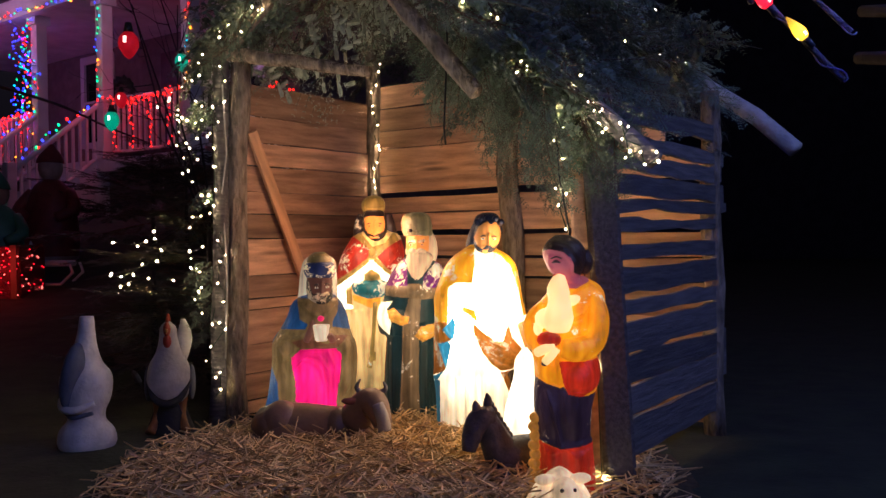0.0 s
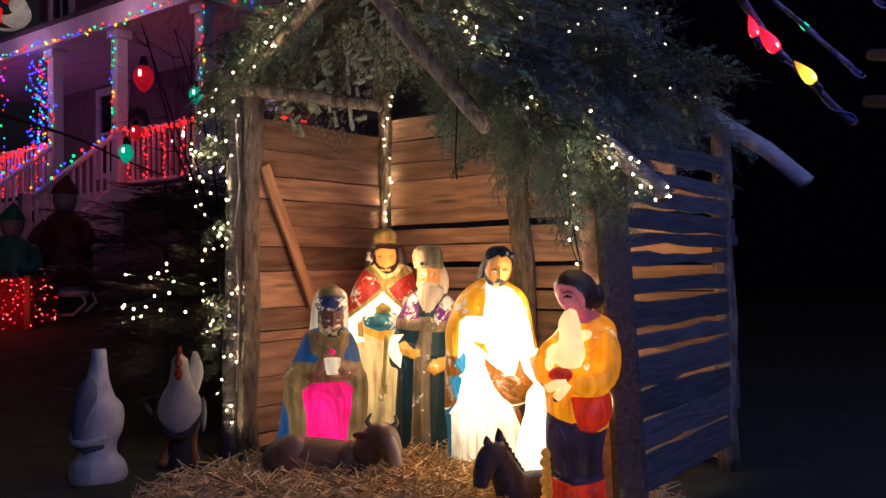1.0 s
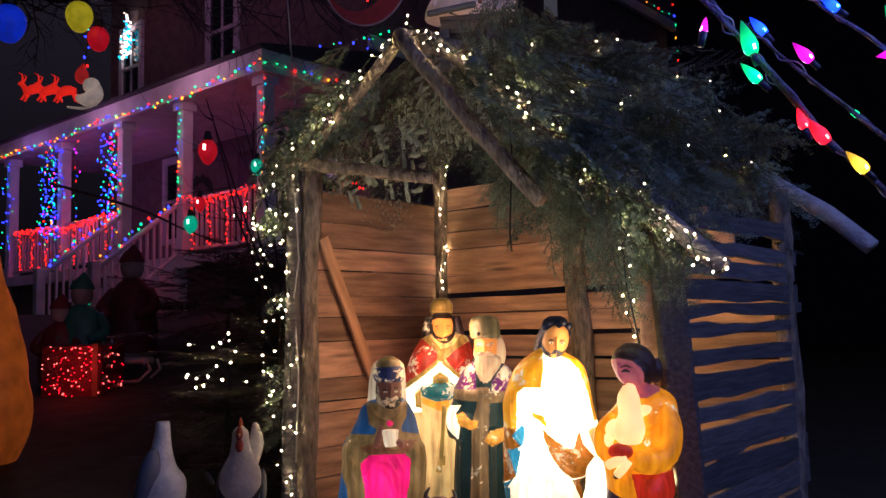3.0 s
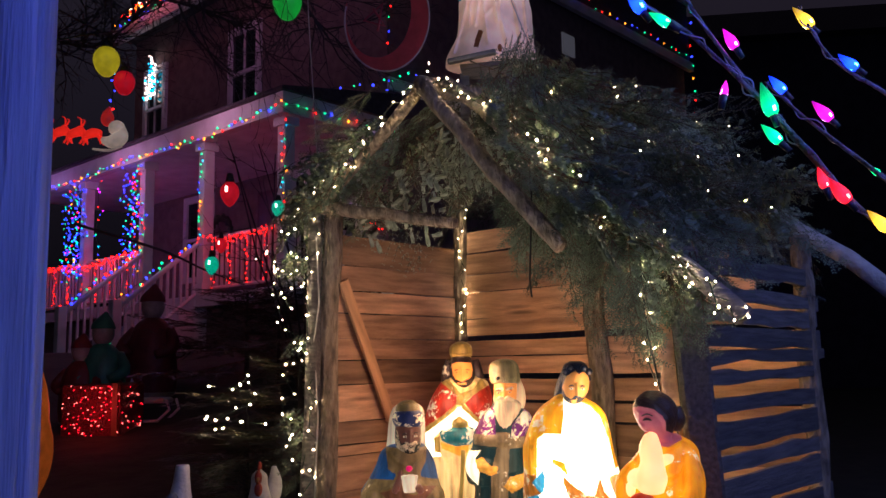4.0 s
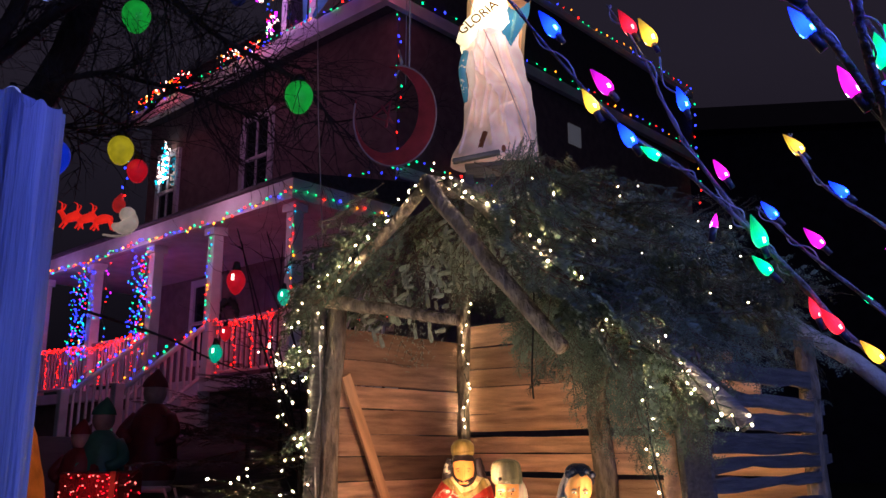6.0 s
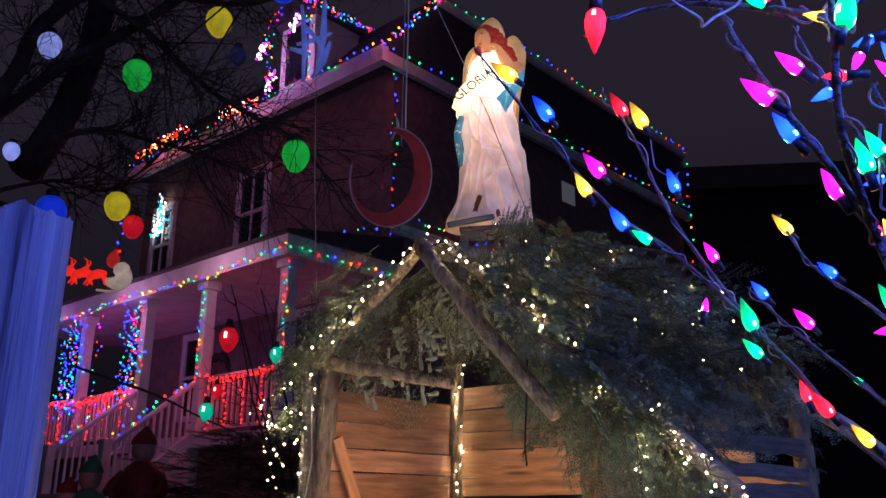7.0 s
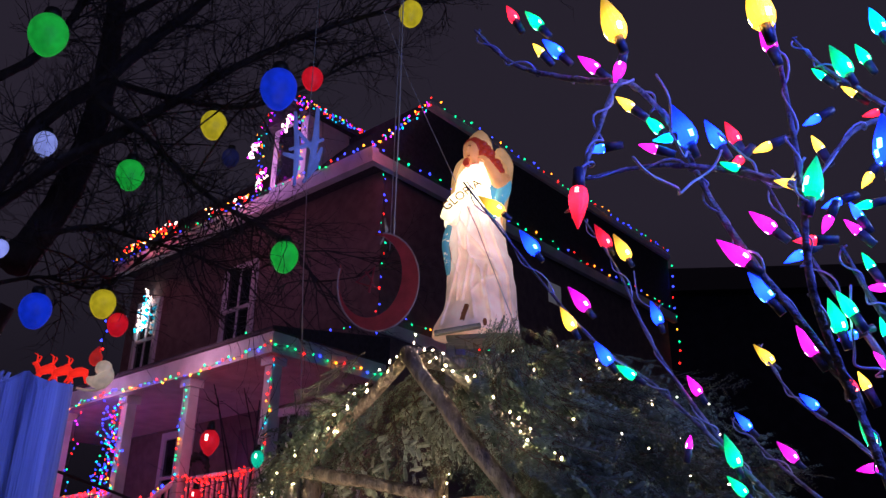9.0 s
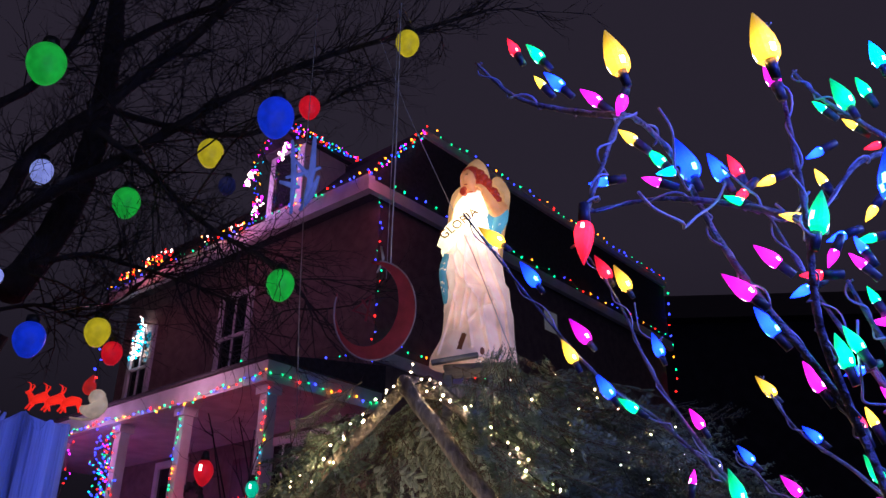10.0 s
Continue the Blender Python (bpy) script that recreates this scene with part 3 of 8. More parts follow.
# ---------- fir branches on the stable ----------
def spray(length, seed, gap=0.0085, fine=True, broad=0.0034, twiglet=1.0, club=False, green=None):
    """A cut fir branch: a bent stem, side twigs in one plane, short flat needles."""
    rng = random.Random(seed)
    verts, faces, mats = [], [], []

    def stick(a, b, r):
        d = (b - a).normalized()
        s = d.orthogonal().normalized() * r
        u = d.cross(s)
        i = len(verts)
        verts.extend([a + s, a - s * 0.5 + u, a - s * 0.5 - u, b])
        faces.extend([(i, i + 1, i + 3), (i + 1, i + 2, i + 3), (i + 2, i, i + 3)])
        mats.extend([0] * 3)

    def needles(a, b, size):
        d = b - a
        l = d.length
        d.normalize()
        n = max(2, int(l / gap))
        for k in range(n + 1):
            p = a + d * (l * k / n)
            for sgn in (-1, 1):
                side = Vector((-d.y, d.x, 0)) * sgn
                w = (side * rng.uniform(0.75, 1.0) + d * rng.uniform(0.45, 0.85) + Vector((0, 0, rng.uniform(-0.15, 0.3)))).normalized()
                q = p + w * size * rng.uniform(0.8, 1.15)
                t = d * broad
                i = len(verts)
                mid = p.lerp(q, 0.6)
                verts.extend([p, mid + t, q, mid - t])
                faces.append((i, i + 1, i + 2, i + 3))
                mats.append(1)

    def brush(a, b):
        """The dense body of a needled twig: a blunt flattened club."""
        d = (b - a).normalized()
        side = Vector((-d.y, d.x, 0)).normalized()
        up = d.cross(side)
        i = len(verts)
        wide = rng.uniform(0.8, 1.15)
        for f, w in ((0.05, 0.005), (0.4, 0.0115), (0.8, 0.0155), (1.02, 0.012), (1.12, 0.003)):
            p = a.lerp(b, f)
            verts.extend([p + side * w * wide, p + up * w * 0.5, p - side * w * wide, p - up * w * 0.5])
        for k in range(4):
            for q in range(4):
                j, r = i + 4 * k + q, i + 4 * k + (q + 1) % 4
                faces.append((j, r, r + 4, j + 4))
                mats.append(1)

    def bend(x):
        return Vector((x, 0.04 * math.sin(x * 5 + seed), -0.2 * x * x))

    n = 10
    for i in range(n):
        a0, a1 = bend(length * i / n), bend(length * (i + 1.05) / n)
        stick(a0, a1, 0.005 * (1 - i / n) + 0.0015)
        if i > 3:
            needles(a0, a1, 0.015)
        if i < 1:
            continue
        for sgn in (-1, 1):
            if rng.random() < 0.1:
                continue
            tl = length * (0.36 * (1 - i / n) + 0.1) * rng.uniform(0.75, 1.15)
            a = bend(length * (i + 0.45 * (sgn + 1) / 2) / n)
            ang = sgn * rng.uniform(0.7, 0.95)
            b = a + Vector((math.cos(ang), math.sin(ang), rng.uniform(-0.3, 0.05))) * tl
            stick(a, b, 0.0022)
            needles(a.lerp(b, 0.15), b, 0.016)
            m = int(tl / (0.04 * twiglet))
            for f in range(1, m):
                for s2 in (-1, 1):
                    if rng.random() < 0.15:
                        continue
                    an = ang + s2 * rng.uniform(0.65, 0.9)
                    c = a.lerp(b, (f + 0.3 * s2) / m)
                    e = c + Vector((math.cos(an), math.sin(an), rng.uniform(-0.3, 0.0))) * rng.uniform(0.03, 0.055) * twiglet * (1.25 - f / m)
                    stick(c, e, 0.0016)
                    if club:
                        brush(c, e)
                        needles(c, e, 0.02)
                    else:
                        needles(c, e, 0.017 if fine else 0.019)
    me = bpy.data.meshes.new("fir_branch")
    me.from_pydata([tuple(v) for v in verts], [], faces)
    me.materials.append(twig_brown)
    me.materials.append(green or fir_green)
    me.polygons.foreach_set("material_index", mats)
    return me


sprays = [spray(l, s, 0.0135, True, 0.0042, 1.0, s % 2 == 0) for l, s in ((0.55, 1), (0.48, 2), (0.62, 3), (0.4, 4), (0.52, 5))]
coarse_sprays = [spray(l, s, 0.012, False, 0.005, 1.0, False, bush_green) for l, s in ((0.5, 6), (0.42, 7), (0.56, 8))]
# copy of the fir needles, lightened for the light on the gable
lit_fir = mat("lit_fir_needles", (0.36, 0.39, 0.29), 0.5, (0.13, 0.15, 0.11), 20, 0.1, spread=0.4)
club_sprays = [spray(l, s, 0.03, True, 0.003, 1.9, True, lit_fir) for l, s in ((0.55, 11), (0.48, 12), (0.62, 13))]
roof_sprays = [spray(l, s, 0.016, True, 0.0035, 1.35, k != 2) for k, (l, s) in enumerate(((0.5, 21), (0.42, 22), (0.58, 23), (0.46, 24), (0.54, 25)))]
frng = random.Random(21)


def lay(place, way, facing, roll=0.5, size=1.0, kinds=None, stray=0.28):
    """Lay a branch with its stem along way and its flat side towards facing."""
    x = (Vector(way) + Vector([frng.uniform(-stray, stray) for _ in range(3)])).normalized()
    z = Vector(facing) + Vector([frng.uniform(-roll, roll) for _ in range(3)])
    z = (z - x * z.dot(x)).normalized()
    y = z.cross(x)
    s = size * frng.uniform(0.8, 1.2)
    m = Matrix((x * s, y * s, z * s)).transposed().to_4x4()
    piece("fir_branch", frng.choice(kinds or sprays), Matrix.Translation(place) @ m, stable)


down_r = (EAVE_RF - RIDGE_F).normalized()
down_l = (EAVE_LF - RIDGE_F).normalized()
up_r = (RIDGE_B - RIDGE_F).cross(EAVE_RF - RIDGE_F).normalized()
up_r = up_r if up_r.z > 0 else -up_r
up_l = (RIDGE_B - RIDGE_F).cross(EAVE_LF - RIDGE_F).normalized()
up_l = up_l if up_l.z > 0 else -up_l
RW, LW = (EAVE_RF - RIDGE_F).length, (EAVE_LF - RIDGE_F).length
RIDGE = RIDGE_B - RIDGE_F
for i in range(150):
    u = frng.uniform(-0.06, 0.97)
    v = frng.uniform(0.15 if u < 0.45 else -0.06, 0.74 - 0.2 * max(u, 0))
    bulge = 0.15 * math.sin(math.pi * min(1, max(0, v + 0.3)))
    lay(RIDGE_F + RIDGE * u + down_r * v * RW + up_r * (bulge + frng.uniform(-0.05, 0.07)), down_r, up_r, 0.9, 0.78, sprays + roof_sprays, 0.6)
# loose sprays hanging over the heap, tips outwards
for i in range(70):
    u, v = frng.uniform(-0.04, 0.95), frng.uniform(0.22, 0.7)
    bulge = 0.15 * math.sin(math.pi * min(1, max(0, v + 0.3)))
    lay(RIDGE_F + RIDGE * u + down_r * v * RW + up_r * (bulge + frng.uniform(0.03, 0.1)), down_r + Vector((-0.3, -0.5, -0.45)), up_r, 1.2, 0.55, roof_sprays, 0.8)
for i in range(46):
    u, v = frng.uniform(-0.06, 1.0), frng.uniform(0.12, 0.9)
    bulge = 0.12 * math.sin(math.pi * min(1, v + 0.15))
    lay(RIDGE_F + RIDGE * u + down_l * v * LW + up_l * (bulge + frng.uniform(-0.03, 0.06)), down_l + Vector((-0.1, -0.1, -0.15)), up_l, 0.7, 0.78, sprays + roof_sprays, 0.5)
# drooping past the lower left eave
for i in range(26):
    lay(lerp(RIDGE_F, EAVE_LF, frng.uniform(0.6, 1.05)) + RIDGE * frng.uniform(-0.05, 0.2) + up_l * frng.uniform(0.02, 0.1), (frng.uniform(-0.9, -0.35), -0.25, frng.uniform(-0.8, -0.4)), up_l, 0.9, 0.62, roof_sprays, 0.3)
front = Vector((-0.6, -0.8, 0.1))
# hanging in the gable behind the rafters
for i in range(22):
    k = frng.random()
    top = lerp(RIDGE_F, EAVE_LF, frng.uniform(0.05, 0.9)) if k < 0.55 else lerp(RIDGE_F, Vector((0.1, 3.12, 1.45)), frng.uniform(0.0, 0.8))
    lay(top + Vector((0.08, 0.07, -0.02)) + Vector((frng.uniform(0, 0.08), frng.uniform(0, 0.1), 0)), (frng.uniform(-0.1, 0.6), frng.uniform(-0.35, 0.0), -0.8), front, 0.22, 0.74, club_sprays)
# hanging from the long right rafter over the opening
for i in range(20):
    top = lerp(RIDGE_F, EAVE_RF, frng.uniform(0.35, 0.88))
    lay(top + Vector((frng.uniform(-0.02, 0.1), frng.uniform(0.04, 0.2), frng.uniform(-0.05, 0.05))), (frng.uniform(-0.25, 0.3), -0.1, -1), front, 0.7, 0.66)
for i in range(9):
    lay(Vector((0.2, 3.5, 1.6)) + Vector([frng.uniform(-0.18, 0.18) for _ in range(3)]), (frng.uniform(-0.4, 0.3), -0.1, -1), front, 0.7, 0.7)
for i in range(34):
    u, v = frng.uniform(0.0, 0.95), frng.uniform(0.5, 0.66)
    lay(RIDGE_F + (RIDGE_B - RIDGE_F) * u + down_r * v * RW + up_r * frng.uniform(0.0, 0.06), down_r, up_r, 0.5, 0.72)
# along the outer right rafter and over the right corner post
for i in range(18):
    u, v = frng.uniform(-0.07, 0.05), frng.uniform(0.3, 0.78)
    lay(RIDGE_F + (RIDGE_B - RIDGE_F) * u + down_r * v * RW + up_r * frng.uniform(0.02, 0.07), down_r, up_r, 0.7, 0.7)
for i in range(14):
    lay(Vector((0.44 + frng.uniform(-0.12, 0.08), 2.84 + frng.uniform(-0.05, 0.08), 1.27 + frng.uniform(-0.06, 0.08))), (frng.uniform(-0.3, 0.25), -0.1, -1), front, 0.6, 0.6)
# down the outer side of the left post
for i in range(9):
    lay(Vector((-1.03, 3.93, frng.uniform(0.45, 1.5))), (frng.uniform(-0.9, -0.3), -0.2, -0.55), front, 0.8, 0.36)
# round the angel's perch
for i in range(14):
    a = frng.uniform(0, math.tau)
    lay(Vector((-0.12 + 0.14 * math.cos(a), 3.62 + 0.09 * math.sin(a), 2.06)), (math.cos(a), math.sin(a), -0.45), (0, 0, 1), 0.3, 0.36)
# beside the left corner
for i in range(9):
    lay(EAVE_LF + Vector((frng.uniform(-0.06, 0.06), 0.03, frng.uniform(-0.25, 0.12))), (frng.uniform(-0.8, -0.1), -0.1, -0.7), front, 0.8, 0.55)

# ---------- warm fairy lights ----------
random.seed(3)
W = [warm_bulb]
wl, wg = "warm white fairy lights on a dark cable", "fairy lights"
fw = Vector((-0.03, -0.07, 0))
light_string(wl, [Vector((-0.97, 3.9, 1.6)), Vector((-1.03, 3.87, 1.1)), Vector((-1.0, 3.88, 0.6)), Vector((-1.03, 3.88, 0.1))], 0.045, W, 0.0031, 0.035, group=wg)
light_string(wl, [Vector((-1.08, 3.9, 1.45)), Vector((-1.13, 3.9, 1.2)), Vector((-1.08, 3.9, 0.95)), Vector((-1.13, 3.9, 0.7)), Vector((-1.06, 3.9, 0.5))], 0.034, W, 0.0031, 0.045, group=wg)
light_string(wl, [Vector((-1.02, 3.86, 1.6)), Vector((-1.14, 3.86, 1.5)), Vector((-1.24, 3.86, 1.43)), Vector((-1.12, 3.86, 1.36)), Vector((-1.2, 3.86, 1.3)), Vector((-1.1, 3.86, 1.22))], 0.034, W, 0.0031, 0.03, group=wg)
light_string(wl, [RIDGE_F + fw, EAVE_LF + fw], 0.042, W, 0.0031, 0.032, group=wg)
light_string(wl, [RIDGE_F + fw * 1.2 + Vector((0.05, 0, 0.05)), lerp(RIDGE_F, EAVE_RF, 0.3) + Vector((0.03, -0.04, 0.08)), lerp(RIDGE_F, EAVE_RF, 0.65) + Vector((-0.02, -0.04, 0.04)), EAVE_RF + Vector((0, -0.04, 0.02))], 0.03, W, 0.0031, 0.035, group=wg)
light_string(wl, [lerp(RIDGE_F, EAVE_RF, 0.62) + Vector((0, -0.05, 0)), lerp(RIDGE_F, EAVE_RF, 0.82) + Vector((0, -0.05, 0.03)), EAVE_RF + Vector((-0.02, -0.04, 0))], 0.023, W, 0.0031, 0.045, group=wg)
light_string(wl, [Vector((-0.36, 4.6, 1.72)), Vector((-0.39, 4.64, 1.5)), Vector((-0.37, 4.64, 1.25)), Vector((-0.4, 4.64, 1.03))], 0.05, W, 0.0028, 0.02, group=wg)
light_string(wl, [Vector((0.36, 2.8, 1.26)), Vector((0.375, 2.79, 1.0)), Vector((0.397, 2.8, 0.83))], 0.04, W, 0.0032, 0.016, group=wg)
light_string(wl, [Vector((0.455, 2.86, 0.75)), Vector((0.49, 2.85, 0.4)), Vector((0.5, 2.8, 0.07))], 0.34, W, 0.005, 0.005, group=wg)
for k in range(5):
    pts = [RIDGE_F + (RIDGE_B - RIDGE_F) * (0.08 + 0.17 * k + random.uniform(-0.06, 0.06)) + down_r * RW * v + up_r * (0.22 + random.uniform(-0.03, 0.03) - 0.14 * max(0, v - 0.5) / 0.25) for v in (0.15, 0.3, 0.5, 0.75)]
    light_string("warm fairy lights tangled in the fir roof", pts, 0.19, W, 0.0027, 0.06, group=wg)

# ---------- straw ----------
def hay_z(x, y):
    d = math.hypot((x + 0.16) / 0.98, (y - 3.15) / 0.95)
    base = 0.045 * max(0.0, 1 - d ** 2.2)
    return base + 0.035 * noise.noise((x * 5, y * 5, 3)) * max(0, 1 - d * 0.8) + (0.02 if d < 1.04 else -0.05)


# bed colour darkened to give the shade between the loose stalks
straw_bed = sheet("straw_bed", spaced(-1.7, 0.95, 70), spaced(2.25, 4.6, 60), lambda x, y: hay_z(x, y) - 0.012, mat("shaded_straw", (0.11, 0.072, 0.032), 0.9, (0.03, 0.02, 0.01), 30, 1.0))
tagged(straw_bed, "packed bed of straw on the ground, darkened as shade under the stalks", "straw", kind="stuff")
vs, fs = [], []
hr = random.Random(8)
for i in range(9000):
    x, y = hr.gauss(-0.2, 0.5), hr.gauss(3.08, 0.42)
    if not (-1.65 < x < 0.75 and 2.3 < y < 4.45):
        continue
    d = math.hypot((x + 0.16) / 0.98, (y - 3.15) / 0.95)
    if d > 1.0 and hr.random() < 0.85:
        continue
    a, l = hr.uniform(0, math.tau), hr.uniform(0.05, 0.2)
    tilt_up = hr.gauss(0.1, 0.34)
    w = Vector((math.cos(a), math.sin(a), tilt_up)).normalized()
    c = Vector((x, y, hay_z(x, y) + hr.uniform(-0.01, 0.045)))
    s = w.orthogonal().normalized() * hr.uniform(0.0014, 0.0034)
    u = w.cross(s)
    p, q = c - w * l / 2, c + w * l / 2
    i0 = len(vs)
    for e in (p, q):
        vs.extend([tuple(e + s), tuple(e - s * 0.5 + u), tuple(e - s * 0.5 - u)])
    fs.extend([(i0, i0 + 1, i0 + 4, i0 + 3), (i0 + 1, i0 + 2, i0 + 5, i0 + 4), (i0 + 2, i0, i0 + 3, i0 + 5)])
me = bpy.data.meshes.new("straw")
me.from_pydata(vs, [], fs)
m = mat("straw_stalk", (0.86, 0.62, 0.29), 0.45, (0.6, 0.4, 0.17), 15, 0.1)
isl = m.node_tree.nodes.new("ShaderNodeNewGeometry")
for nd in m.node_tree.nodes:
    if nd.bl_idname == "ShaderNodeMapRange" and abs(nd.inputs["To Min"].default_value - 0.88) < 0.001:
        m.node_tree.links.new(isl.outputs["Random Per Island"], nd.inputs["Value"])
        nd.inputs["To Min"].default_value, nd.inputs["To Max"].default_value = 0.45, 1.25
me.materials.append(m)
tagged(new("straw", me), "loose golden straw stalks strewn before the stable", "straw", kind="stuff")

# ---------- figures ----------
def smooth_rings(rings, n):
    out = []
    for i in range(len(rings) - 1):
        p0, p1, p2, p3 = rings[max(i - 1, 0)], rings[i], rings[i + 1], rings[min(i + 2, len(rings) - 1)]
        for k in range(n):
            t = k / n
            out.append([0.5 * (2 * b + (c - a) * t + (2 * a - 5 * b + 4 * c - d) * t * t + (3 * b - a - 3 * c + d) * t ** 3) for a, b, c, d in zip(p0, p1, p2, p3)])
    out.append(list(rings[-1]))
    return out


def loft(bm, rings, pick=0, n=36, sub=5, folds=0.0, count=9):
    """Rings of (z, cx, cy, rx, ry); pick: a slot, or a function of height and angle (0 at the front, in degrees)."""
    rs = smooth_rings(rings, sub)
    grid = []
    for z, cx, cy, rx, ry in rs:
        row = []
        for k in range(n):
            a = math.tau * k / n
            f = 1 + folds * math.sin(count * a + 3 * math.sin(z * 7)) * (1 if rx > 0.06 else 0)
            row.append(bm.verts.new((cx + math.sin(a) * max(rx, 0.001) * f, cy - math.cos(a) * max(ry, 0.001) * f, z)))
        grid.append(row)
    for j in range(len(grid) - 1):
        for k in range(n):
            f = bm.faces.new((grid[j][k], grid[j][(k + 1) % n], grid[j + 1][(k + 1) % n], grid[j + 1][k]))
            a = (k + 0.5) * 360 / n
            f.material_index = pick(0.5 * (rs[j][0] + rs[j + 1][0]), a - 360 if a > 180 else a) if callable(pick) else pick
            f.smooth = True
    for row, fl in ((grid[0], True), (grid[-1], False)):
        f = bm.faces.new(row[::-1] if fl else row)
        f.material_index = bm.faces[-1].material_index if False else (pick(rs[0 if fl else -1][0], 180) if callable(pick) else pick)
    return bm


def blob(bm, centre, radii, index, turn=None, n=14):
    m = Matrix.Translation(centre) @ (turn or Matrix()) @ Matrix.Diagonal((*radii, 1))
    vs = bmesh.ops.create_uvsphere(bm, u_segments=n, v_segments=max(6, n * 2 // 3), radius=1, matrix=m)["verts"]
    for f in {f for v in vs for f in v.link_faces}:
        f.material_index, f.smooth = index, True
    return bm


def rod(bm, pts, radii, index, n=10):
    rs = smooth_rings([list(p) + [r] for p, r in zip(pts, radii)], 4)
    return tube(bm, [r[:3] for r in rs], [max(r[3], 0.002) for r in rs], n, 0, index)


def statue(name, label, bm, mats, place, turn=0.0, category="statue", group="lit nativity figures", size=1.0):
    bmesh.ops.scale(bm, vec=(size, size, size), verts=bm.verts)
    ob = part(name, bm, mats, None, label, at=Matrix.Translation(place) @ Matrix.Rotation(radians(turn), 4, "Z"))
    return tagged(ob, label, category, group)


def head(bm, z, x=0.0, y=0.0, s=1.0, skin=0, hair=1, beard=None, nose=True):
    """A plain moulded head with hair and perhaps a beard."""
    loft(bm, [(z - 0.075 * s, x, y, 0.03 * s, 0.03 * s), (z - 0.055 * s, x, y, 0.037 * s, 0.045 * s), (z - 0.01 * s, x, y, 0.047 * s, 0.053 * s), (z + 0.03 * s, x, y, 0.046 * s, 0.053 * s), (z + 0.06 * s, x, y, 0.03 * s, 0.036 * s), (z + 0.07 * s, x, y, 0.004, 0.004)],
         lambda h, a: skin if (a / 62) ** 2 + ((h - z + 0.014 * s) / (0.054 * s)) ** 2 < 1 else hair, 48, 8)
    if beard is not None:
        loft(bm, [(z - 0.11 * s, x, y - 0.036 * s, 0.006, 0.006), (z - 0.088 * s, x, y - 0.034 * s, 0.024 * s, 0.02 * s), (z - 0.058 * s, x, y - 0.026 * s, 0.037 * s, 0.032 * s), (z - 0.045 * s, x, y - 0.018 * s, 0.04 * s, 0.036 * s), (z - 0.036 * s, x, y - 0.008, 0.034 * s, 0.034 * s)], beard, 20, 3)
    if nose:
        blob(bm, (x, y - 0.054 * s, z - 0.012 * s), (0.008 * s, 0.012 * s, 0.016 * s), skin, None, 8)
        for sx in (-1, 1):
            rod(bm, [(x + 0.006 * s * sx, y - 0.0525 * s, z + 0.011 * s), (x + 0.018 * s * sx, y - 0.05 * s, z + 0.016 * s), (x + 0.029 * s * sx, y - 0.042 * s, z + 0.011 * s)], [0.0015 * s, 0.0034 * s, 0.0015 * s], hair, 6)
            blob(bm, (x + 0.018 * s * sx, y - 0.047 * s, z + 0.002 * s), (0.007 * s, 0.005 * s, 0.0032 * s), hair, None, 8)
            if beard is not None:
                rod(bm, [(x, y - 0.056 * s, z - 0.03 * s), (x + 0.012 * s * sx, y - 0.054 * s, z - 0.033 * s), (x + 0.026 * s * sx, y - 0.045 * s, z - 0.044 * s)], [0.004 * s, 0.006 * s, 0.002 * s], beard, 6)
    return bm


def glows(prefix, strength, bulb, reach, **colours):
    return [glow_mat(prefix + "_" + k, c[:3], strength * (c[3] if len(c) > 3 else 1), bulb, reach, c[4] if len(c) > 4 else 0.0, streaks=prefix != "angel" and k not in ("skin", "cream" if prefix == "shepherd" else "-")) for k, c in colours.items()]


def in_poly(poly, x, z):
    hit = np.zeros(x.shape, bool)
    for (x0, z0), (x1, z1) in zip(poly, poly[1:] + poly[:1]):
        if z0 != z1:
            hit ^= ((z0 > z) != (z1 > z)) & (x < (x1 - x0) * (z - z0) / (z1 - z0) + x0)
    return hit


def from_line(line, x, z):
    """Distance from a polyline."""
    best = np.full(x.shape, 9.0)
    for (x0, z0), (x1, z1) in zip(line, line[1:]):
        dx, dz = x1 - x0, z1 - z0
        t = np.clip(((x - x0) * dx + (z - z0) * dz) / (dx * dx + dz * dz + 1e-9), 0, 1)
        best = np.minimum(best, np.hypot(x - x0 - t * dx, z - z0 - t * dz))
    return best


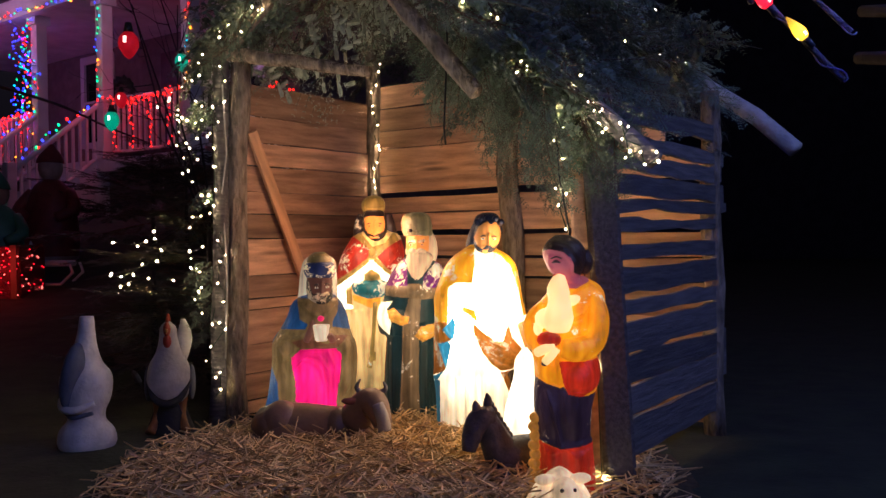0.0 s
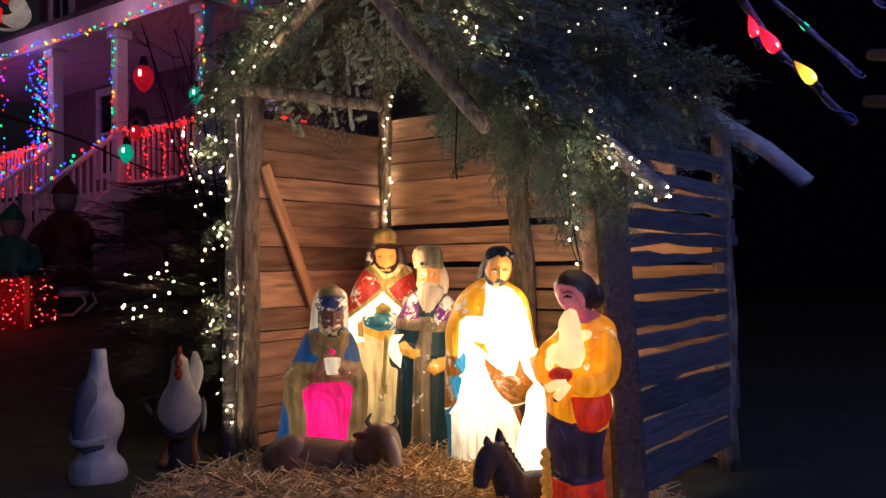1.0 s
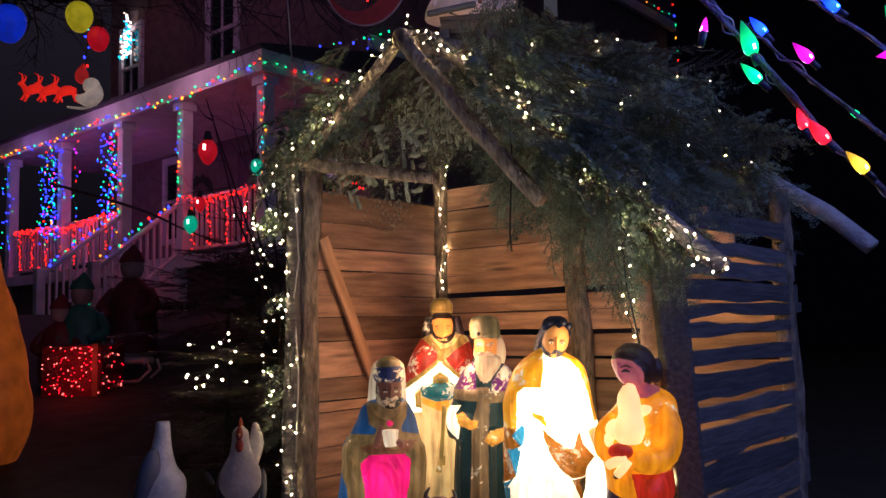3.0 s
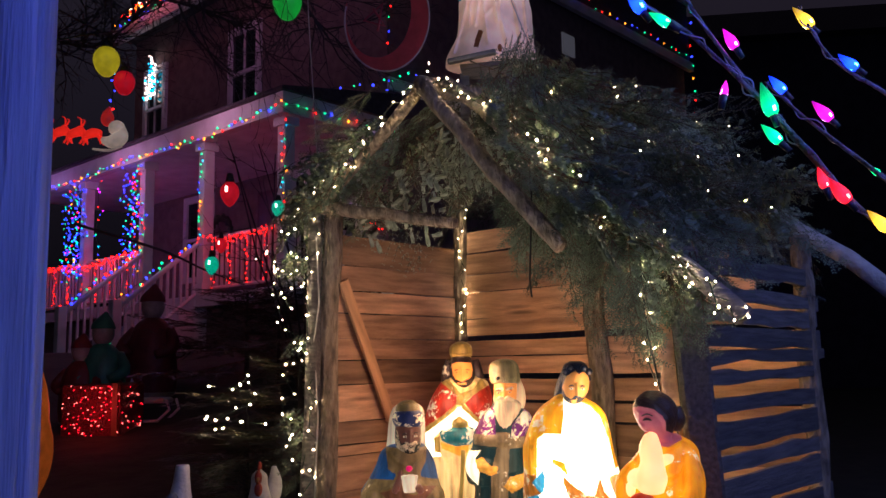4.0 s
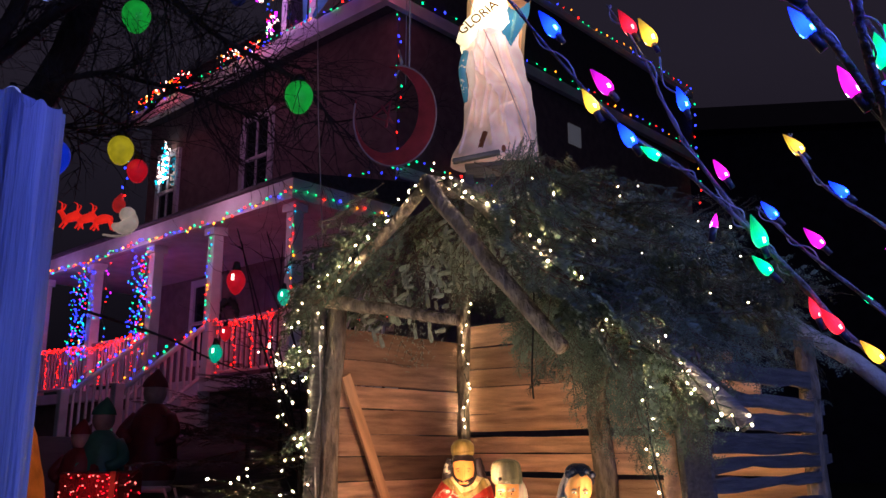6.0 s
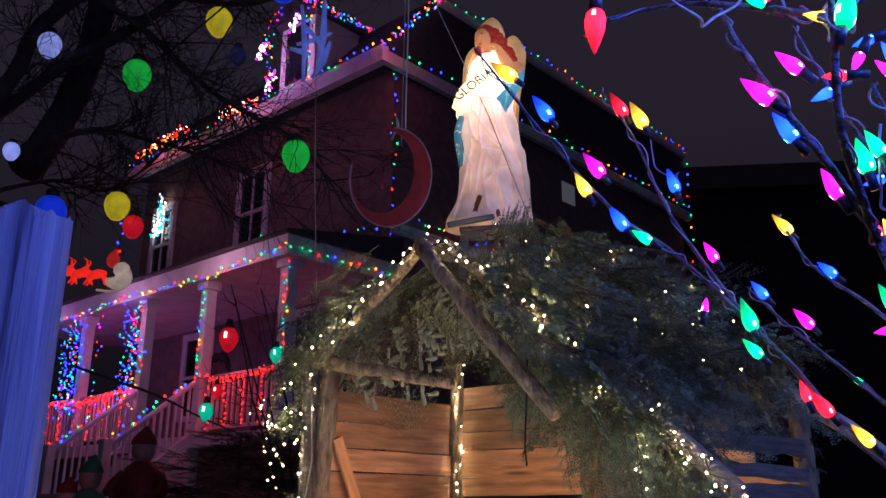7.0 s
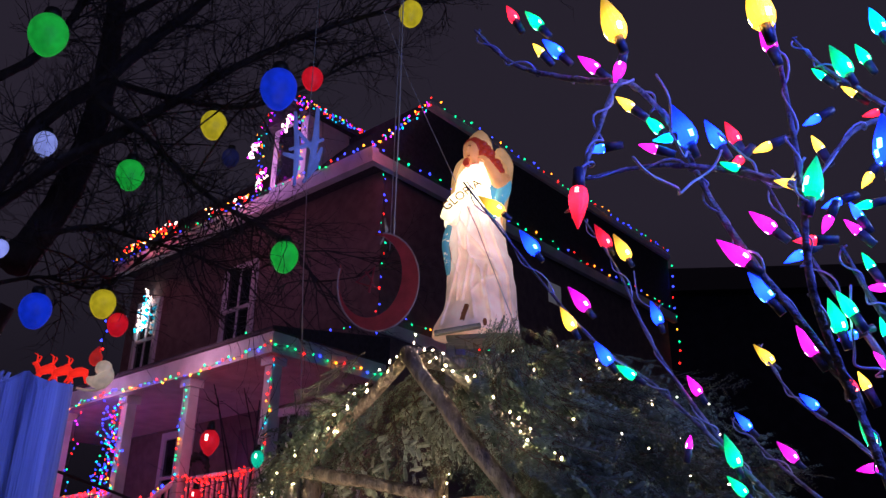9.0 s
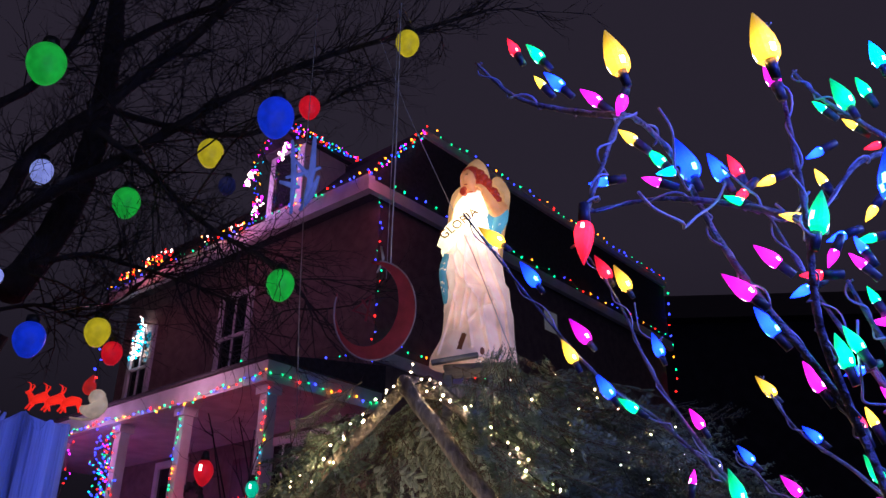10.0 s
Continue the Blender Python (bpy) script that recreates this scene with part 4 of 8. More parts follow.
def shell(bm, outline, base, paint=(), rear=None, y=0.0, n=190, sub=16, folds=0.0, count=9, lobes=(), ridges=(), rough=0.0):
    """A moulded form from (z, left, right, depth) sections, painted by (slot, outline) fields on its front.
    lobes: soft swellings (x, z, width, height, lift); ridges: (polyline, width, lift)."""
    secs = np.array(smooth_rings([(h, (l + r) / 2, (r - l) / 2, dp) for h, l, r, dp in sorted(outline)], sub))
    # three quarters of the points lie on the front
    k = np.arange(n)
    m = int(n * 0.76)
    ang = np.where(k < m, -1.75 + 3.5 * k / m, 1.75 + (math.tau - 3.5) * (k - m) / (n - m))
    Z = np.repeat(secs[:, :1], n, 1)
    A = np.repeat(ang[None, :], len(secs), 0)
    wave = 1 + folds * (np.sin(count * A + 2.5 * np.sin(Z * 6)) + 0.4 * np.sin(2.3 * count * A + Z * 9)) * np.clip((0.55 - Z) / 0.3, 0, 1)
    X = secs[:, 1:2] + np.sin(A) * np.maximum(secs[:, 2:3], 0.001) * wave
    Y = y - np.cos(A) * np.maximum(secs[:, 3:4], 0.001) * wave
    face = np.clip(np.cos(A) * 3, 0, 1)
    for lx, lz, lw, lh, up in lobes:
        Y -= face * up * np.clip(1 - ((X - lx) / lw) ** 2 - ((Z - lz) / lh) ** 2, 0, 1) ** 1.5
    for line, w, up in ridges:
        Y -= face * up * np.exp(-(from_line(line, X, Z) / w) ** 2)
    if rough:
        Y -= face * rough * np.sin(X * 310 + 3 * np.sin(Z * 120)) * np.sin(Z * 260 + 2 * np.sin(X * 170))
    rows = len(secs)
    idx = np.arange(rows * n).reshape(rows, n)
    nxt = np.roll(idx, -1, 1)
    quads = np.stack((idx[:-1], nxt[:-1], nxt[1:], idx[1:]), -1).reshape(-1, 4)
    cx = ((X + np.roll(X, -1, 1))[:-1] + (X + np.roll(X, -1, 1))[1:]) / 4
    cz = (Z[:-1] + Z[1:]) / 2
    front = np.cos(A[:-1]) > -0.1
    slots = np.where(front, base, base if rear is None else rear)
    for slot, poly in paint:
        slots = np.where(front & in_poly(poly, cx, cz), slot, slots)
    me = bpy.data.meshes.new("moulding")
    me.from_pydata(np.stack((X, Y, Z), -1).reshape(-1, 3).tolist(), [], quads.tolist() + [idx[0, ::-1].tolist(), idx[-1].tolist()])
    top = int(slots[-1, 0])
    me.polygons.foreach_set("material_index", slots.reshape(-1).tolist() + [int(slots[0, 0]), top])
    me.shade_smooth()
    bm.from_mesh(me)
    bpy.data.meshes.remove(me)
    return bm


def facing_path(x, y):
    """The turn by which a figure at x, y looks out to the path."""
    return -math.degrees(math.atan2(x - 0.08, y - 0.16))


def eyes(bm, spots, size, white, dark):
    """Small painted eyes: (x, y, z) each, with a brow above."""
    for x, y, z in spots:
        blob(bm, (x, y, z), (size, size * 0.5, size * 0.5), white, None, 8)
        blob(bm, (x, y - size * 0.3, z), (size * 0.45, size * 0.35, size * 0.42), dark, None, 8)
        rod(bm, [(x - size * 1.3, y, z + size * 1.1), (x, y - size * 0.25, z + size * 1.6), (x + size * 1.3, y, z + size * 1.2)], [size * 0.15, size * 0.34, size * 0.15], dark, 6)


# crowned king standing at the back, red and gold cloak
B = (0, -0.04, 0.42)
ms = glows("king_red", 1.9, B, 0.3, cream=(0.95, 0.6, 0.22, 0.62), red=(0.42, 0.025, 0.012, 0.75, 0.44), gold=(0.42, 0.25, 0.06, 0.55, 0.25), skin=(0.85, 0.27, 0.05, 1.6), hair=(0.04, 0.02, 0.018, 0.4, 0.4), white=(1.0, 0.85, 0.52, 3.6), teal=(0.015, 0.12, 0.12, 0.9, 0.55), orange=(0.8, 0.3, 0.03, 1.0, 0.25))
bm = bmesh.new()
shell(bm, [(0.0, -0.119, 0.036, 0.1), (0.163, -0.11, 0.041, 0.095), (0.332, -0.115, 0.054, 0.095), (0.417, -0.127, 0.063, 0.1), (0.468, -0.155, 0.076, 0.105), (0.519, -0.168, 0.08, 0.105), (0.57, -0.17, 0.091, 0.105), (0.638, -0.165, 0.125, 0.1), (0.706, -0.144, 0.141, 0.09), (0.756, -0.115, 0.131, 0.08), (0.789, -0.092, 0.116, 0.07), (0.803, -0.062, 0.091, 0.06), (0.816, -0.036, 0.061, 0.04)], 0,
      [(1, [(-0.185, 0.57), (-0.168, 0.638), (-0.147, 0.714), (-0.104, 0.786), (-0.066, 0.812), (-0.005, 0.731), (-0.031, 0.682), (-0.092, 0.636)]), (1, [(0.014, 0.693), (0.061, 0.739), (0.129, 0.773), (0.154, 0.706), (0.142, 0.646), (0.074, 0.616)]),
       (5, [(-0.022, 0.676), (-0.002, 0.68), (0.074, 0.608), (0.07, 0.57), (0.036, 0.587), (0.027, 0.612), (-0.011, 0.638), (-0.045, 0.612), (-0.045, 0.587), (-0.1, 0.57), (-0.126, 0.549), (-0.124, 0.485), (-0.098, 0.478), (-0.096, 0.464), (-0.134, 0.46), (-0.185, 0.502), (-0.185, 0.557), (-0.134, 0.595), (-0.083, 0.629)]),
       (2, [(-0.096, 0.789), (-0.066, 0.814), (-0.005, 0.739), (0.053, 0.756), (0.091, 0.807), (0.114, 0.769), (0.036, 0.718), (0.006, 0.684), (-0.029, 0.684), (-0.017, 0.727)]), (2, [(-0.185, 0.577), (-0.092, 0.639), (-0.027, 0.69), (-0.02, 0.67), (-0.083, 0.622), (-0.185, 0.549)]), (2, [(0.003, 0.695), (0.078, 0.625), (0.074, 0.604), (-0.003, 0.674)]),
       (2, [(-0.045, 0.619), (-0.011, 0.642), (0.027, 0.616), (0.024, 0.589), (-0.046, 0.589)]), (6, [(-0.103, 0.572), (-0.083, 0.587), (0.036, 0.592), (0.068, 0.578), (0.064, 0.543), (0.036, 0.514), (-0.032, 0.509), (-0.092, 0.534)]), (7, [(-0.098, 0.529), (-0.032, 0.509), (0.029, 0.512), (0.023, 0.483), (-0.015, 0.466), (-0.092, 0.5)]), (2, [(-0.127, 0.543), (-0.1, 0.555), (-0.098, 0.478), (-0.123, 0.487)])],
      rear=1, folds=0.012, count=13, lobes=[(-0.02, 0.549, 0.093, 0.051, 0.05), (-0.011, 0.616, 0.042, 0.034, 0.04), (-0.138, 0.519, 0.038, 0.076, 0.03), (-0.109, 0.697, 0.068, 0.093, 0.02), (0.086, 0.697, 0.068, 0.093, 0.02)],
      ridges=[([(-0.087, 0.451), (-0.092, 0.248), (-0.079, 0.01)], 0.008, 0.007), ([(-0.053, 0.451), (-0.045, 0.248), (-0.049, 0.01)], 0.008, 0.007), ([(0.023, 0.46), (0.019, 0.248), (0.027, 0.01)], 0.008, 0.007), ([(-0.168, 0.574), (-0.092, 0.633), (-0.025, 0.68)], 0.006, 0.008), ([(0.002, 0.682), (0.074, 0.616)], 0.006, 0.008), ([(-0.075, 0.807), (-0.011, 0.722), (0.091, 0.799)], 0.008, 0.01), ([(-0.142, 0.655), (-0.109, 0.689), (-0.126, 0.722), (-0.092, 0.739)], 0.005, 0.005), ([(0.07, 0.655), (0.103, 0.689), (0.078, 0.714), (0.112, 0.739)], 0.005, 0.005), ([(-0.1, 0.57), (-0.02, 0.578), (0.065, 0.574)], 0.004, 0.006)], rough=0.0004)
rod(bm, [(0.003, -0.135, 0.494), (-0.005, -0.125, 0.366), (-0.015, -0.12, 0.26)], [0.01, 0.009, 0.01], 2)
rod(bm, [(-0.014, -0.12, 0.26), (-0.022, -0.12, 0.226), (-0.027, -0.12, 0.204)], [0.008, 0.012, 0.013], 2)
rod(bm, [(-0.003, -0.12, 0.273), (-0.007, -0.12, 0.235)], [0.007, 0.011], 2)
blob(bm, (-0.008, -0.1, 0.712), (0.016, 0.014, 0.02), 2)
shell(bm, [(0.738, -0.011, 0.027, 0.02), (0.758, -0.028, 0.051, 0.045), (0.782, -0.039, 0.063, 0.055), (0.816, -0.047, 0.061, 0.06), (0.858, -0.049, 0.058, 0.058), (0.884, -0.045, 0.053, 0.052), (0.902, -0.034, 0.042, 0.04)], 4,
      [(3, [(-0.042, 0.867), (-0.015, 0.877), (0.046, 0.873), (0.053, 0.841), (0.046, 0.809), (0.032, 0.802), (0.003, 0.789), (-0.025, 0.801), (-0.037, 0.82)]), (3, [(-0.019, 0.787), (0.003, 0.78), (0.023, 0.789), (0.017, 0.775), (-0.012, 0.775)])],
      y=-0.03, n=110, sub=9, ridges=[([(0.003, 0.85), (0.002, 0.804)], 0.007, 0.012), ([(-0.031, 0.792), (0.002, 0.789), (0.036, 0.795)], 0.005, 0.006)])
eyes(bm, [(-0.02, -0.083, 0.831), (0.027, -0.083, 0.831)], 0.0075, 3, 4)
for sx, u in ((-1, 0.0), (1, 0.012)):
    rod(bm, [(u + 0.052 * sx, 0.0, 0.884), (u + 0.062 * sx, -0.005, 0.833), (u + 0.072 * sx, -0.005, 0.782), (u + 0.06 * sx, -0.02, 0.756)], [0.02, 0.026, 0.022, 0.01], 4, 12)
shell(bm, [(0.875, -0.051, 0.059, 0.06), (0.894, -0.045, 0.048, 0.06), (0.902, -0.044, 0.046, 0.06)], 4, y=-0.015, n=60, sub=6)
shell(bm, [(0.895, -0.044, 0.046, 0.058), (0.913, -0.052, 0.053, 0.064), (0.939, -0.052, 0.053, 0.064), (0.96, -0.036, 0.04, 0.05), (0.971, -0.011, 0.014, 0.02)], 2, y=-0.012, n=70, sub=8, ridges=[([(-0.052, 0.916), (0.002, 0.909), (0.053, 0.916)], 0.004, 0.005)])
statue("standing_king_figure", "lit plastic king in a chipped red and gold cloak", bm, ms, (-0.335, 4.05, 0.045), facing_path(-0.335, 4.05))

# bearded king with tall fur hat and purple shoulders
B = (0, -0.05, 0.5)
ms = glows("king_purple", 1.0, B, 0.3, robe=(0.012, 0.035, 0.036, 0.8, 0.2), purple=(0.16, 0.012, 0.13, 0.9, 0.5), hat=(0.26, 0.19, 0.085, 1.0, 0.4), skin=(0.85, 0.27, 0.06, 1.3), beard=(0.85, 0.56, 0.32, 0.75, 0.05), brown=(0.22, 0.13, 0.06, 1.0, 0.42), white=(1.0, 0.86, 0.58, 2.2), orange=(0.8, 0.34, 0.05, 1.1, 0.35), dark=(0.03, 0.012, 0.01, 0.3))
bm = bmesh.new()
shell(bm, [(0.0, -0.129, 0.097, 0.1), (0.186, -0.128, 0.081, 0.095), (0.329, -0.121, 0.088, 0.095), (0.361, -0.153, 0.089, 0.1), (0.425, -0.161, 0.092, 0.105), (0.473, -0.151, 0.089, 0.1), (0.505, -0.132, 0.089, 0.1), (0.552, -0.126, 0.097, 0.1), (0.6, -0.105, 0.126, 0.095), (0.64, -0.08, 0.116, 0.085), (0.664, -0.056, 0.088, 0.07), (0.688, -0.032, 0.068, 0.05)], 0,
      [(1, [(-0.116, 0.56), (-0.1, 0.608), (-0.06, 0.66), (-0.032, 0.676), (-0.029, 0.559)]), (1, [(0.034, 0.551), (0.04, 0.6), (0.096, 0.664), (0.135, 0.656), (0.112, 0.584), (0.088, 0.547)]),
       (6, [(-0.147, 0.49), (-0.091, 0.497), (-0.118, 0.465), (-0.108, 0.433), (-0.099, 0.409), (-0.108, 0.355), (-0.153, 0.397), (-0.171, 0.449)]),
       (5, [(-0.128, 0.56), (-0.028, 0.56), (-0.028, 0.572), (0.029, 0.568), (0.029, 0.548), (0.104, 0.548), (0.092, 0.503), (0.026, 0.503), (0.018, 0.377), (0.013, 0.186), (0.016, 0.0), (-0.072, 0.0), (-0.06, 0.186), (-0.052, 0.393), (-0.054, 0.407), (-0.024, 0.511), (-0.121, 0.519)]),
       (7, [(-0.117, 0.457), (-0.088, 0.47), (-0.056, 0.441), (-0.022, 0.433), (-0.03, 0.407), (-0.056, 0.395), (-0.1, 0.415)]), (7, [(-0.002, 0.351), (0.024, 0.391), (0.104, 0.402), (0.104, 0.351), (0.032, 0.323)])],
      folds=0.01, count=9, lobes=[(-0.128, 0.433, 0.044, 0.088, 0.035), (-0.072, 0.433, 0.056, 0.032, 0.04), (0.048, 0.369, 0.056, 0.04, 0.04), (-0.016, 0.265, 0.048, 0.263, 0.015), (-0.016, 0.536, 0.128, 0.032, 0.015)],
      ridges=[([(-0.052, 0.393), (-0.06, 0.186), (-0.07, 0.002)], 0.004, 0.008), ([(0.016, 0.393), (0.012, 0.186), (0.014, 0.002)], 0.004, 0.008), ([(-0.121, 0.54), (-0.028, 0.54)], 0.02, 0.008), ([(0.032, 0.528), (0.088, 0.528)], 0.02, 0.008), ([(-0.02, 0.377), (-0.024, 0.026)], 0.004, 0.004),
              ([(-0.096, 0.377), (-0.1, 0.026)], 0.008, 0.008), ([(0.052, 0.313), (0.048, 0.026)], 0.008, 0.008), ([(0.024, 0.381), (0.072, 0.389)], 0.004, 0.008), ([(0.016, 0.361), (0.068, 0.365)], 0.004, 0.008)], rough=0.0006)
shell(bm, [(0.686, -0.024, 0.061, 0.05), (0.72, -0.032, 0.064, 0.06), (0.76, -0.032, 0.065, 0.062), (0.787, -0.028, 0.064, 0.055)], 3, [(4, [(-0.027, 0.745), (0.0, 0.755), (0.01, 0.745), (0.006, 0.739), (-0.024, 0.734)]), (4, [(0.014, 0.747), (0.044, 0.758), (0.051, 0.745), (0.018, 0.739)])], y=-0.03, n=110, sub=10,
      ridges=[([(0.011, 0.747), (0.01, 0.713)], 0.008, 0.014), ([(-0.026, 0.742), (0.005, 0.747)], 0.005, 0.006), ([(0.016, 0.745), (0.048, 0.75)], 0.005, 0.006)])
eyes(bm, [(-0.014, -0.087, 0.731), (0.033, -0.087, 0.732)], 0.0075, 4, 8)
strands = [([(-0.016, 0.704), (-0.014, 0.64), (-0.008, 0.56)], 0.004, 0.0025), ([(0.0, 0.704), (0.002, 0.64), (0.003, 0.556)], 0.004, 0.0025), ([(0.018, 0.704), (0.018, 0.64), (0.016, 0.556)], 0.004, 0.0025), ([(0.04, 0.708), (0.038, 0.64), (0.029, 0.568)], 0.004, 0.0025), ([(0.064, 0.768), (0.08, 0.712), (0.06, 0.64)], 0.005, 0.0025), ([(0.088, 0.768), (0.104, 0.72), (0.084, 0.664)], 0.005, 0.0025)]
shell(bm, [(0.55, -0.016, 0.03, 0.015), (0.584, -0.024, 0.04, 0.03), (0.632, -0.03, 0.062, 0.04), (0.672, -0.033, 0.081, 0.045), (0.694, -0.027, 0.072, 0.045), (0.71, -0.016, 0.04, 0.03)], 4, y=-0.065, n=120, sub=10, ridges=strands)
rod(bm, [(-0.024, -0.1, 0.702), (-0.004, -0.108, 0.71), (0.01, -0.11, 0.702), (0.024, -0.108, 0.71), (0.049, -0.1, 0.702)], [0.006, 0.01, 0.006, 0.01, 0.006], 4, 8)
shell(bm, [(0.648, 0.048, 0.088, 0.03), (0.688, -0.032, 0.1, 0.045), (0.728, -0.033, 0.1, 0.05), (0.76, -0.033, 0.092, 0.05), (0.787, -0.032, 0.078, 0.04)], 4, y=-0.0, n=110, sub=9, ridges=strands)
shell(bm, [(0.769, -0.038, 0.074, 0.066), (0.779, -0.047, 0.079, 0.072), (0.823, -0.053, 0.077, 0.074), (0.851, -0.046, 0.069, 0.07), (0.866, -0.024, 0.052, 0.05), (0.871, -0.004, 0.032, 0.02)], 2, y=-0.022, n=90, sub=8, rough=0.0008, ridges=[([(-0.052, 0.795), (0.012, 0.783), (0.078, 0.798)], 0.004, 0.004)])
blob(bm, (-0.014, -0.092, 0.791), (0.008, 0.006, 0.008), 8, None, 8)
statue("bearded_king_figure", "lit plastic king with white beard and tall fur hat", bm, ms, (-0.137, 3.82, 0.06), facing_path(-0.137, 3.82))

# kneeling king in blue, brown coat open over a pink robe
B = (-0.02, -0.06, 0.16)
ms = glows("king_blue", 1.5, B, 0.19, blue=(0.012, 0.06, 0.17, 1.3, 0.1), coat=(0.25, 0.155, 0.06, 0.75, 0.15), pink=(1.0, 0.012, 0.2, 1.0), skin=(0.13, 0.05, 0.035, 1.3, 0.1), beard=(0.02, 0.016, 0.014, 0.6, 0.54), veil=(0.75, 0.6, 0.42, 2.0), navy=(0.012, 0.02, 0.075, 2.0, 0.46), gold=(0.2, 0.135, 0.05, 1.4, 0.2), umber=(0.2, 0.075, 0.04, 0.9, 0.2))
bm = bmesh.new()
shell(bm, [(0.0, -0.233, 0.141, 0.12), (0.063, -0.223, 0.141, 0.12), (0.139, -0.206, 0.149, 0.125), (0.252, -0.191, 0.16, 0.125), (0.328, -0.189, 0.155, 0.12), (0.358, -0.18, 0.141, 0.115), (0.396, -0.153, 0.13, 0.105), (0.448, -0.125, 0.119, 0.09), (0.494, -0.108, 0.1, 0.075), (0.52, -0.082, 0.081, 0.06), (0.535, -0.044, 0.062, 0.04)], 0,
      [(1, [(-0.153, 0.397), (-0.051, 0.399), (-0.042, 0.418), (-0.074, 0.437), (-0.085, 0.52), (0.085, 0.52), (0.079, 0.464), (0.058, 0.426), (0.058, 0.407), (0.134, 0.388), (0.168, 0.328), (0.171, 0.252), (0.16, 0.139), (0.145, 0.101), (0.145, 0.0), (-0.157, 0.0), (-0.165, 0.192), (-0.195, 0.252), (-0.193, 0.328)]),
       (8, [(-0.036, 0.426), (-0.014, 0.441), (-0.015, 0.358), (0.039, 0.339), (0.062, 0.373), (0.119, 0.369), (0.069, 0.319), (-0.074, 0.324), (-0.108, 0.35), (-0.044, 0.369)]),
       (2, [(-0.109, 0.286), (-0.074, 0.319), (-0.014, 0.323), (0.069, 0.32), (0.091, 0.297), (0.089, 0.237), (0.069, 0.116), (0.069, 0.0), (-0.093, 0.0), (-0.093, 0.192), (-0.106, 0.252)])],
      lobes=[(-0.149, 0.328, 0.045, 0.068, 0.03), (0.115, 0.328, 0.045, 0.068, 0.03), (0.002, 0.358, 0.136, 0.045, 0.03), (-0.036, 0.139, 0.068, 0.143, 0.02), (0.122, 0.207, 0.045, 0.166, 0.035), (-0.165, 0.207, 0.038, 0.151, 0.03)],
      ridges=[([(-0.153, 0.397), (-0.183, 0.358), (-0.191, 0.305), (-0.187, 0.252), (-0.165, 0.192), (-0.157, 0.116)], 0.005, 0.007), ([(-0.112, 0.29), (-0.1, 0.222), (-0.093, 0.177), (-0.093, 0.026)], 0.005, 0.009), ([(-0.112, 0.29), (-0.074, 0.322), (-0.014, 0.328), (0.069, 0.323), (0.092, 0.297), (0.091, 0.237), (0.069, 0.101)], 0.005, 0.009),
              ([(-0.091, 0.252), (-0.066, 0.276), (-0.029, 0.275), (0.005, 0.241), (0.023, 0.184), (0.023, 0.026)], 0.005, 0.011), ([(-0.082, 0.26), (-0.044, 0.297), (0.002, 0.29), (0.039, 0.237), (0.047, 0.026)], 0.005, 0.008), ([(0.039, 0.305), (0.062, 0.252), (0.062, 0.026)], 0.005, 0.008), ([(0.13, 0.381), (0.149, 0.297), (0.137, 0.207), (0.1, 0.131)], 0.006, 0.008),
              ([(-0.165, 0.328), (-0.142, 0.297), (-0.149, 0.252), (-0.131, 0.207)], 0.006, 0.006), ([(-0.074, 0.509), (-0.036, 0.464), (0.013, 0.445), (0.054, 0.479), (0.077, 0.509)], 0.006, 0.008), ([(-0.108, 0.358), (-0.051, 0.373), (-0.029, 0.403)], 0.008, 0.01)], rough=0.0004)
shell(bm, [(0.479, -0.089, 0.083, 0.04), (0.554, -0.078, 0.081, 0.05), (0.615, -0.072, 0.079, 0.055), (0.667, -0.059, 0.074, 0.05), (0.69, -0.036, 0.054, 0.03)], 5, y=0.025, n=90, sub=8)
shell(bm, [(0.465, 0.002, 0.028, 0.02), (0.49, -0.027, 0.051, 0.04), (0.524, -0.043, 0.06, 0.055), (0.554, -0.046, 0.062, 0.06), (0.592, -0.045, 0.061, 0.058), (0.618, -0.04, 0.058, 0.05)], 3,
      [(4, [(-0.051, 0.599), (-0.036, 0.59), (-0.027, 0.554), (-0.017, 0.538), (-0.002, 0.545), (0.018, 0.541), (0.038, 0.548), (0.053, 0.541), (0.057, 0.569), (0.066, 0.599), (0.069, 0.524), (0.047, 0.482), (0.017, 0.46), (-0.025, 0.482), (-0.051, 0.528)]), (3, [(0.003, 0.533), (0.018, 0.529), (0.035, 0.533), (0.032, 0.527), (0.006, 0.526)])],
      y=-0.03, n=110, sub=10, ridges=[([(0.017, 0.588), (0.015, 0.545)], 0.006, 0.011), ([(-0.023, 0.532), (0.002, 0.542), (0.018, 0.538), (0.035, 0.543), (0.054, 0.533)], 0.005, 0.006)])
eyes(bm, [(-0.004, -0.088, 0.565), (0.039, -0.086, 0.567)], 0.0085, 5, 4)
shell(bm, [(0.601, -0.042, 0.063, 0.062), (0.613, -0.051, 0.07, 0.07), (0.637, -0.057, 0.075, 0.074), (0.656, -0.051, 0.069, 0.07), (0.667, -0.035, 0.057, 0.06)], 6, y=-0.02, n=80, sub=8)
shell(bm, [(0.666, -0.044, 0.058, 0.06), (0.69, -0.036, 0.051, 0.058), (0.704, -0.017, 0.035, 0.04), (0.709, -0.002, 0.024, 0.02)], 7, y=-0.02, n=60, sub=8)
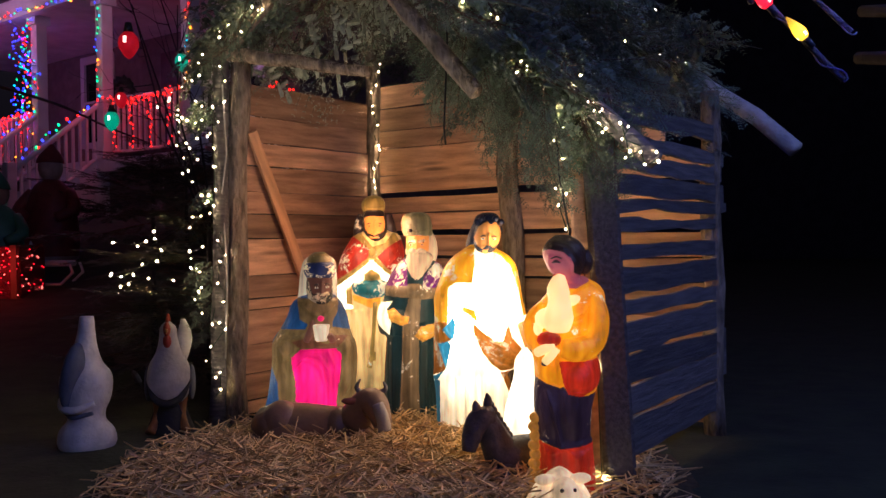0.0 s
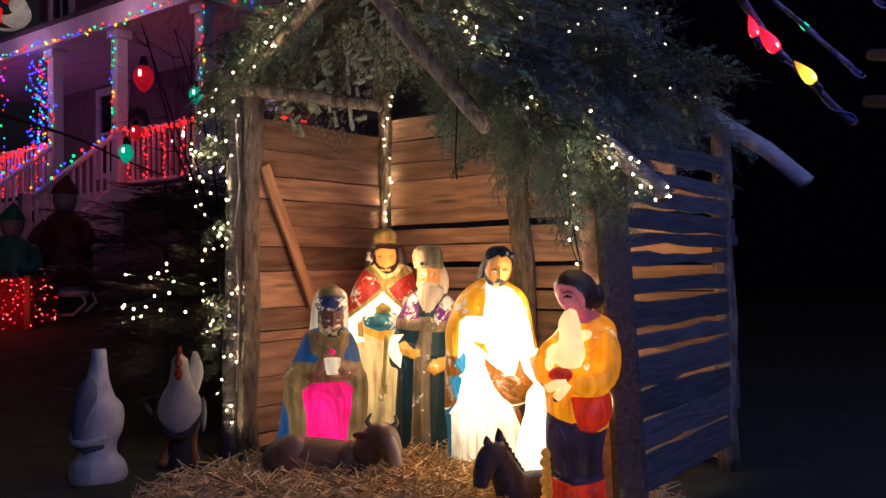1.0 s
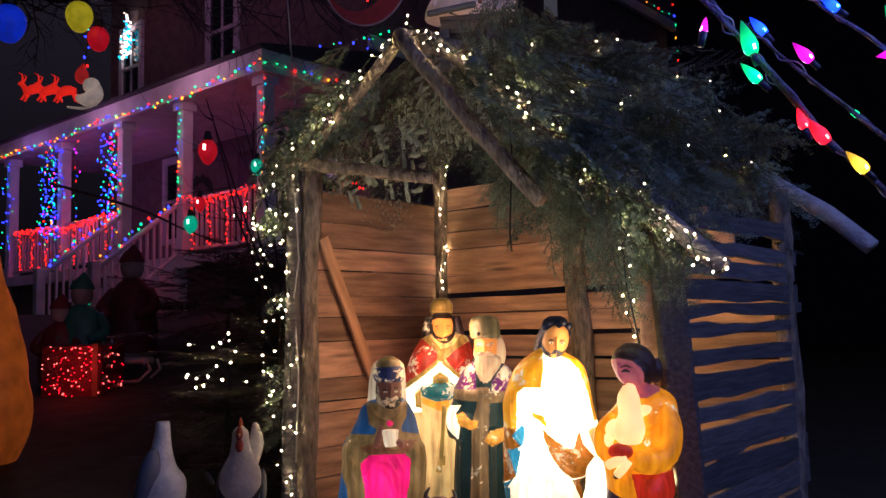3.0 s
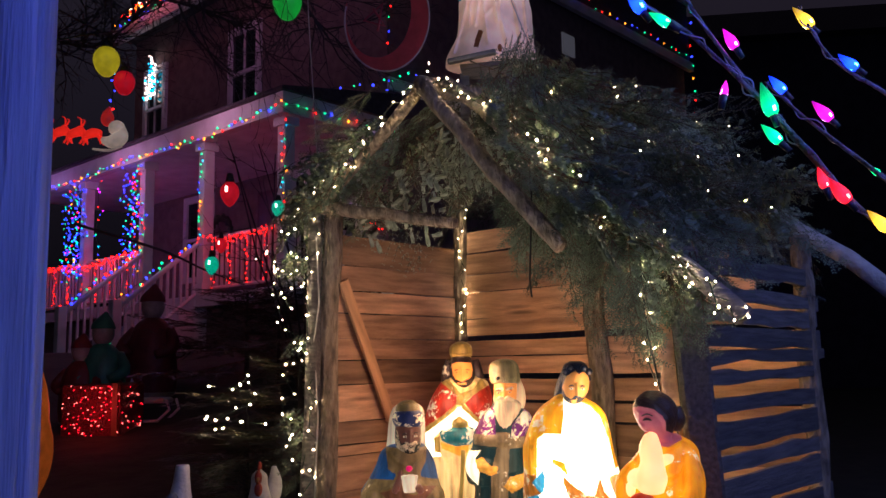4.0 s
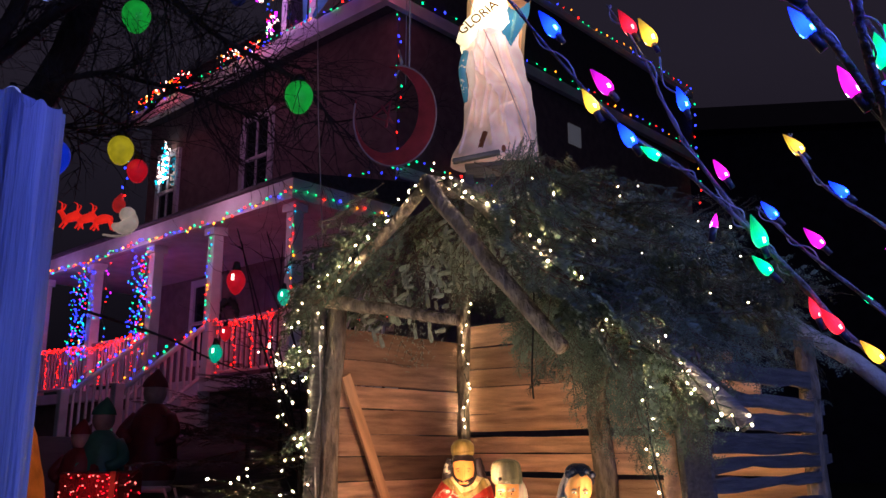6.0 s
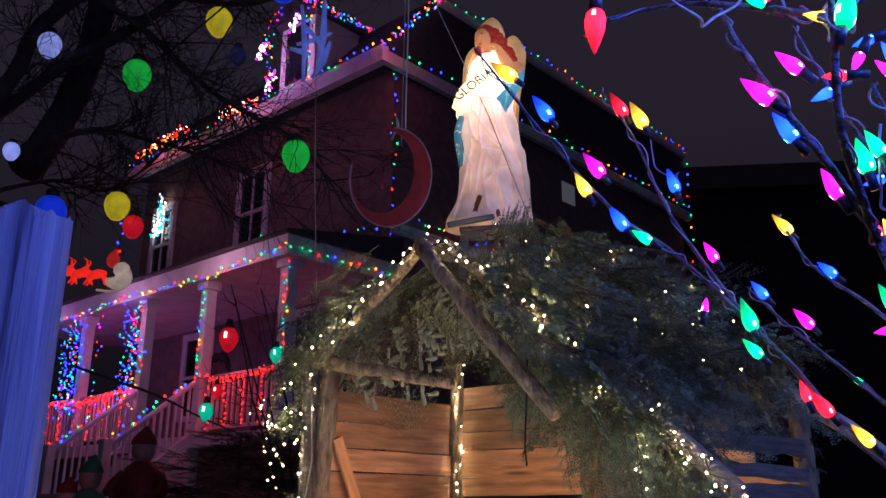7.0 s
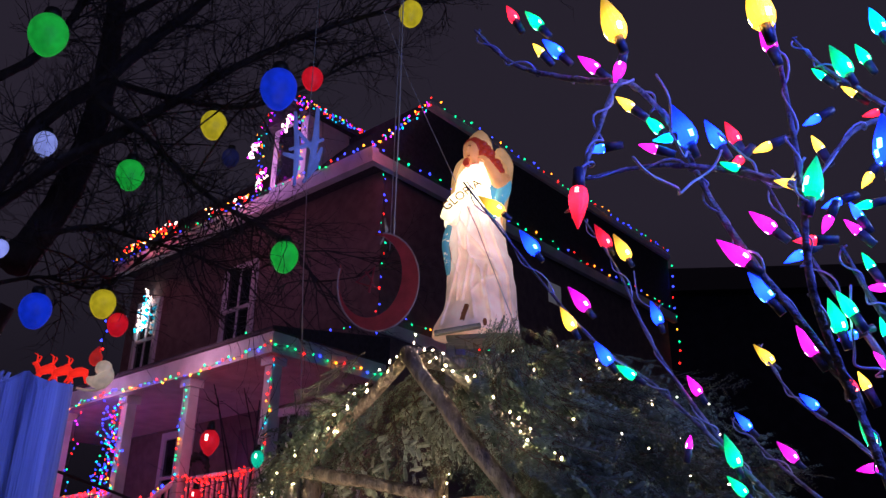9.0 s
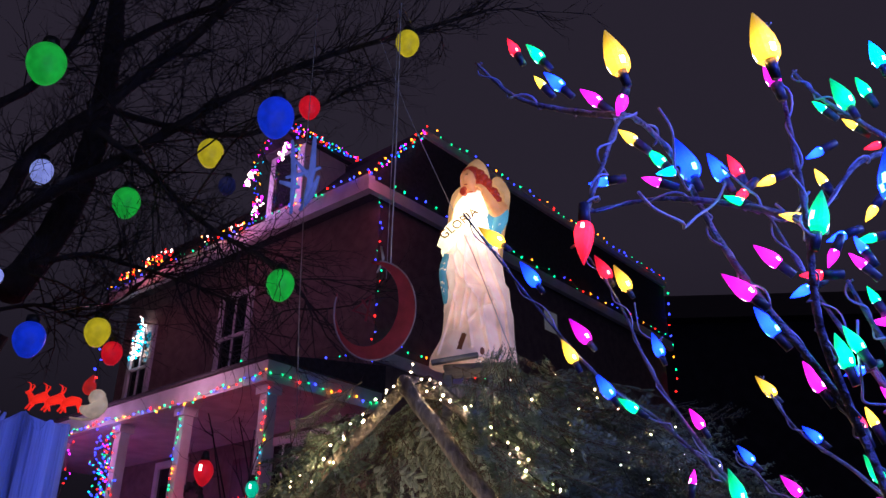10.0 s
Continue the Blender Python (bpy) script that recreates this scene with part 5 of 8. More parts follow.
loft(bm, [(0.358, 0.012, -0.165, 0.022, 0.02), (0.373, 0.012, -0.165, 0.027, 0.026), (0.403, 0.012, -0.165, 0.031, 0.03), (0.42, 0.012, -0.165, 0.034, 0.032), (0.423, 0.012, -0.165, 0.024, 0.022)], 5, 22, 3)
rod(bm, [(-0.045, -0.13, 0.358), (-0.032, -0.155, 0.396), (-0.022, -0.15, 0.441)], [0.016, 0.014, 0.006], 3)
rod(bm, [(0.055, -0.13, 0.358), (0.046, -0.16, 0.377), (0.035, -0.18, 0.373)], [0.016, 0.012, 0.006], 3)
blob(bm, (0.011, -0.12, 0.443), (0.014, 0.01, 0.012), 2, None, 8)
statue("kneeling_king_figure", "lit plastic kneeling king in blue with a pink robe", bm, ms, (-0.53, 3.68, 0.06), facing_path(-0.53, 3.68))

# father in white, orange cape, glowing strongly
B = (0.02, -0.06, 0.47)
ms = glows("father", 15.0, B, 0.1, white=(1.0, 0.82, 0.54, 1.0), orange=(1.0, 0.42, 0.02, 0.2, 0.42), brown=(0.5, 0.17, 0.022, 0.16, 0.4), blue=(0.04, 0.32, 0.5, 0.2, 0.2), skin=(0.75, 0.33, 0.09, 0.2), hair=(0.012, 0.022, 0.05, 0.2, 0.3), eye=(1.0, 0.85, 0.6, 0.5))
bm = bmesh.new()
shell(bm, [(0.0, -0.153, 0.125, 0.12), (0.164, -0.157, 0.132, 0.115), (0.224, -0.163, 0.131, 0.115), (0.253, -0.166, 0.123, 0.115), (0.283, -0.164, 0.16, 0.115), (0.328, -0.164, 0.194, 0.115), (0.387, -0.164, 0.209, 0.115), (0.447, -0.16, 0.202, 0.115), (0.499, -0.16, 0.192, 0.112), (0.551, -0.16, 0.181, 0.11), (0.61, -0.142, 0.172, 0.105), (0.669, -0.116, 0.158, 0.1), (0.707, -0.085, 0.132, 0.085), (0.733, -0.048, 0.09, 0.065), (0.753, -0.018, 0.068, 0.045)], 0,
      [(1, [(-0.036, 0.762), (-0.001, 0.755), (-0.001, 0.684), (-0.01, 0.61), (-0.077, 0.609), (-0.103, 0.588), (-0.106, 0.461), (-0.129, 0.432), (-0.174, 0.439), (-0.174, 0.551), (-0.152, 0.617), (-0.107, 0.692)]), (1, [(0.07, 0.747), (0.108, 0.74), (0.16, 0.684), (0.19, 0.61), (0.212, 0.491), (0.184, 0.476), (0.162, 0.588), (0.132, 0.669), (0.101, 0.708), (0.066, 0.727)]), (1, [(-0.051, 0.521), (-0.003, 0.506), (0.01, 0.458), (-0.025, 0.491), (-0.048, 0.502)]),
       (2, [(-0.174, 0.461), (-0.106, 0.461), (-0.122, 0.424), (-0.092, 0.393), (-0.14, 0.372), (-0.118, 0.32), (-0.114, 0.282), (-0.174, 0.246)]), (2, [(-0.012, 0.463), (0.019, 0.432), (0.071, 0.395), (0.101, 0.389), (0.123, 0.457), (0.138, 0.402), (0.192, 0.339), (0.162, 0.296), (0.138, 0.274), (0.094, 0.274), (0.056, 0.304), (0.019, 0.356), (-0.008, 0.424)]), (2, [(0.092, 0.268), (0.138, 0.271), (0.134, 0.209), (0.146, 0.082), (0.112, 0.097), (0.125, 0.186)]),
       (3, [(-0.127, 0.432), (-0.085, 0.479), (-0.076, 0.452), (-0.083, 0.4), (-0.106, 0.387), (-0.094, 0.372), (-0.113, 0.289), (-0.155, 0.227), (-0.174, 0.242), (-0.116, 0.282), (-0.146, 0.376), (-0.094, 0.393)]), (3, [(-0.174, 0.224), (-0.138, 0.239), (-0.14, 0.0), (-0.174, 0.0)])],
      folds=0.004, count=13, lobes=[(0.071, 0.551, 0.111, 0.156, 0.03), (0.116, 0.357, 0.089, 0.074, 0.04), (-0.129, 0.491, 0.045, 0.149, 0.03), (0.19, 0.387, 0.037, 0.067, 0.02)],
      ridges=[([(-0.003, 0.461), (0.064, 0.387), (0.16, 0.343)], 0.006, 0.01), ([(0.012, 0.417), (0.071, 0.35), (0.146, 0.32)], 0.006, 0.01), ([(0.034, 0.357), (0.094, 0.313), (0.131, 0.291)], 0.006, 0.01), ([(0.123, 0.454), (0.108, 0.395), (0.146, 0.343)], 0.005, 0.01), ([(-0.114, 0.432), (-0.088, 0.395), (-0.138, 0.374), (-0.113, 0.287), (-0.16, 0.246)], 0.005, 0.01), ([(0.068, 0.735), (0.108, 0.71), (0.153, 0.632), (0.179, 0.506)], 0.005, 0.009), ([(-0.133, 0.595), (-0.129, 0.461)], 0.006, 0.009),
              ([(-0.107, 0.239), (-0.111, 0.001)], 0.008, 0.012), ([(-0.077, 0.253), (-0.074, 0.001)], 0.008, 0.014), ([(-0.04, 0.268), (-0.036, 0.001)], 0.008, 0.012), ([(0.012, 0.253), (0.016, 0.001)], 0.009, 0.014), ([(0.056, 0.253), (0.064, 0.001)], 0.008, 0.012), ([(0.094, 0.253), (0.105, 0.001)], 0.008, 0.012)])
rod(bm, [(0.175, -0.1, 0.454), (0.19, -0.12, 0.417), (0.192, -0.12, 0.369)], [0.02, 0.024, 0.01], 4)
for k in range(3):
    rod(bm, [(0.19 + 0.008 * k, -0.13, 0.402), (0.187 + 0.009 * k, -0.138, 0.361)], [0.006, 0.004], 4, 6)
shell(bm, [(0.707, 0.019, 0.053, 0.02), (0.727, 0.001, 0.075, 0.05), (0.766, -0.004, 0.095, 0.062), (0.803, -0.001, 0.1, 0.062), (0.833, 0.01, 0.095, 0.055), (0.848, 0.03, 0.082, 0.035)], 5,
      [(4, [(0.013, 0.82), (0.049, 0.842), (0.061, 0.828), (0.079, 0.839), (0.097, 0.818), (0.101, 0.788), (0.092, 0.759), (0.073, 0.74), (0.06, 0.748), (0.042, 0.748), (0.03, 0.736), (0.01, 0.748), (-0.003, 0.779)]), (4, [(0.027, 0.732), (0.051, 0.736), (0.048, 0.72), (0.031, 0.717)])],
      y=-0.035, n=120, sub=10, ridges=[([(0.053, 0.788), (0.055, 0.753)], 0.006, 0.012), ([(0.027, 0.742), (0.053, 0.748), (0.079, 0.745)], 0.005, 0.006)])
eyes(bm, [(0.032, -0.097, 0.775), (0.073, -0.095, 0.773)], 0.0075, 6, 5)
shell(bm, [(0.733, -0.036, -0.003, 0.03), (0.759, -0.034, 0.012, 0.05), (0.796, -0.024, 0.103, 0.06), (0.833, -0.007, 0.103, 0.066), (0.863, 0.006, 0.094, 0.05), (0.877, 0.03, 0.071, 0.02)], 5, y=0.03, n=90, sub=8, rough=0.0012)
for k in range(6):
    blob(bm, (0.01 + 0.018 * k, -0.06, 0.838 + 0.012 * math.sin(k * 1.9)), (0.014, 0.02, 0.014), 5, None, 8)
statue("father_figure", "brightly lit plastic standing figure in white and orange", bm, ms, (0.12, 3.48, 0.04), facing_path(0.12, 3.48))

# shepherd with a lamb in the arms
B = (-0.04, -0.05, 0.53)
ms = glows("shepherd", 1.5, B, 0.24, orange=(0.78, 0.25, 0.008, 0.85, 0.26), red=(0.32, 0.015, 0.006, 1.2), navy=(0.02, 0.011, 0.024, 1.1, 0.3), skin=(0.34, 0.07, 0.1, 0.6), hair=(0.022, 0.012, 0.014, 0.5), cream=(1.0, 0.66, 0.28, 1.05), boots=(0.4, 0.02, 0.008, 1.6, 0.1), tan=(0.42, 0.17, 0.03, 1.4))
bm = bmesh.new()
shell(bm, [(0.0, -0.093, 0.089, 0.08), (0.076, -0.087, 0.088, 0.075), (0.152, -0.085, 0.082, 0.075), (0.202, -0.088, 0.079, 0.075), (0.223, -0.09, 0.073, 0.072), (0.299, -0.097, 0.079, 0.078), (0.352, -0.097, 0.09, 0.085), (0.387, -0.094, 0.102, 0.09), (0.434, -0.096, 0.102, 0.088), (0.469, -0.101, 0.095, 0.085), (0.504, -0.108, 0.113, 0.09), (0.539, -0.111, 0.117, 0.092), (0.574, -0.108, 0.122, 0.09), (0.609, -0.087, 0.122, 0.088), (0.65, -0.052, 0.118, 0.078), (0.674, -0.034, 0.102, 0.066), (0.689, -0.015, 0.077, 0.05), (0.702, 0.004, 0.054, 0.035)], 0,
      [(2, [(-0.116, 0.401), (-0.09, 0.4), (-0.016, 0.374), (-0.005, 0.38), (0.007, 0.357), (0.06, 0.345), (0.107, 0.357), (0.089, 0.299), (0.08, 0.2), (-0.016, 0.192), (-0.104, 0.216)]), (1, [(-0.018, 0.452), (0.06, 0.451), (0.118, 0.457), (0.118, 0.387), (0.084, 0.362), (0.048, 0.345), (0.007, 0.356), (-0.006, 0.387)]), (6, [(-0.116, 0.216), (-0.016, 0.192), (0.095, 0.204), (0.107, -0.006), (-0.128, -0.006)]), (3, [(0.001, 0.669), (0.016, 0.706), (0.06, 0.706), (0.074, 0.687), (0.032, 0.667)])],
      folds=0.004, count=8, lobes=[(0.045, 0.398, 0.053, 0.053, 0.025), (-0.049, 0.422, 0.047, 0.053, 0.025), (-0.049, 0.299, 0.035, 0.1, 0.02), (0.03, 0.287, 0.035, 0.1, 0.018), (-0.046, 0.152, 0.035, 0.053, 0.02), (0.042, 0.152, 0.035, 0.053, 0.02)],
      ridges=[([(-0.016, 0.451), (-0.005, 0.381), (0.013, 0.357), (0.083, 0.363)], 0.004, 0.007), ([(-0.093, 0.398), (-0.016, 0.374), (-0.004, 0.38)], 0.004, 0.007), ([(-0.057, 0.363), (-0.034, 0.305), (-0.016, 0.199)], 0.007, 0.011), ([(-0.005, 0.352), (0.001, 0.27)], 0.007, 0.006), ([(-0.087, 0.214), (-0.016, 0.192), (0.074, 0.202)], 0.006, 0.01), ([(-0.069, 0.205), (-0.057, 0.176), (-0.016, 0.182)], 0.005, 0.006), ([(0.001, 0.193), (0.03, 0.164), (0.071, 0.182)], 0.005, 0.006), ([(-0.028, 0.668), (0.025, 0.663), (0.077, 0.68)], 0.005, 0.008), ([(0.025, 0.58), (0.06, 0.598), (0.077, 0.633)], 0.006, 0.009), ([(0.019, 0.557), (0.048, 0.568)], 0.005, 0.006)], rough=0.0003)
rod(bm, [(0.083, -0.06, 0.645), (0.101, -0.075, 0.58), (0.083, -0.09, 0.51), (0.03, -0.12, 0.492), (-0.013, -0.13, 0.498)], [0.025, 0.029, 0.033, 0.036, 0.026], 0, 18)
rod(bm, [(-0.063, -0.05, 0.609), (-0.093, -0.08, 0.574), (-0.097, -0.1, 0.527), (-0.081, -0.11, 0.498)], [0.022, 0.026, 0.024, 0.016], 0, 14)
rod(bm, [(-0.015, -0.075, 0.7), (-0.019, -0.1, 0.668), (-0.015, -0.12, 0.627), (-0.019, -0.13, 0.586), (-0.021, -0.125, 0.551)], [0.018, 0.032, 0.034, 0.045, 0.035], 5, 16)
blob(bm, (0.019, -0.1, 0.633), (0.028, 0.014, 0.016), 5, Matrix.Rotation(radians(-20), 4, "Y"))
blob(bm, (-0.054, -0.12, 0.583), (0.034, 0.03, 0.03), 5)
blob(bm, (-0.078, -0.12, 0.554), (0.014, 0.016, 0.022), 5)
blob(bm, (-0.046, -0.14, 0.524), (0.036, 0.024, 0.024), 1)
rod(bm, [(-0.081, -0.14, 0.485), (-0.06, -0.155, 0.497), (-0.031, -0.15, 0.504)], [0.014, 0.015, 0.014], 5, 10)
rod(bm, [(-0.028, -0.15, 0.501), (-0.043, -0.155, 0.478), (-0.059, -0.15, 0.458)], [0.016, 0.014, 0.012], 5, 10)
blob(bm, (-0.06, -0.15, 0.455), (0.009, 0.009, 0.008), 4, None, 8)
shell(bm, [(0.679, 0.004, 0.055, 0.035), (0.696, -0.021, 0.045, 0.045), (0.718, -0.045, 0.053, 0.058), (0.738, -0.055, 0.061, 0.066), (0.762, -0.064, 0.064, 0.068), (0.785, -0.063, 0.06, 0.066), (0.809, -0.049, 0.042, 0.055), (0.826, -0.025, 0.013, 0.025)], 4,
      [(3, [(-0.075, 0.775), (-0.041, 0.784), (-0.005, 0.776), (0.019, 0.758), (0.028, 0.738), (0.027, 0.715), (0.053, 0.699), (0.06, 0.674), (-0.005, 0.674), (-0.04, 0.697), (-0.063, 0.715)])],
      y=-0.03, n=120, sub=10, ridges=[([(-0.045, 0.762), (-0.049, 0.735), (-0.041, 0.725)], 0.007, 0.012), ([(-0.028, 0.71), (-0.013, 0.704)], 0.004, 0.005), ([(-0.049, 0.786), (-0.005, 0.779), (0.028, 0.744), (0.03, 0.715)], 0.008, 0.008), ([(-0.034, 0.809), (0.019, 0.791), (0.054, 0.744)], 0.006, 0.005)])
rod(bm, [(-0.036, -0.093, 0.744), (-0.025, -0.098, 0.748), (-0.012, -0.096, 0.744)], [0.002, 0.0045, 0.002], 4, 6)
rod(bm, [(-0.039, -0.094, 0.756), (-0.023, -0.1, 0.762), (-0.008, -0.098, 0.756)], [0.001, 0.0025, 0.001], 4, 6)
rod(bm, [(-0.034, -0.088, 0.708), (-0.021, -0.088, 0.706), (-0.011, -0.085, 0.707)], [0.002, 0.0045, 0.002], 1, 6)
rod(bm, [(0.048, -0.0, 0.768), (0.06, -0.005, 0.738), (0.057, 0, 0.709)], [0.03, 0.028, 0.012], 4, 12)
for k in range(10):
    blob(bm, (-0.096 + 0.004 * (k % 2), -0.02, 0.02 + 0.028 * k), (0.02, 0.026, 0.018), 7, None, 12)
statue("shepherd_figure", "lit plastic shepherd in orange tunic carrying a lamb", bm, ms, (0.385, 2.77, 0.0), facing_path(0.385, 2.77))

# lamb by the shepherd's boots
ms = glows("lamb", 1.0, (0, 0, 0.1), 0.15, fleece=(0.95, 0.66, 0.4, 1.0, 0.1), leaf=(0.02, 0.22, 0.08, 1.0), dark=(0.05, 0.03, 0.02, 0.2))
bm = bmesh.new()
loft(bm, [(-0.02, 0, 0, 0.1, 0.08), (0.05, 0, 0, 0.1, 0.08), (0.11, 0, 0, 0.07, 0.06), (0.15, 0, 0, 0.03, 0.03), (0.165, 0, 0, 0.004, 0.004)], 0, folds=0.05, count=7)
blob(bm, (0.0, -0.06, 0.11), (0.04, 0.05, 0.04), 0)
for sx in (-1, 1):
    blob(bm, (0.05 * sx, -0.04, 0.14), (0.032, 0.012, 0.016), 0)
    blob(bm, (0.09 * sx, -0.06, 0.05), (0.03, 0.02, 0.035), 1)
    blob(bm, (0.018 * sx, -0.1, 0.125), (0.006, 0.006, 0.006), 2, None, 6)
statue("lamb_figure", "lit white plastic lamb with green leaves at its sides", bm, ms, (0.345, 2.6, 0.0), 8)
# lit white sheep behind the donkey
ms = glows("sheep", 4.0, (0, 0, 0.2), 0.2, fleece=(1.0, 0.85, 0.62, 1.0))
bm = bmesh.new()
loft(bm, [(0, 0, 0, 0.075, 0.09), (0.1, 0, 0, 0.078, 0.1), (0.22, 0, 0, 0.06, 0.08), (0.3, -0.0, -0.02, 0.04, 0.05), (0.36, 0.0, -0.03, 0.035, 0.045), (0.4, 0, -0.03, 0.006, 0.006)], 0, folds=0.04, count=8)
blob(bm, (0, -0.08, 0.33), (0.028, 0.05, 0.028), 0)
statue("sheep_figure", "glowing white plastic sheep sitting behind the donkey", bm, ms, (0.285, 3.12, 0.04), 0)

# ox lying in the straw
ox_hide = [mat("ox_brown", (0.3, 0.185, 0.11), 0.4, (0.15, 0.09, 0.055), 9, 0.3), mat("ox_muzzle", (0.42, 0.36, 0.3), 0.5), mat("ox_horn", (0.2, 0.17, 0.13), 0.4), mat("ox_ear", (0.25, 0.08, 0.07), 0.5)]
bm = bmesh.new()
rod(bm, [(-0.3, 0.02, 0.05), (-0.27, 0, 0.12), (-0.15, 0, 0.13), (0.02, 0, 0.12), (0.1, -0.01, 0.13), (0.16, -0.03, 0.15)], [0.03, 0.085, 0.09, 0.085, 0.075, 0.05], 0, 18)
rod(bm, [(0.1, -0.03, 0.16), (0.165, -0.07, 0.235), (0.205, -0.1, 0.232), (0.24, -0.13, 0.165)], [0.07, 0.062, 0.055, 0.038], 0, 16)
blob(bm, (-0.21, -0.03, 0.15), (0.085, 0.07, 0.085), 0)
blob(bm, (0.04, -0.03, 0.13), (0.06, 0.075, 0.085), 0)
blob(bm, (-0.17, -0.08, 0.09), (0.09, 0.04, 0.06), 0)
rod(bm, [(0.222, -0.14, 0.245), (0.245, -0.16, 0.195), (0.255, -0.168, 0.145)], [0.024, 0.026, 0.027], 1, 12)
rod(bm, [(0.145, -0.07, 0.275), (0.122, -0.08, 0.3), (0.14, -0.085, 0.335)], [0.012, 0.01, 0.004], 2, 8)
rod(bm, [(0.21, -0.07, 0.275), (0.24, -0.07, 0.295), (0.232, -0.075, 0.325)], [0.012, 0.01, 0.004], 2, 8)
blob(bm, (0.105, -0.105, 0.25), (0.04, 0.012, 0.015), 3)
for p in ([(-0.22, -0.07, 0.07), (-0.12, -0.12, 0.04), (-0.02, -0.12, 0.02)], [(0.06, -0.06, 0.06), (0.1, -0.12, 0.03), (0.02, -0.14, 0.02)]):
    rod(bm, p, [0.05, 0.035, 0.02], 0, 10)
statue("ox_figure", "unlit brown plastic ox lying in the straw", bm, ox_hide, (-0.42, 3.33, 0.01), -6, "statue", "nativity animals", 0.9)
# donkey
dk = [mat("donkey_grey", (0.1, 0.105, 0.135), 0.55, (0.045, 0.05, 0.065), 25, 0.5), mat("donkey_inner_ear", (0.2, 0.2, 0.22), 0.5)]
bm = bmesh.new()
rod(bm, [(0.3, 0.1, 0.05), (0.28, 0.08, 0.11), (0.16, 0.04, 0.12), (0.04, 0, 0.13), (-0.02, -0.01, 0.14)], [0.03, 0.08, 0.085, 0.075, 0.05], 0, 18)
rod(bm, [(0.03, 0, 0.12), (-0.01, -0.02, 0.21), (-0.045, -0.03, 0.28), (-0.06, -0.03, 0.3)], [0.07, 0.058, 0.045, 0.03], 0, 14)
rod(bm, [(-0.02, -0.03, 0.29), (-0.07, -0.05, 0.28), (-0.1, -0.07, 0.22), (-0.11, -0.075, 0.175)], [0.04, 0.045, 0.036, 0.026], 0, 14)
rod(bm, [(-0.035, -0.015, 0.31), (-0.03, -0.015, 0.345), (-0.035, -0.02, 0.375)], [0.016, 0.017, 0.004], 0, 8)
rod(bm, [(-0.075, -0.05, 0.31), (-0.08, -0.055, 0.335), (-0.085, -0.06, 0.355)], [0.014, 0.016, 0.004], 1, 8)
for k in range(7):
    blob(bm, (-0.02 + 0.012 * k, 0.005 + 0.004 * k, 0.325 - 0.02 * k), (0.018, 0.012, 0.016), 0, None, 8)
rod(bm, [(0.03, -0.05, 0.08), (0.05, -0.12, 0.05), (-0.02, -0.14, 0.03)], [0.05, 0.034, 0.024], 0, 10)
rod(bm, [(0.2, -0.02, 0.06), (0.14, -0.1, 0.05), (0.06, -0.12, 0.03)], [0.05, 0.036, 0.024], 0, 10)
statue("donkey_figure", "unlit dark grey plastic donkey lying beside the figures", bm, dk, (0.175, 2.91, 0.0), 6, "statue", "nativity animals", 0.86)

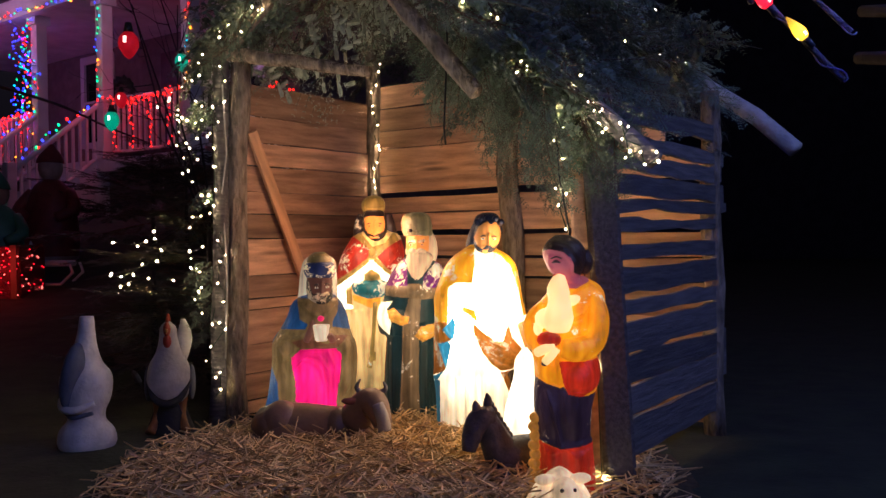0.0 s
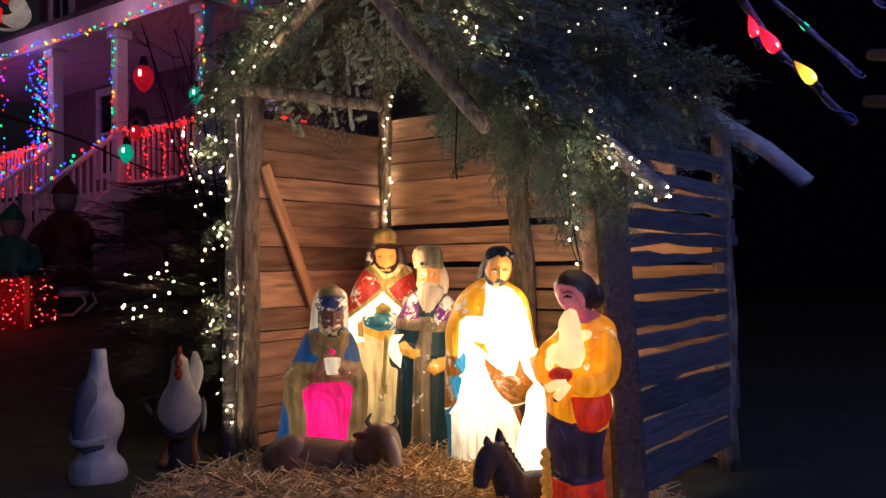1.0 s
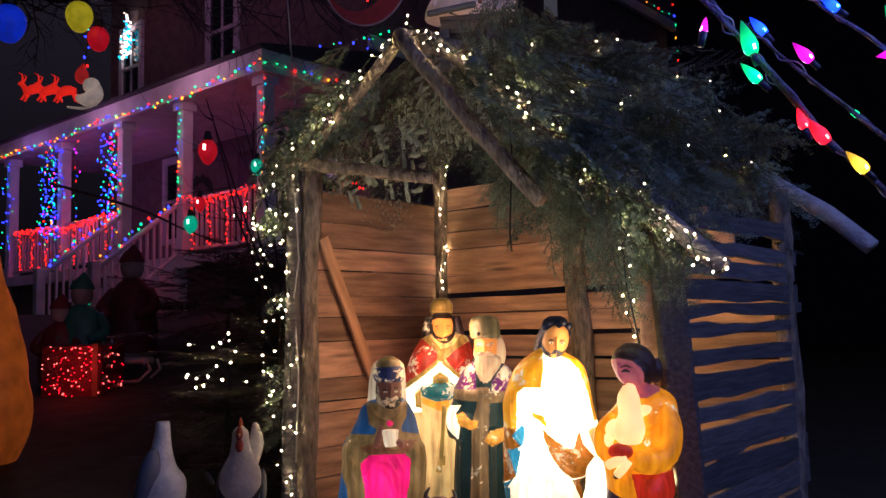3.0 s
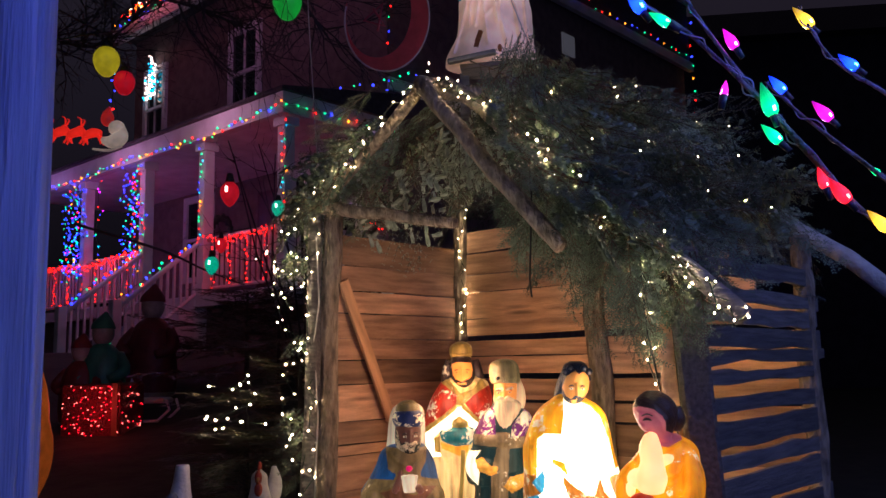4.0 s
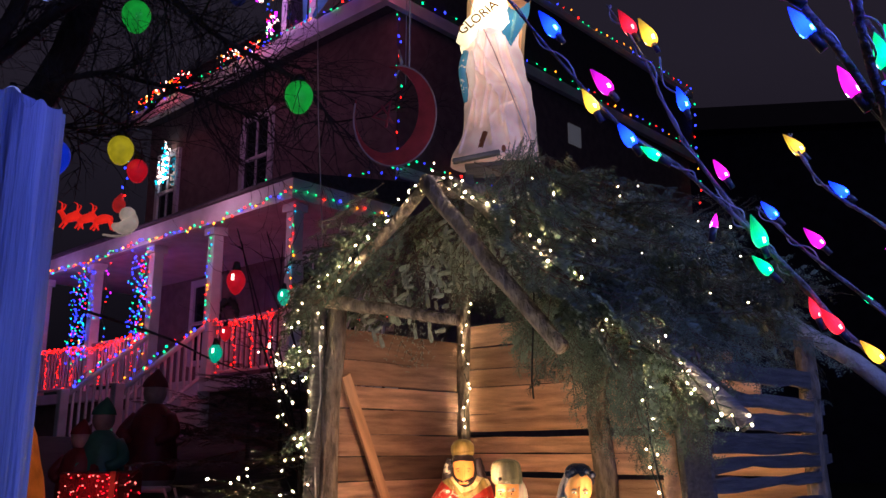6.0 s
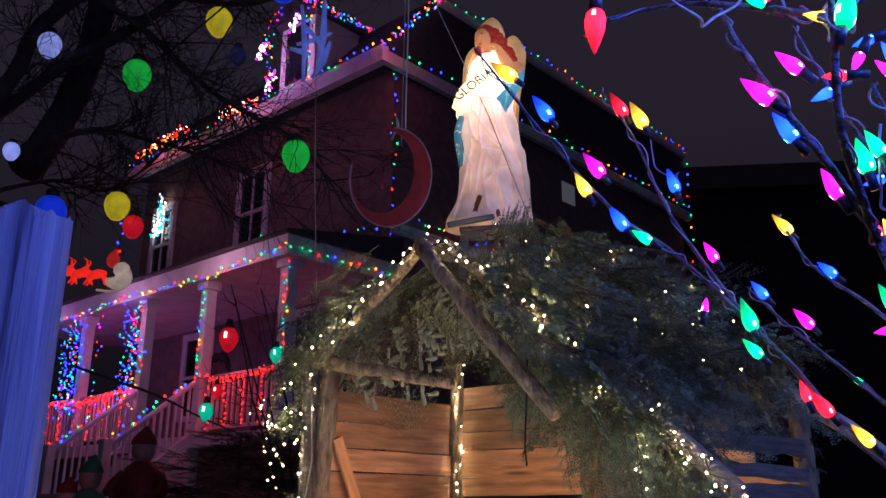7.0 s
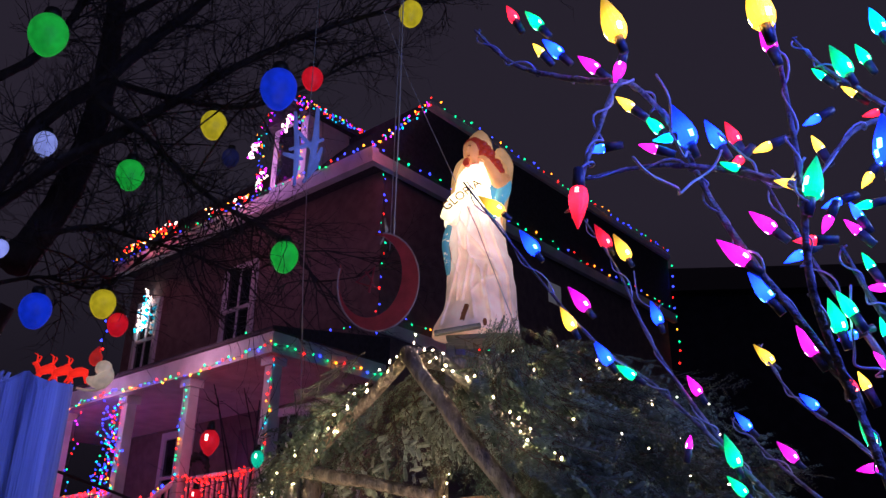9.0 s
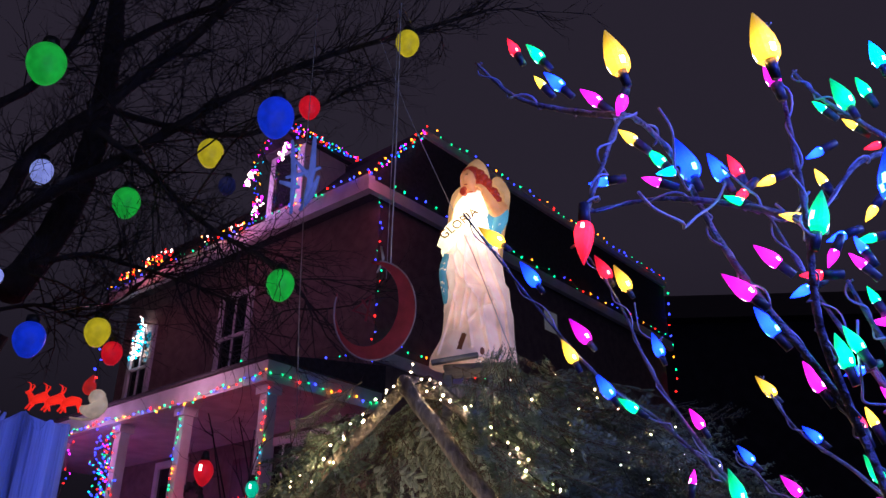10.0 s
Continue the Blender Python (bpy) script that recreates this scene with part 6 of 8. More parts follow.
# geese on the lawn
def goose(place, turn, rooster):
    body = mat("rooster_white" if rooster else "goose_white", (0.62, 0.6, 0.58), 0.6, (0.36, 0.35, 0.34), 14, 0.5)
    # wing grey with shade put into it, also used below the tail
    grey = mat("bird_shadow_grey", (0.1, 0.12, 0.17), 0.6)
    red = mat("comb_red", (0.42, 0.05, 0.025), 0.5)
    orange = mat("bird_leg", (0.4, 0.16, 0.05), 0.5)
    bm = bmesh.new()
    if rooster:
        loft(bm, [(0, 0, 0.02, 0.11, 0.08), (0.06, 0, 0.02, 0.085, 0.07), (0.13, 0, 0.02, 0.06, 0.06), (0.17, 0, 0.02, 0.05, 0.05)], 4, 20, 3)
        rod(bm, [(-0.085, -0.03, 0.24), (-0.055, -0.075, 0.175), (0.0, -0.09, 0.15), (0.055, -0.075, 0.175), (0.085, -0.03, 0.24)], [0.01, 0.014, 0.018, 0.014, 0.01], 4, 8)
        blob(bm, (0.0, -0.075, 0.45), (0.008, 0.02, 0.01), 3, None, 8)
        for sx in (-1, 1):
            rod(bm, [(0.045 * sx, 0, 0.16), (0.05 * sx, -0.01, 0.09), (0.07 * sx, -0.06, 0.03)], [0.03, 0.016, 0.02], 3, 8)
        loft(bm, [(0.12, 0, 0.01, 0.02, 0.02), (0.16, 0, 0, 0.07, 0.075), (0.23, 0, -0.01, 0.092, 0.09), (0.3, 0, -0.01, 0.08, 0.075), (0.36, 0, -0.01, 0.05, 0.05), (0.42, 0, -0.015, 0.036, 0.038), (0.46, 0, -0.02, 0.032, 0.036), (0.485, 0, -0.02, 0.008, 0.008)], 0, 26, 4)
        rod(bm, [(0.02, 0.05, 0.3), (0.05, 0.1, 0.4), (0.045, 0.12, 0.48)], [0.04, 0.035, 0.01], 0, 10)
        for k in range(5):
            blob(bm, (0, -0.045 + 0.016 * k, 0.49 + 0.012 * math.sin(k * 0.9)), (0.007, 0.013, 0.018), 2, None, 8)
        blob(bm, (0, -0.058, 0.455), (0.016, 0.018, 0.03), 2, None, 10)
        blob(bm, (0, -0.052, 0.405), (0.018, 0.014, 0.03), 2, None, 10)
        # darker wing sides in the shadow grey
        for sx in (-1, 1):
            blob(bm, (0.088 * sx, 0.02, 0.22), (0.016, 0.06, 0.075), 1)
    else:
        loft(bm, [(0, 0, 0, 0.105, 0.1), (0.03, 0, 0, 0.118, 0.105), (0.075, 0, 0, 0.108, 0.095), (0.11, 0, 0, 0.076, 0.07), (0.15, 0, 0, 0.074, 0.07), (0.19, 0, 0, 0.09, 0.09), (0.25, 0, 0, 0.1, 0.1), (0.3, 0, 0, 0.096, 0.09), (0.34, 0, 0, 0.062, 0.065), (0.4, 0, 0, 0.044, 0.046), (0.46, -0.005, 0.0, 0.034, 0.034), (0.51, -0.008, 0, 0.027, 0.03), (0.525, -0.008, 0, 0.024, 0.026)], 0, 30, 4)
        # folded wing in shadow grey, and the tail line with painted shade below it
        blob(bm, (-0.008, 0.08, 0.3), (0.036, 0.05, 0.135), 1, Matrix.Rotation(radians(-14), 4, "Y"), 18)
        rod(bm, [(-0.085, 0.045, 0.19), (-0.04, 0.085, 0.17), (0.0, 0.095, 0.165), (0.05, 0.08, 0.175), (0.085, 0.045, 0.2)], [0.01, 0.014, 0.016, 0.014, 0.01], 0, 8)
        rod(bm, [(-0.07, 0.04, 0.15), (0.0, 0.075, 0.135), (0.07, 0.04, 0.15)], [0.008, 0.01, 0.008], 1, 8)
    bmesh.ops.recalc_face_normals(bm, faces=bm.faces)
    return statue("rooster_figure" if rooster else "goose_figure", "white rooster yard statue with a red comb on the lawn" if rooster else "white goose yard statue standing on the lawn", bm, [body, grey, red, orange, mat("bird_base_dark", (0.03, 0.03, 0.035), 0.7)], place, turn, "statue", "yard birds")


goose((-1.435, 3.52, 0.0), 160, False)
goose((-1.17, 3.72, 0.0), 12, True)

# angel on the ridge
B = (-0.0, -0.07, 0.74)
ms = glows("angel", 2.2, B, 0.2, gown=(0.95, 0.62, 0.5, 0.85), white=(1.0, 0.85, 0.52, 1.5), hair=(0.34, 0.03, 0.016, 0.35, 0.36), skin=(0.75, 0.3, 0.12, 0.3), blue=(0.06, 0.22, 0.3, 0.6, 0.2), wing=(0.55, 0.3, 0.13, 0.5), mark=(0.25, 0.07, 0.02, 0.2))
bm = bmesh.new()
shell(bm, [(-0.0, -0.206, 0.18, 0.13), (0.044, -0.198, 0.176, 0.125), (0.128, -0.156, 0.169, 0.115), (0.222, -0.145, 0.166, 0.11), (0.278, -0.144, 0.156, 0.105), (0.353, -0.126, 0.15, 0.1), (0.391, -0.126, 0.133, 0.097), (0.503, -0.146, 0.118, 0.092), (0.559, -0.159, 0.101, 0.09), (0.634, -0.131, 0.107, 0.09), (0.709, -0.109, 0.125, 0.088), (0.765, -0.103, 0.132, 0.082), (0.803, -0.089, 0.116, 0.07), (0.831, -0.065, 0.083, 0.055), (0.855, -0.043, 0.043, 0.035)], 0,
      [(1, [(-0.125, 0.709), (-0.077, 0.798), (-0.021, 0.817), (0.047, 0.805), (0.058, 0.737), (0.052, 0.672), (0.061, 0.634), (0.039, 0.595), (-0.073, 0.586), (-0.15, 0.508), (-0.185, 0.541), (-0.133, 0.662)]), (4, [(0.051, 0.691), (0.092, 0.784), (0.168, 0.784), (0.142, 0.7), (0.101, 0.625), (0.097, 0.597), (0.066, 0.518), (0.023, 0.586), (0.061, 0.634)]), (6, [(-0.083, 0.042), (-0.062, 0.121), (-0.039, 0.11), (-0.063, 0.037)])],
      lobes=[(-0.073, 0.597, 0.103, 0.066, 0.04), (-0.013, 0.737, 0.077, 0.094, 0.03)],
      ridges=[([(-0.073, 0.578), (-0.099, 0.484), (-0.09, 0.353), (-0.116, 0.222), (-0.168, 0.035)], 0.007, 0.02), ([(-0.039, 0.569), (-0.056, 0.447), (-0.047, 0.316), (-0.073, 0.147)], 0.007, 0.018), ([(-0.004, 0.559), (0.021, 0.447), (0.056, 0.334), (0.099, 0.203), (0.116, 0.035)], 0.008, 0.02), ([(0.039, 0.559), (0.056, 0.484), (0.09, 0.381), (0.133, 0.26), (0.146, 0.035)], 0.007, 0.02), ([(-0.09, 0.541), (-0.039, 0.447), (0.039, 0.344), (0.073, 0.26)], 0.007, 0.02), ([(-0.107, 0.503), (-0.073, 0.381), (0.004, 0.278), (0.021, 0.147)], 0.007, 0.02), ([(-0.112, 0.428), (-0.039, 0.344), (0.065, 0.325)], 0.006, 0.016), ([(-0.021, 0.316), (-0.039, 0.213), (-0.021, 0.053)], 0.007, 0.018), ([(0.039, 0.297), (0.03, 0.185), (0.056, 0.044)], 0.007, 0.018), ([(-0.116, 0.334), (-0.09, 0.26), (-0.099, 0.147)], 0.005, 0.016), ([(0.082, 0.26), (0.013, 0.222), (-0.039, 0.166)], 0.005, 0.014)], rough=0.0006)
shell(bm, [(0.363, 0.097, 0.12, 0.012), (0.503, 0.075, 0.123, 0.02), (0.634, 0.077, 0.133, 0.024), (0.709, 0.082, 0.146, 0.026), (0.784, 0.082, 0.159, 0.026), (0.869, 0.07, 0.166, 0.026), (0.925, 0.069, 0.146, 0.022), (0.958, 0.089, 0.123, 0.012)], 5, y=0.03, n=80, sub=8, ridges=[([(0.099, 0.897), (0.138, 0.84), (0.125, 0.691), (0.107, 0.503)], 0.005, 0.014)])
shell(bm, [(0.616, -0.135, -0.107, 0.012), (0.737, -0.13, -0.073, 0.022), (0.803, -0.126, -0.056, 0.024), (0.869, -0.109, -0.046, 0.022), (0.904, -0.082, -0.046, 0.012)], 5, y=0.03, n=60, sub=8, ridges=[([(-0.073, 0.869), (-0.103, 0.803), (-0.116, 0.691)], 0.005, 0.014)])
shell(bm, [(0.84, -0.059, 0.07, 0.03), (0.925, -0.073, 0.071, 0.035), (0.981, -0.063, 0.066, 0.035), (1.028, -0.035, 0.047, 0.03), (1.054, -0.006, 0.023, 0.015)], 5, y=0.025, n=80, sub=8)
shell(bm, [(0.836, -0.04, 0.009, 0.03), (0.861, -0.058, 0.006, 0.042), (0.897, -0.07, 0.015, 0.052), (0.934, -0.07, 0.023, 0.055), (0.96, -0.059, 0.018, 0.045), (0.975, -0.039, 0.004, 0.03)], 2, [(3, [(-0.082, 0.934), (-0.034, 0.944), (-0.008, 0.92), (0.003, 0.895), (0.008, 0.85), (0.004, 0.822), (-0.042, 0.836), (-0.063, 0.861), (-0.082, 0.887)])], y=-0.03, n=100, sub=9, ridges=[([(-0.051, 0.914), (-0.054, 0.887)], 0.006, 0.01)])
rod(bm, [(-0.046, -0.085, 0.914), (-0.034, -0.087, 0.914)], [0.0025, 0.003], 6, 6)
rod(bm, [(-0.051, -0.07, 0.867), (-0.039, -0.074, 0.866)], [0.002, 0.003], 2, 6)
shell(bm, [(0.914, -0.071, 0.043, 0.035), (0.958, -0.07, 0.039, 0.05), (0.981, -0.04, 0.015, 0.045), (0.988, -0.02, 0.0, 0.02)], 2, y=0.0, n=80, sub=8, rough=0.001)
for k in range(11):
    u = k / 10
    blob(bm, (0.02 + 0.082 * u + 0.014 * math.sin(k * 2.4), -0.055 + 0.02 * u, 0.925 - 0.13 * u + 0.008 * math.cos(k * 1.7)), (0.026, 0.024, 0.022), 2, None, 10)
    blob(bm, (0.035 + 0.075 * u, -0.02, 0.915 - 0.14 * u), (0.026, 0.03, 0.026), 2, None, 10)
rod(bm, [(-0.052, -0.05, 0.855), (-0.058, -0.075, 0.826), (-0.046, -0.085, 0.805)], [0.014, 0.016, 0.01], 2, 10)
rod(bm, [(0.12, -0.02, 0.765), (0.092, -0.09, 0.719), (0.065, -0.115, 0.756), (0.039, -0.115, 0.81)], [0.034, 0.033, 0.026, 0.016], 3, 14)
rod(bm, [(0.043, -0.12, 0.808), (0.021, -0.12, 0.829), (0.0, -0.115, 0.836)], [0.014, 0.011, 0.006], 3, 8)
rod(bm, [(0.125, -0.0, 0.765), (0.116, -0.05, 0.691), (0.09, -0.07, 0.606), (0.066, -0.085, 0.531)], [0.03, 0.034, 0.022, 0.008], 4, 12)
rod(bm, [(-0.132, -0.05, 0.513), (-0.149, -0.05, 0.428), (-0.14, -0.045, 0.344), (-0.135, -0.04, 0.278)], [0.014, 0.017, 0.016, 0.01], 4, 12)
rod(bm, [(-0.149, -0.06, 0.541), (-0.107, -0.1, 0.597), (-0.047, -0.115, 0.634), (0.021, -0.11, 0.672)], [0.03, 0.042, 0.046, 0.04], 1, 16)
blob(bm, (0.025, -0.122, 0.028), (0.011, 0.007, 0.02), 6, None, 8)
# the word on the banner
word = bpy.data.curves.new("word", "FONT")
word.body, word.size, word.extrude = "GLORIA", 0.058, 0.002
holder = new("word", word)
flat = holder.to_mesh()
wm = Matrix.Translation((-0.142, -0.172, 0.53)) @ Matrix.Rotation(radians(40), 4, "Y").inverted() @ Matrix.Rotation(radians(90), 4, "X")
letters = [bm.verts.new(wm @ v.co) for v in flat.vertices]
for p in flat.polygons:
    try:
        bm.faces.new([letters[i] for i in p.vertices]).material_index = 6
    except ValueError:
        pass
holder.to_mesh_clear()
bpy.data.objects.remove(holder)
angel = statue("angel_figure", "lit plastic angel with wings and a lettered banner", bm, ms, (-0.12, 3.6, 2.165), facing_path(-0.12, 3.6))
perch = thing("angel_perch", "rough wooden perch holding the angel over the ridge", "wooden perch")
part("plank", boxed((0, 0, 0), (0.28, 0.16, 0.02), None, 0.004), grey_board, perch, at=Matrix.Translation((-0.12, 3.62, 2.154)) @ Matrix.Rotation(radians(-2), 4, "Y"))
part("plank", boxed((0, 0, 0), (0.2, 0.03, 0.02), None, 0.004), grey_board, perch, at=Matrix.Translation((-0.2, 3.44, 2.15)) @ Matrix.Rotation(radians(-9), 4, "Y"))
for x in (-0.25, -0.05):
    part("stud", boxed((x, 3.66, 1.95), (0.04, 0.06, 0.4)), grey_board, perch)

# ---------- near lit tree ----------
wire_mat = mat("pale_wire", (0.55, 0.55, 0.6), 0.35, (0.3, 0.3, 0.33), 40, 0.2)
near_bark = mat("near_bark", (0.3, 0.27, 0.26), 0.7, (0.12, 0.11, 0.11), 60, 0.8)
c9 = {}
for k, n in (("r", "red"), ("g", "green"), ("b", "blue"), ("y", "yellow"), ("m", "pink"), ("c", "cyan")):
    base = {"r": (0.85, 0.01, 0.03), "g": (0.0, 0.5, 0.15), "b": (0.004, 0.03, 1.0), "y": (1.0, 0.56, 0.04), "m": (0.85, 0.008, 0.62), "c": (0.0, 0.28, 0.95)}[k]
    core = {"r": (1.0, 0.12, 0.12), "g": (0.25, 1.0, 0.7), "b": (0.1, 0.6, 1.0), "y": (1.0, 0.85, 0.35), "m": (1.0, 0.35, 0.9), "c": (0.3, 0.9, 1.0)}[k]
    c9[k] = (glow_mat("lamp_shell_" + n, base, {"b": 16.0, "c": 14.0, "g": 8.0}.get(k, 6.0), (0.002, 0.002, 0.011), 0.0095), bulb_mat("lamp_core_" + n, core, 12))
socket_mat = mat("socket_plastic", (0.06, 0.07, 0.09), 0.4)


def big_bulb(k, size):
    """A faceted cone lamp: tip up z, socket below."""
    bm = bmesh.new()
    prof = [(0.0, 0.26), (0.08, 0.38), (0.22, 0.44), (0.42, 0.41), (0.68, 0.27), (0.88, 0.13), (1.0, 0.03)]
    n = 15
    rows = [[bm.verts.new((math.cos(math.tau * i / n) * r * size * 0.5, math.sin(math.tau * i / n) * r * size * 0.5, z * size)) for i in range(n)] for z, r in prof]
    for j in range(len(rows) - 1):
        for i in range(n):
            f = bm.faces.new((rows[j][i], rows[j][(i + 1) % n], rows[j + 1][(i + 1) % n], rows[j + 1][i]))
            f.material_index = 1 if j in (1, 2) and i in (0, 4, 5, 10) and (i + j) % 2 else 0
    bm.faces.new(rows[-1])
    return bm


lamp_meshes = {}
tree = thing("lit_tree", "bare garden tree wrapped with large coloured faceted lamps", "tree")


def lit_branch(pts, bulbs):
    fine = smooth_rings([list(p) for p in pts], 6)
    n = len(fine)
    part("branch", tube(bmesh.new(), fine, [0.0016 + 0.0028 * i / n for i in range(n)], 7, 0.12), near_bark, tree)
    # twisted cable round the branch
    cab = []
    for i in range(n * 3):
        p = Vector(fine[i // 3]).lerp(Vector(fine[min(i // 3 + 1, n - 1)]), (i % 3) / 3)
        r = 0.005 + 0.0025 * math.sin(i * 0.37)
        cab.append(p + Vector((math.cos(i * 0.55) * r, math.sin(i * 0.55) * r * 0.6, math.sin(i * 0.67) * r * 0.7)))
    part("cable", tube(bmesh.new(), cab, 0.0011, 5), wire_mat, tree, "pale twisted lamp cable")
    for k, ax, ay, az, bx, by, bz in bulbs:
        tip, foot = Vector((ax, ay, az)), Vector((bx, by, bz))
        size = max(0.022, min(0.05, (tip - foot).length * 1.15))
        key = (k, round(size, 3))
        if key not in lamp_meshes:
            lamp_meshes[key] = mesh_of("lamp", big_bulb(k, size), list(c9[k]))
        turn = (tip - foot).to_track_quat("Z", "Y").to_matrix().to_4x4()
        lm = piece("lamp", lamp_meshes[key], Matrix.Translation(foot) @ turn, tree)
        part("socket", tube(bmesh.new(), [(0, 0, -0.016), (0, 0, 0.003)], [0.0042, 0.0052], 8), socket_mat, lm)


lit_branch([(0.01, 1.24, 1.68), (0.109, 1.22, 1.526), (0.201, 1.2, 1.395), (0.277, 1.22, 1.341), (0.352, 1.25, 1.275), (0.444, 1.3, 1.19), (0.5, 1.32, 1.124), (0.601, 1.34, 1.031)],
           [('y', 0.022, 1.24, 1.664, 0.072, 1.24, 1.622), ('b', 0.101, 1.22, 1.578, 0.123, 1.22, 1.544), ('m', 0.171, 1.23, 1.488, 0.194, 1.23, 1.456), ('y', 0.156, 1.2, 1.446, 0.171, 1.2, 1.416), ('b', 0.201, 1.2, 1.395, 0.219, 1.2, 1.365), ('g', 0.23, 1.2, 1.361, 0.252, 1.2, 1.345), ('m', 0.316, 1.2, 1.258, 0.313, 1.2, 1.245), ('g', 0.374, 1.25, 1.271, 0.385, 1.25, 1.232), ('g', 0.372, 1.25, 1.217, 0.392, 1.25, 1.195), ('r', 0.452, 1.3, 1.167, 0.46, 1.3, 1.141), ('r', 0.465, 1.3, 1.152, 0.487, 1.3, 1.122), ('y', 0.52, 1.32, 1.109, 0.542, 1.32, 1.084)])
lit_branch([(0.208, 1.4, 1.683), (0.256, 1.36, 1.569), (0.295, 1.32, 1.43), (0.356, 1.3, 1.31), (0.417, 1.3, 1.221), (0.503, 1.33, 1.124)],
           [('r', 0.227, 1.38, 1.657, 0.246, 1.38, 1.619), ('y', 0.255, 1.36, 1.63, 0.274, 1.36, 1.589), ('b', 0.303, 1.34, 1.501, 0.313, 1.34, 1.468), ('m', 0.341, 1.3, 1.37, 0.355, 1.3, 1.344)])
lit_branch([(0.501, 1.5, 1.48), (0.539, 1.48, 1.385), (0.615, 1.45, 1.303), (0.672, 1.4, 1.209)],
           [('y', 0.496, 1.5, 1.475, 0.52, 1.5, 1.445), ('b', 0.55, 1.47, 1.382, 0.573, 1.47, 1.361), ('g', 0.574, 1.3, 1.299, 0.59, 1.3, 1.266), ('m', 0.56, 1.3, 1.235, 0.587, 1.3, 1.239)])
lit_branch([(0.428, 1.45, 1.342), (0.475, 1.42, 1.273), (0.549, 1.4, 1.193), (0.63, 1.38, 1.105)],
           [('b', 0.438, 1.45, 1.347, 0.457, 1.45, 1.323), ('m', 0.49, 1.42, 1.294, 0.512, 1.42, 1.268), ('g', 0.553, 1.4, 1.189, 0.567, 1.4, 1.177)])
lit_branch([(0.146, 0.62, 1.317), (0.155, 0.63, 1.356), (0.172, 0.66, 1.414), (0.203, 0.72, 1.504), (0.242, 0.78, 1.516), (0.271, 0.81, 1.487), (0.29, 0.8, 1.417), (0.319, 0.78, 1.336), (0.361, 0.8, 1.282), (0.404, 0.84, 1.229), (0.428, 0.86, 1.155), (0.451, 0.88, 1.084)],
           [('r', 0.149, 0.615, 1.31, 0.151, 0.615, 1.34), ('b', 0.264, 0.8, 1.521, 0.277, 0.8, 1.48), ('b', 0.3, 0.82, 1.515, 0.312, 0.82, 1.487), ('r', 0.325, 0.84, 1.525, 0.334, 0.84, 1.501), ('m', 0.288, 0.775, 1.36, 0.31, 0.775, 1.339), ('b', 0.315, 0.79, 1.332, 0.33, 0.79, 1.308), ('m', 0.359, 0.82, 1.289, 0.371, 0.82, 1.264), ('g', 0.384, 0.8, 1.308, 0.39, 0.8, 1.279), ('g', 0.393, 0.8, 1.316, 0.404, 0.8, 1.294), ('m', 0.333, 0.82, 1.409, 0.352, 0.82, 1.39), ('r', 0.409, 0.86, 1.256, 0.414, 0.86, 1.236), ('m', 0.203, 0.76, 1.531, 0.21, 0.76, 1.554), ('y', 0.209, 0.8, 1.538, 0.225, 0.8, 1.523), ('g', 0.239, 0.82, 1.525, 0.254, 0.82, 1.507)])
lit_branch([(0.056, 0.85, 1.674), (0.101, 0.84, 1.616), (0.162, 0.82, 1.579), (0.208, 0.76, 1.531)],
           [('r', 0.095, 0.86, 1.712, 0.105, 0.86, 1.69), ('g', 0.118, 0.85, 1.694, 0.134, 0.85, 1.672), ('b', 0.137, 0.84, 1.645, 0.155, 0.84, 1.624), ('m', 0.173, 0.8, 1.591, 0.191, 0.8, 1.573), ('y', 0.185, 0.68, 1.579, 0.199, 0.68, 1.524), ('y', 0.127, 0.86, 1.653, 0.136, 0.86, 1.64)])
lit_branch([(0.346, 0.72, 1.603), (0.349, 0.72, 1.531), (0.35, 0.72, 1.446), (0.349, 0.72, 1.378), (0.351, 0.74, 1.329), (0.363, 0.77, 1.288), (0.404, 0.84, 1.229)],
           [('y', 0.296, 0.6, 1.51, 0.302, 0.6, 1.468), ('m', 0.325, 0.68, 1.527, 0.331, 0.68, 1.502), ('g', 0.365, 0.72, 1.411, 0.355, 0.72, 1.375), ('r', 0.363, 0.76, 1.353, 0.37, 0.76, 1.353), ('y', 0.353, 0.76, 1.411, 0.361, 0.76, 1.409), ('b', 0.355, 0.78, 1.346, 0.363, 0.78, 1.35), ('m', 0.393, 0.8, 1.385, 0.399, 0.8, 1.396)])
lit_branch([(0.448, 0.95, 1.713), (0.476, 0.95, 1.669), (0.517, 0.94, 1.619), (0.581, 0.94, 1.561)],
           [('g', 0.472, 0.9, 1.657, 0.485, 0.9, 1.621), ('g', 0.509, 0.92, 1.673, 0.518, 0.92, 1.649), ('g', 0.471, 0.95, 1.658, 0.479, 0.95, 1.649), ('y', 0.502, 0.95, 1.631, 0.511, 0.95, 1.623), ('c', 0.525, 0.9, 1.709, 0.532, 0.9, 1.677), ('r', 0.526, 0.95, 1.598, 0.533, 0.95, 1.6)])
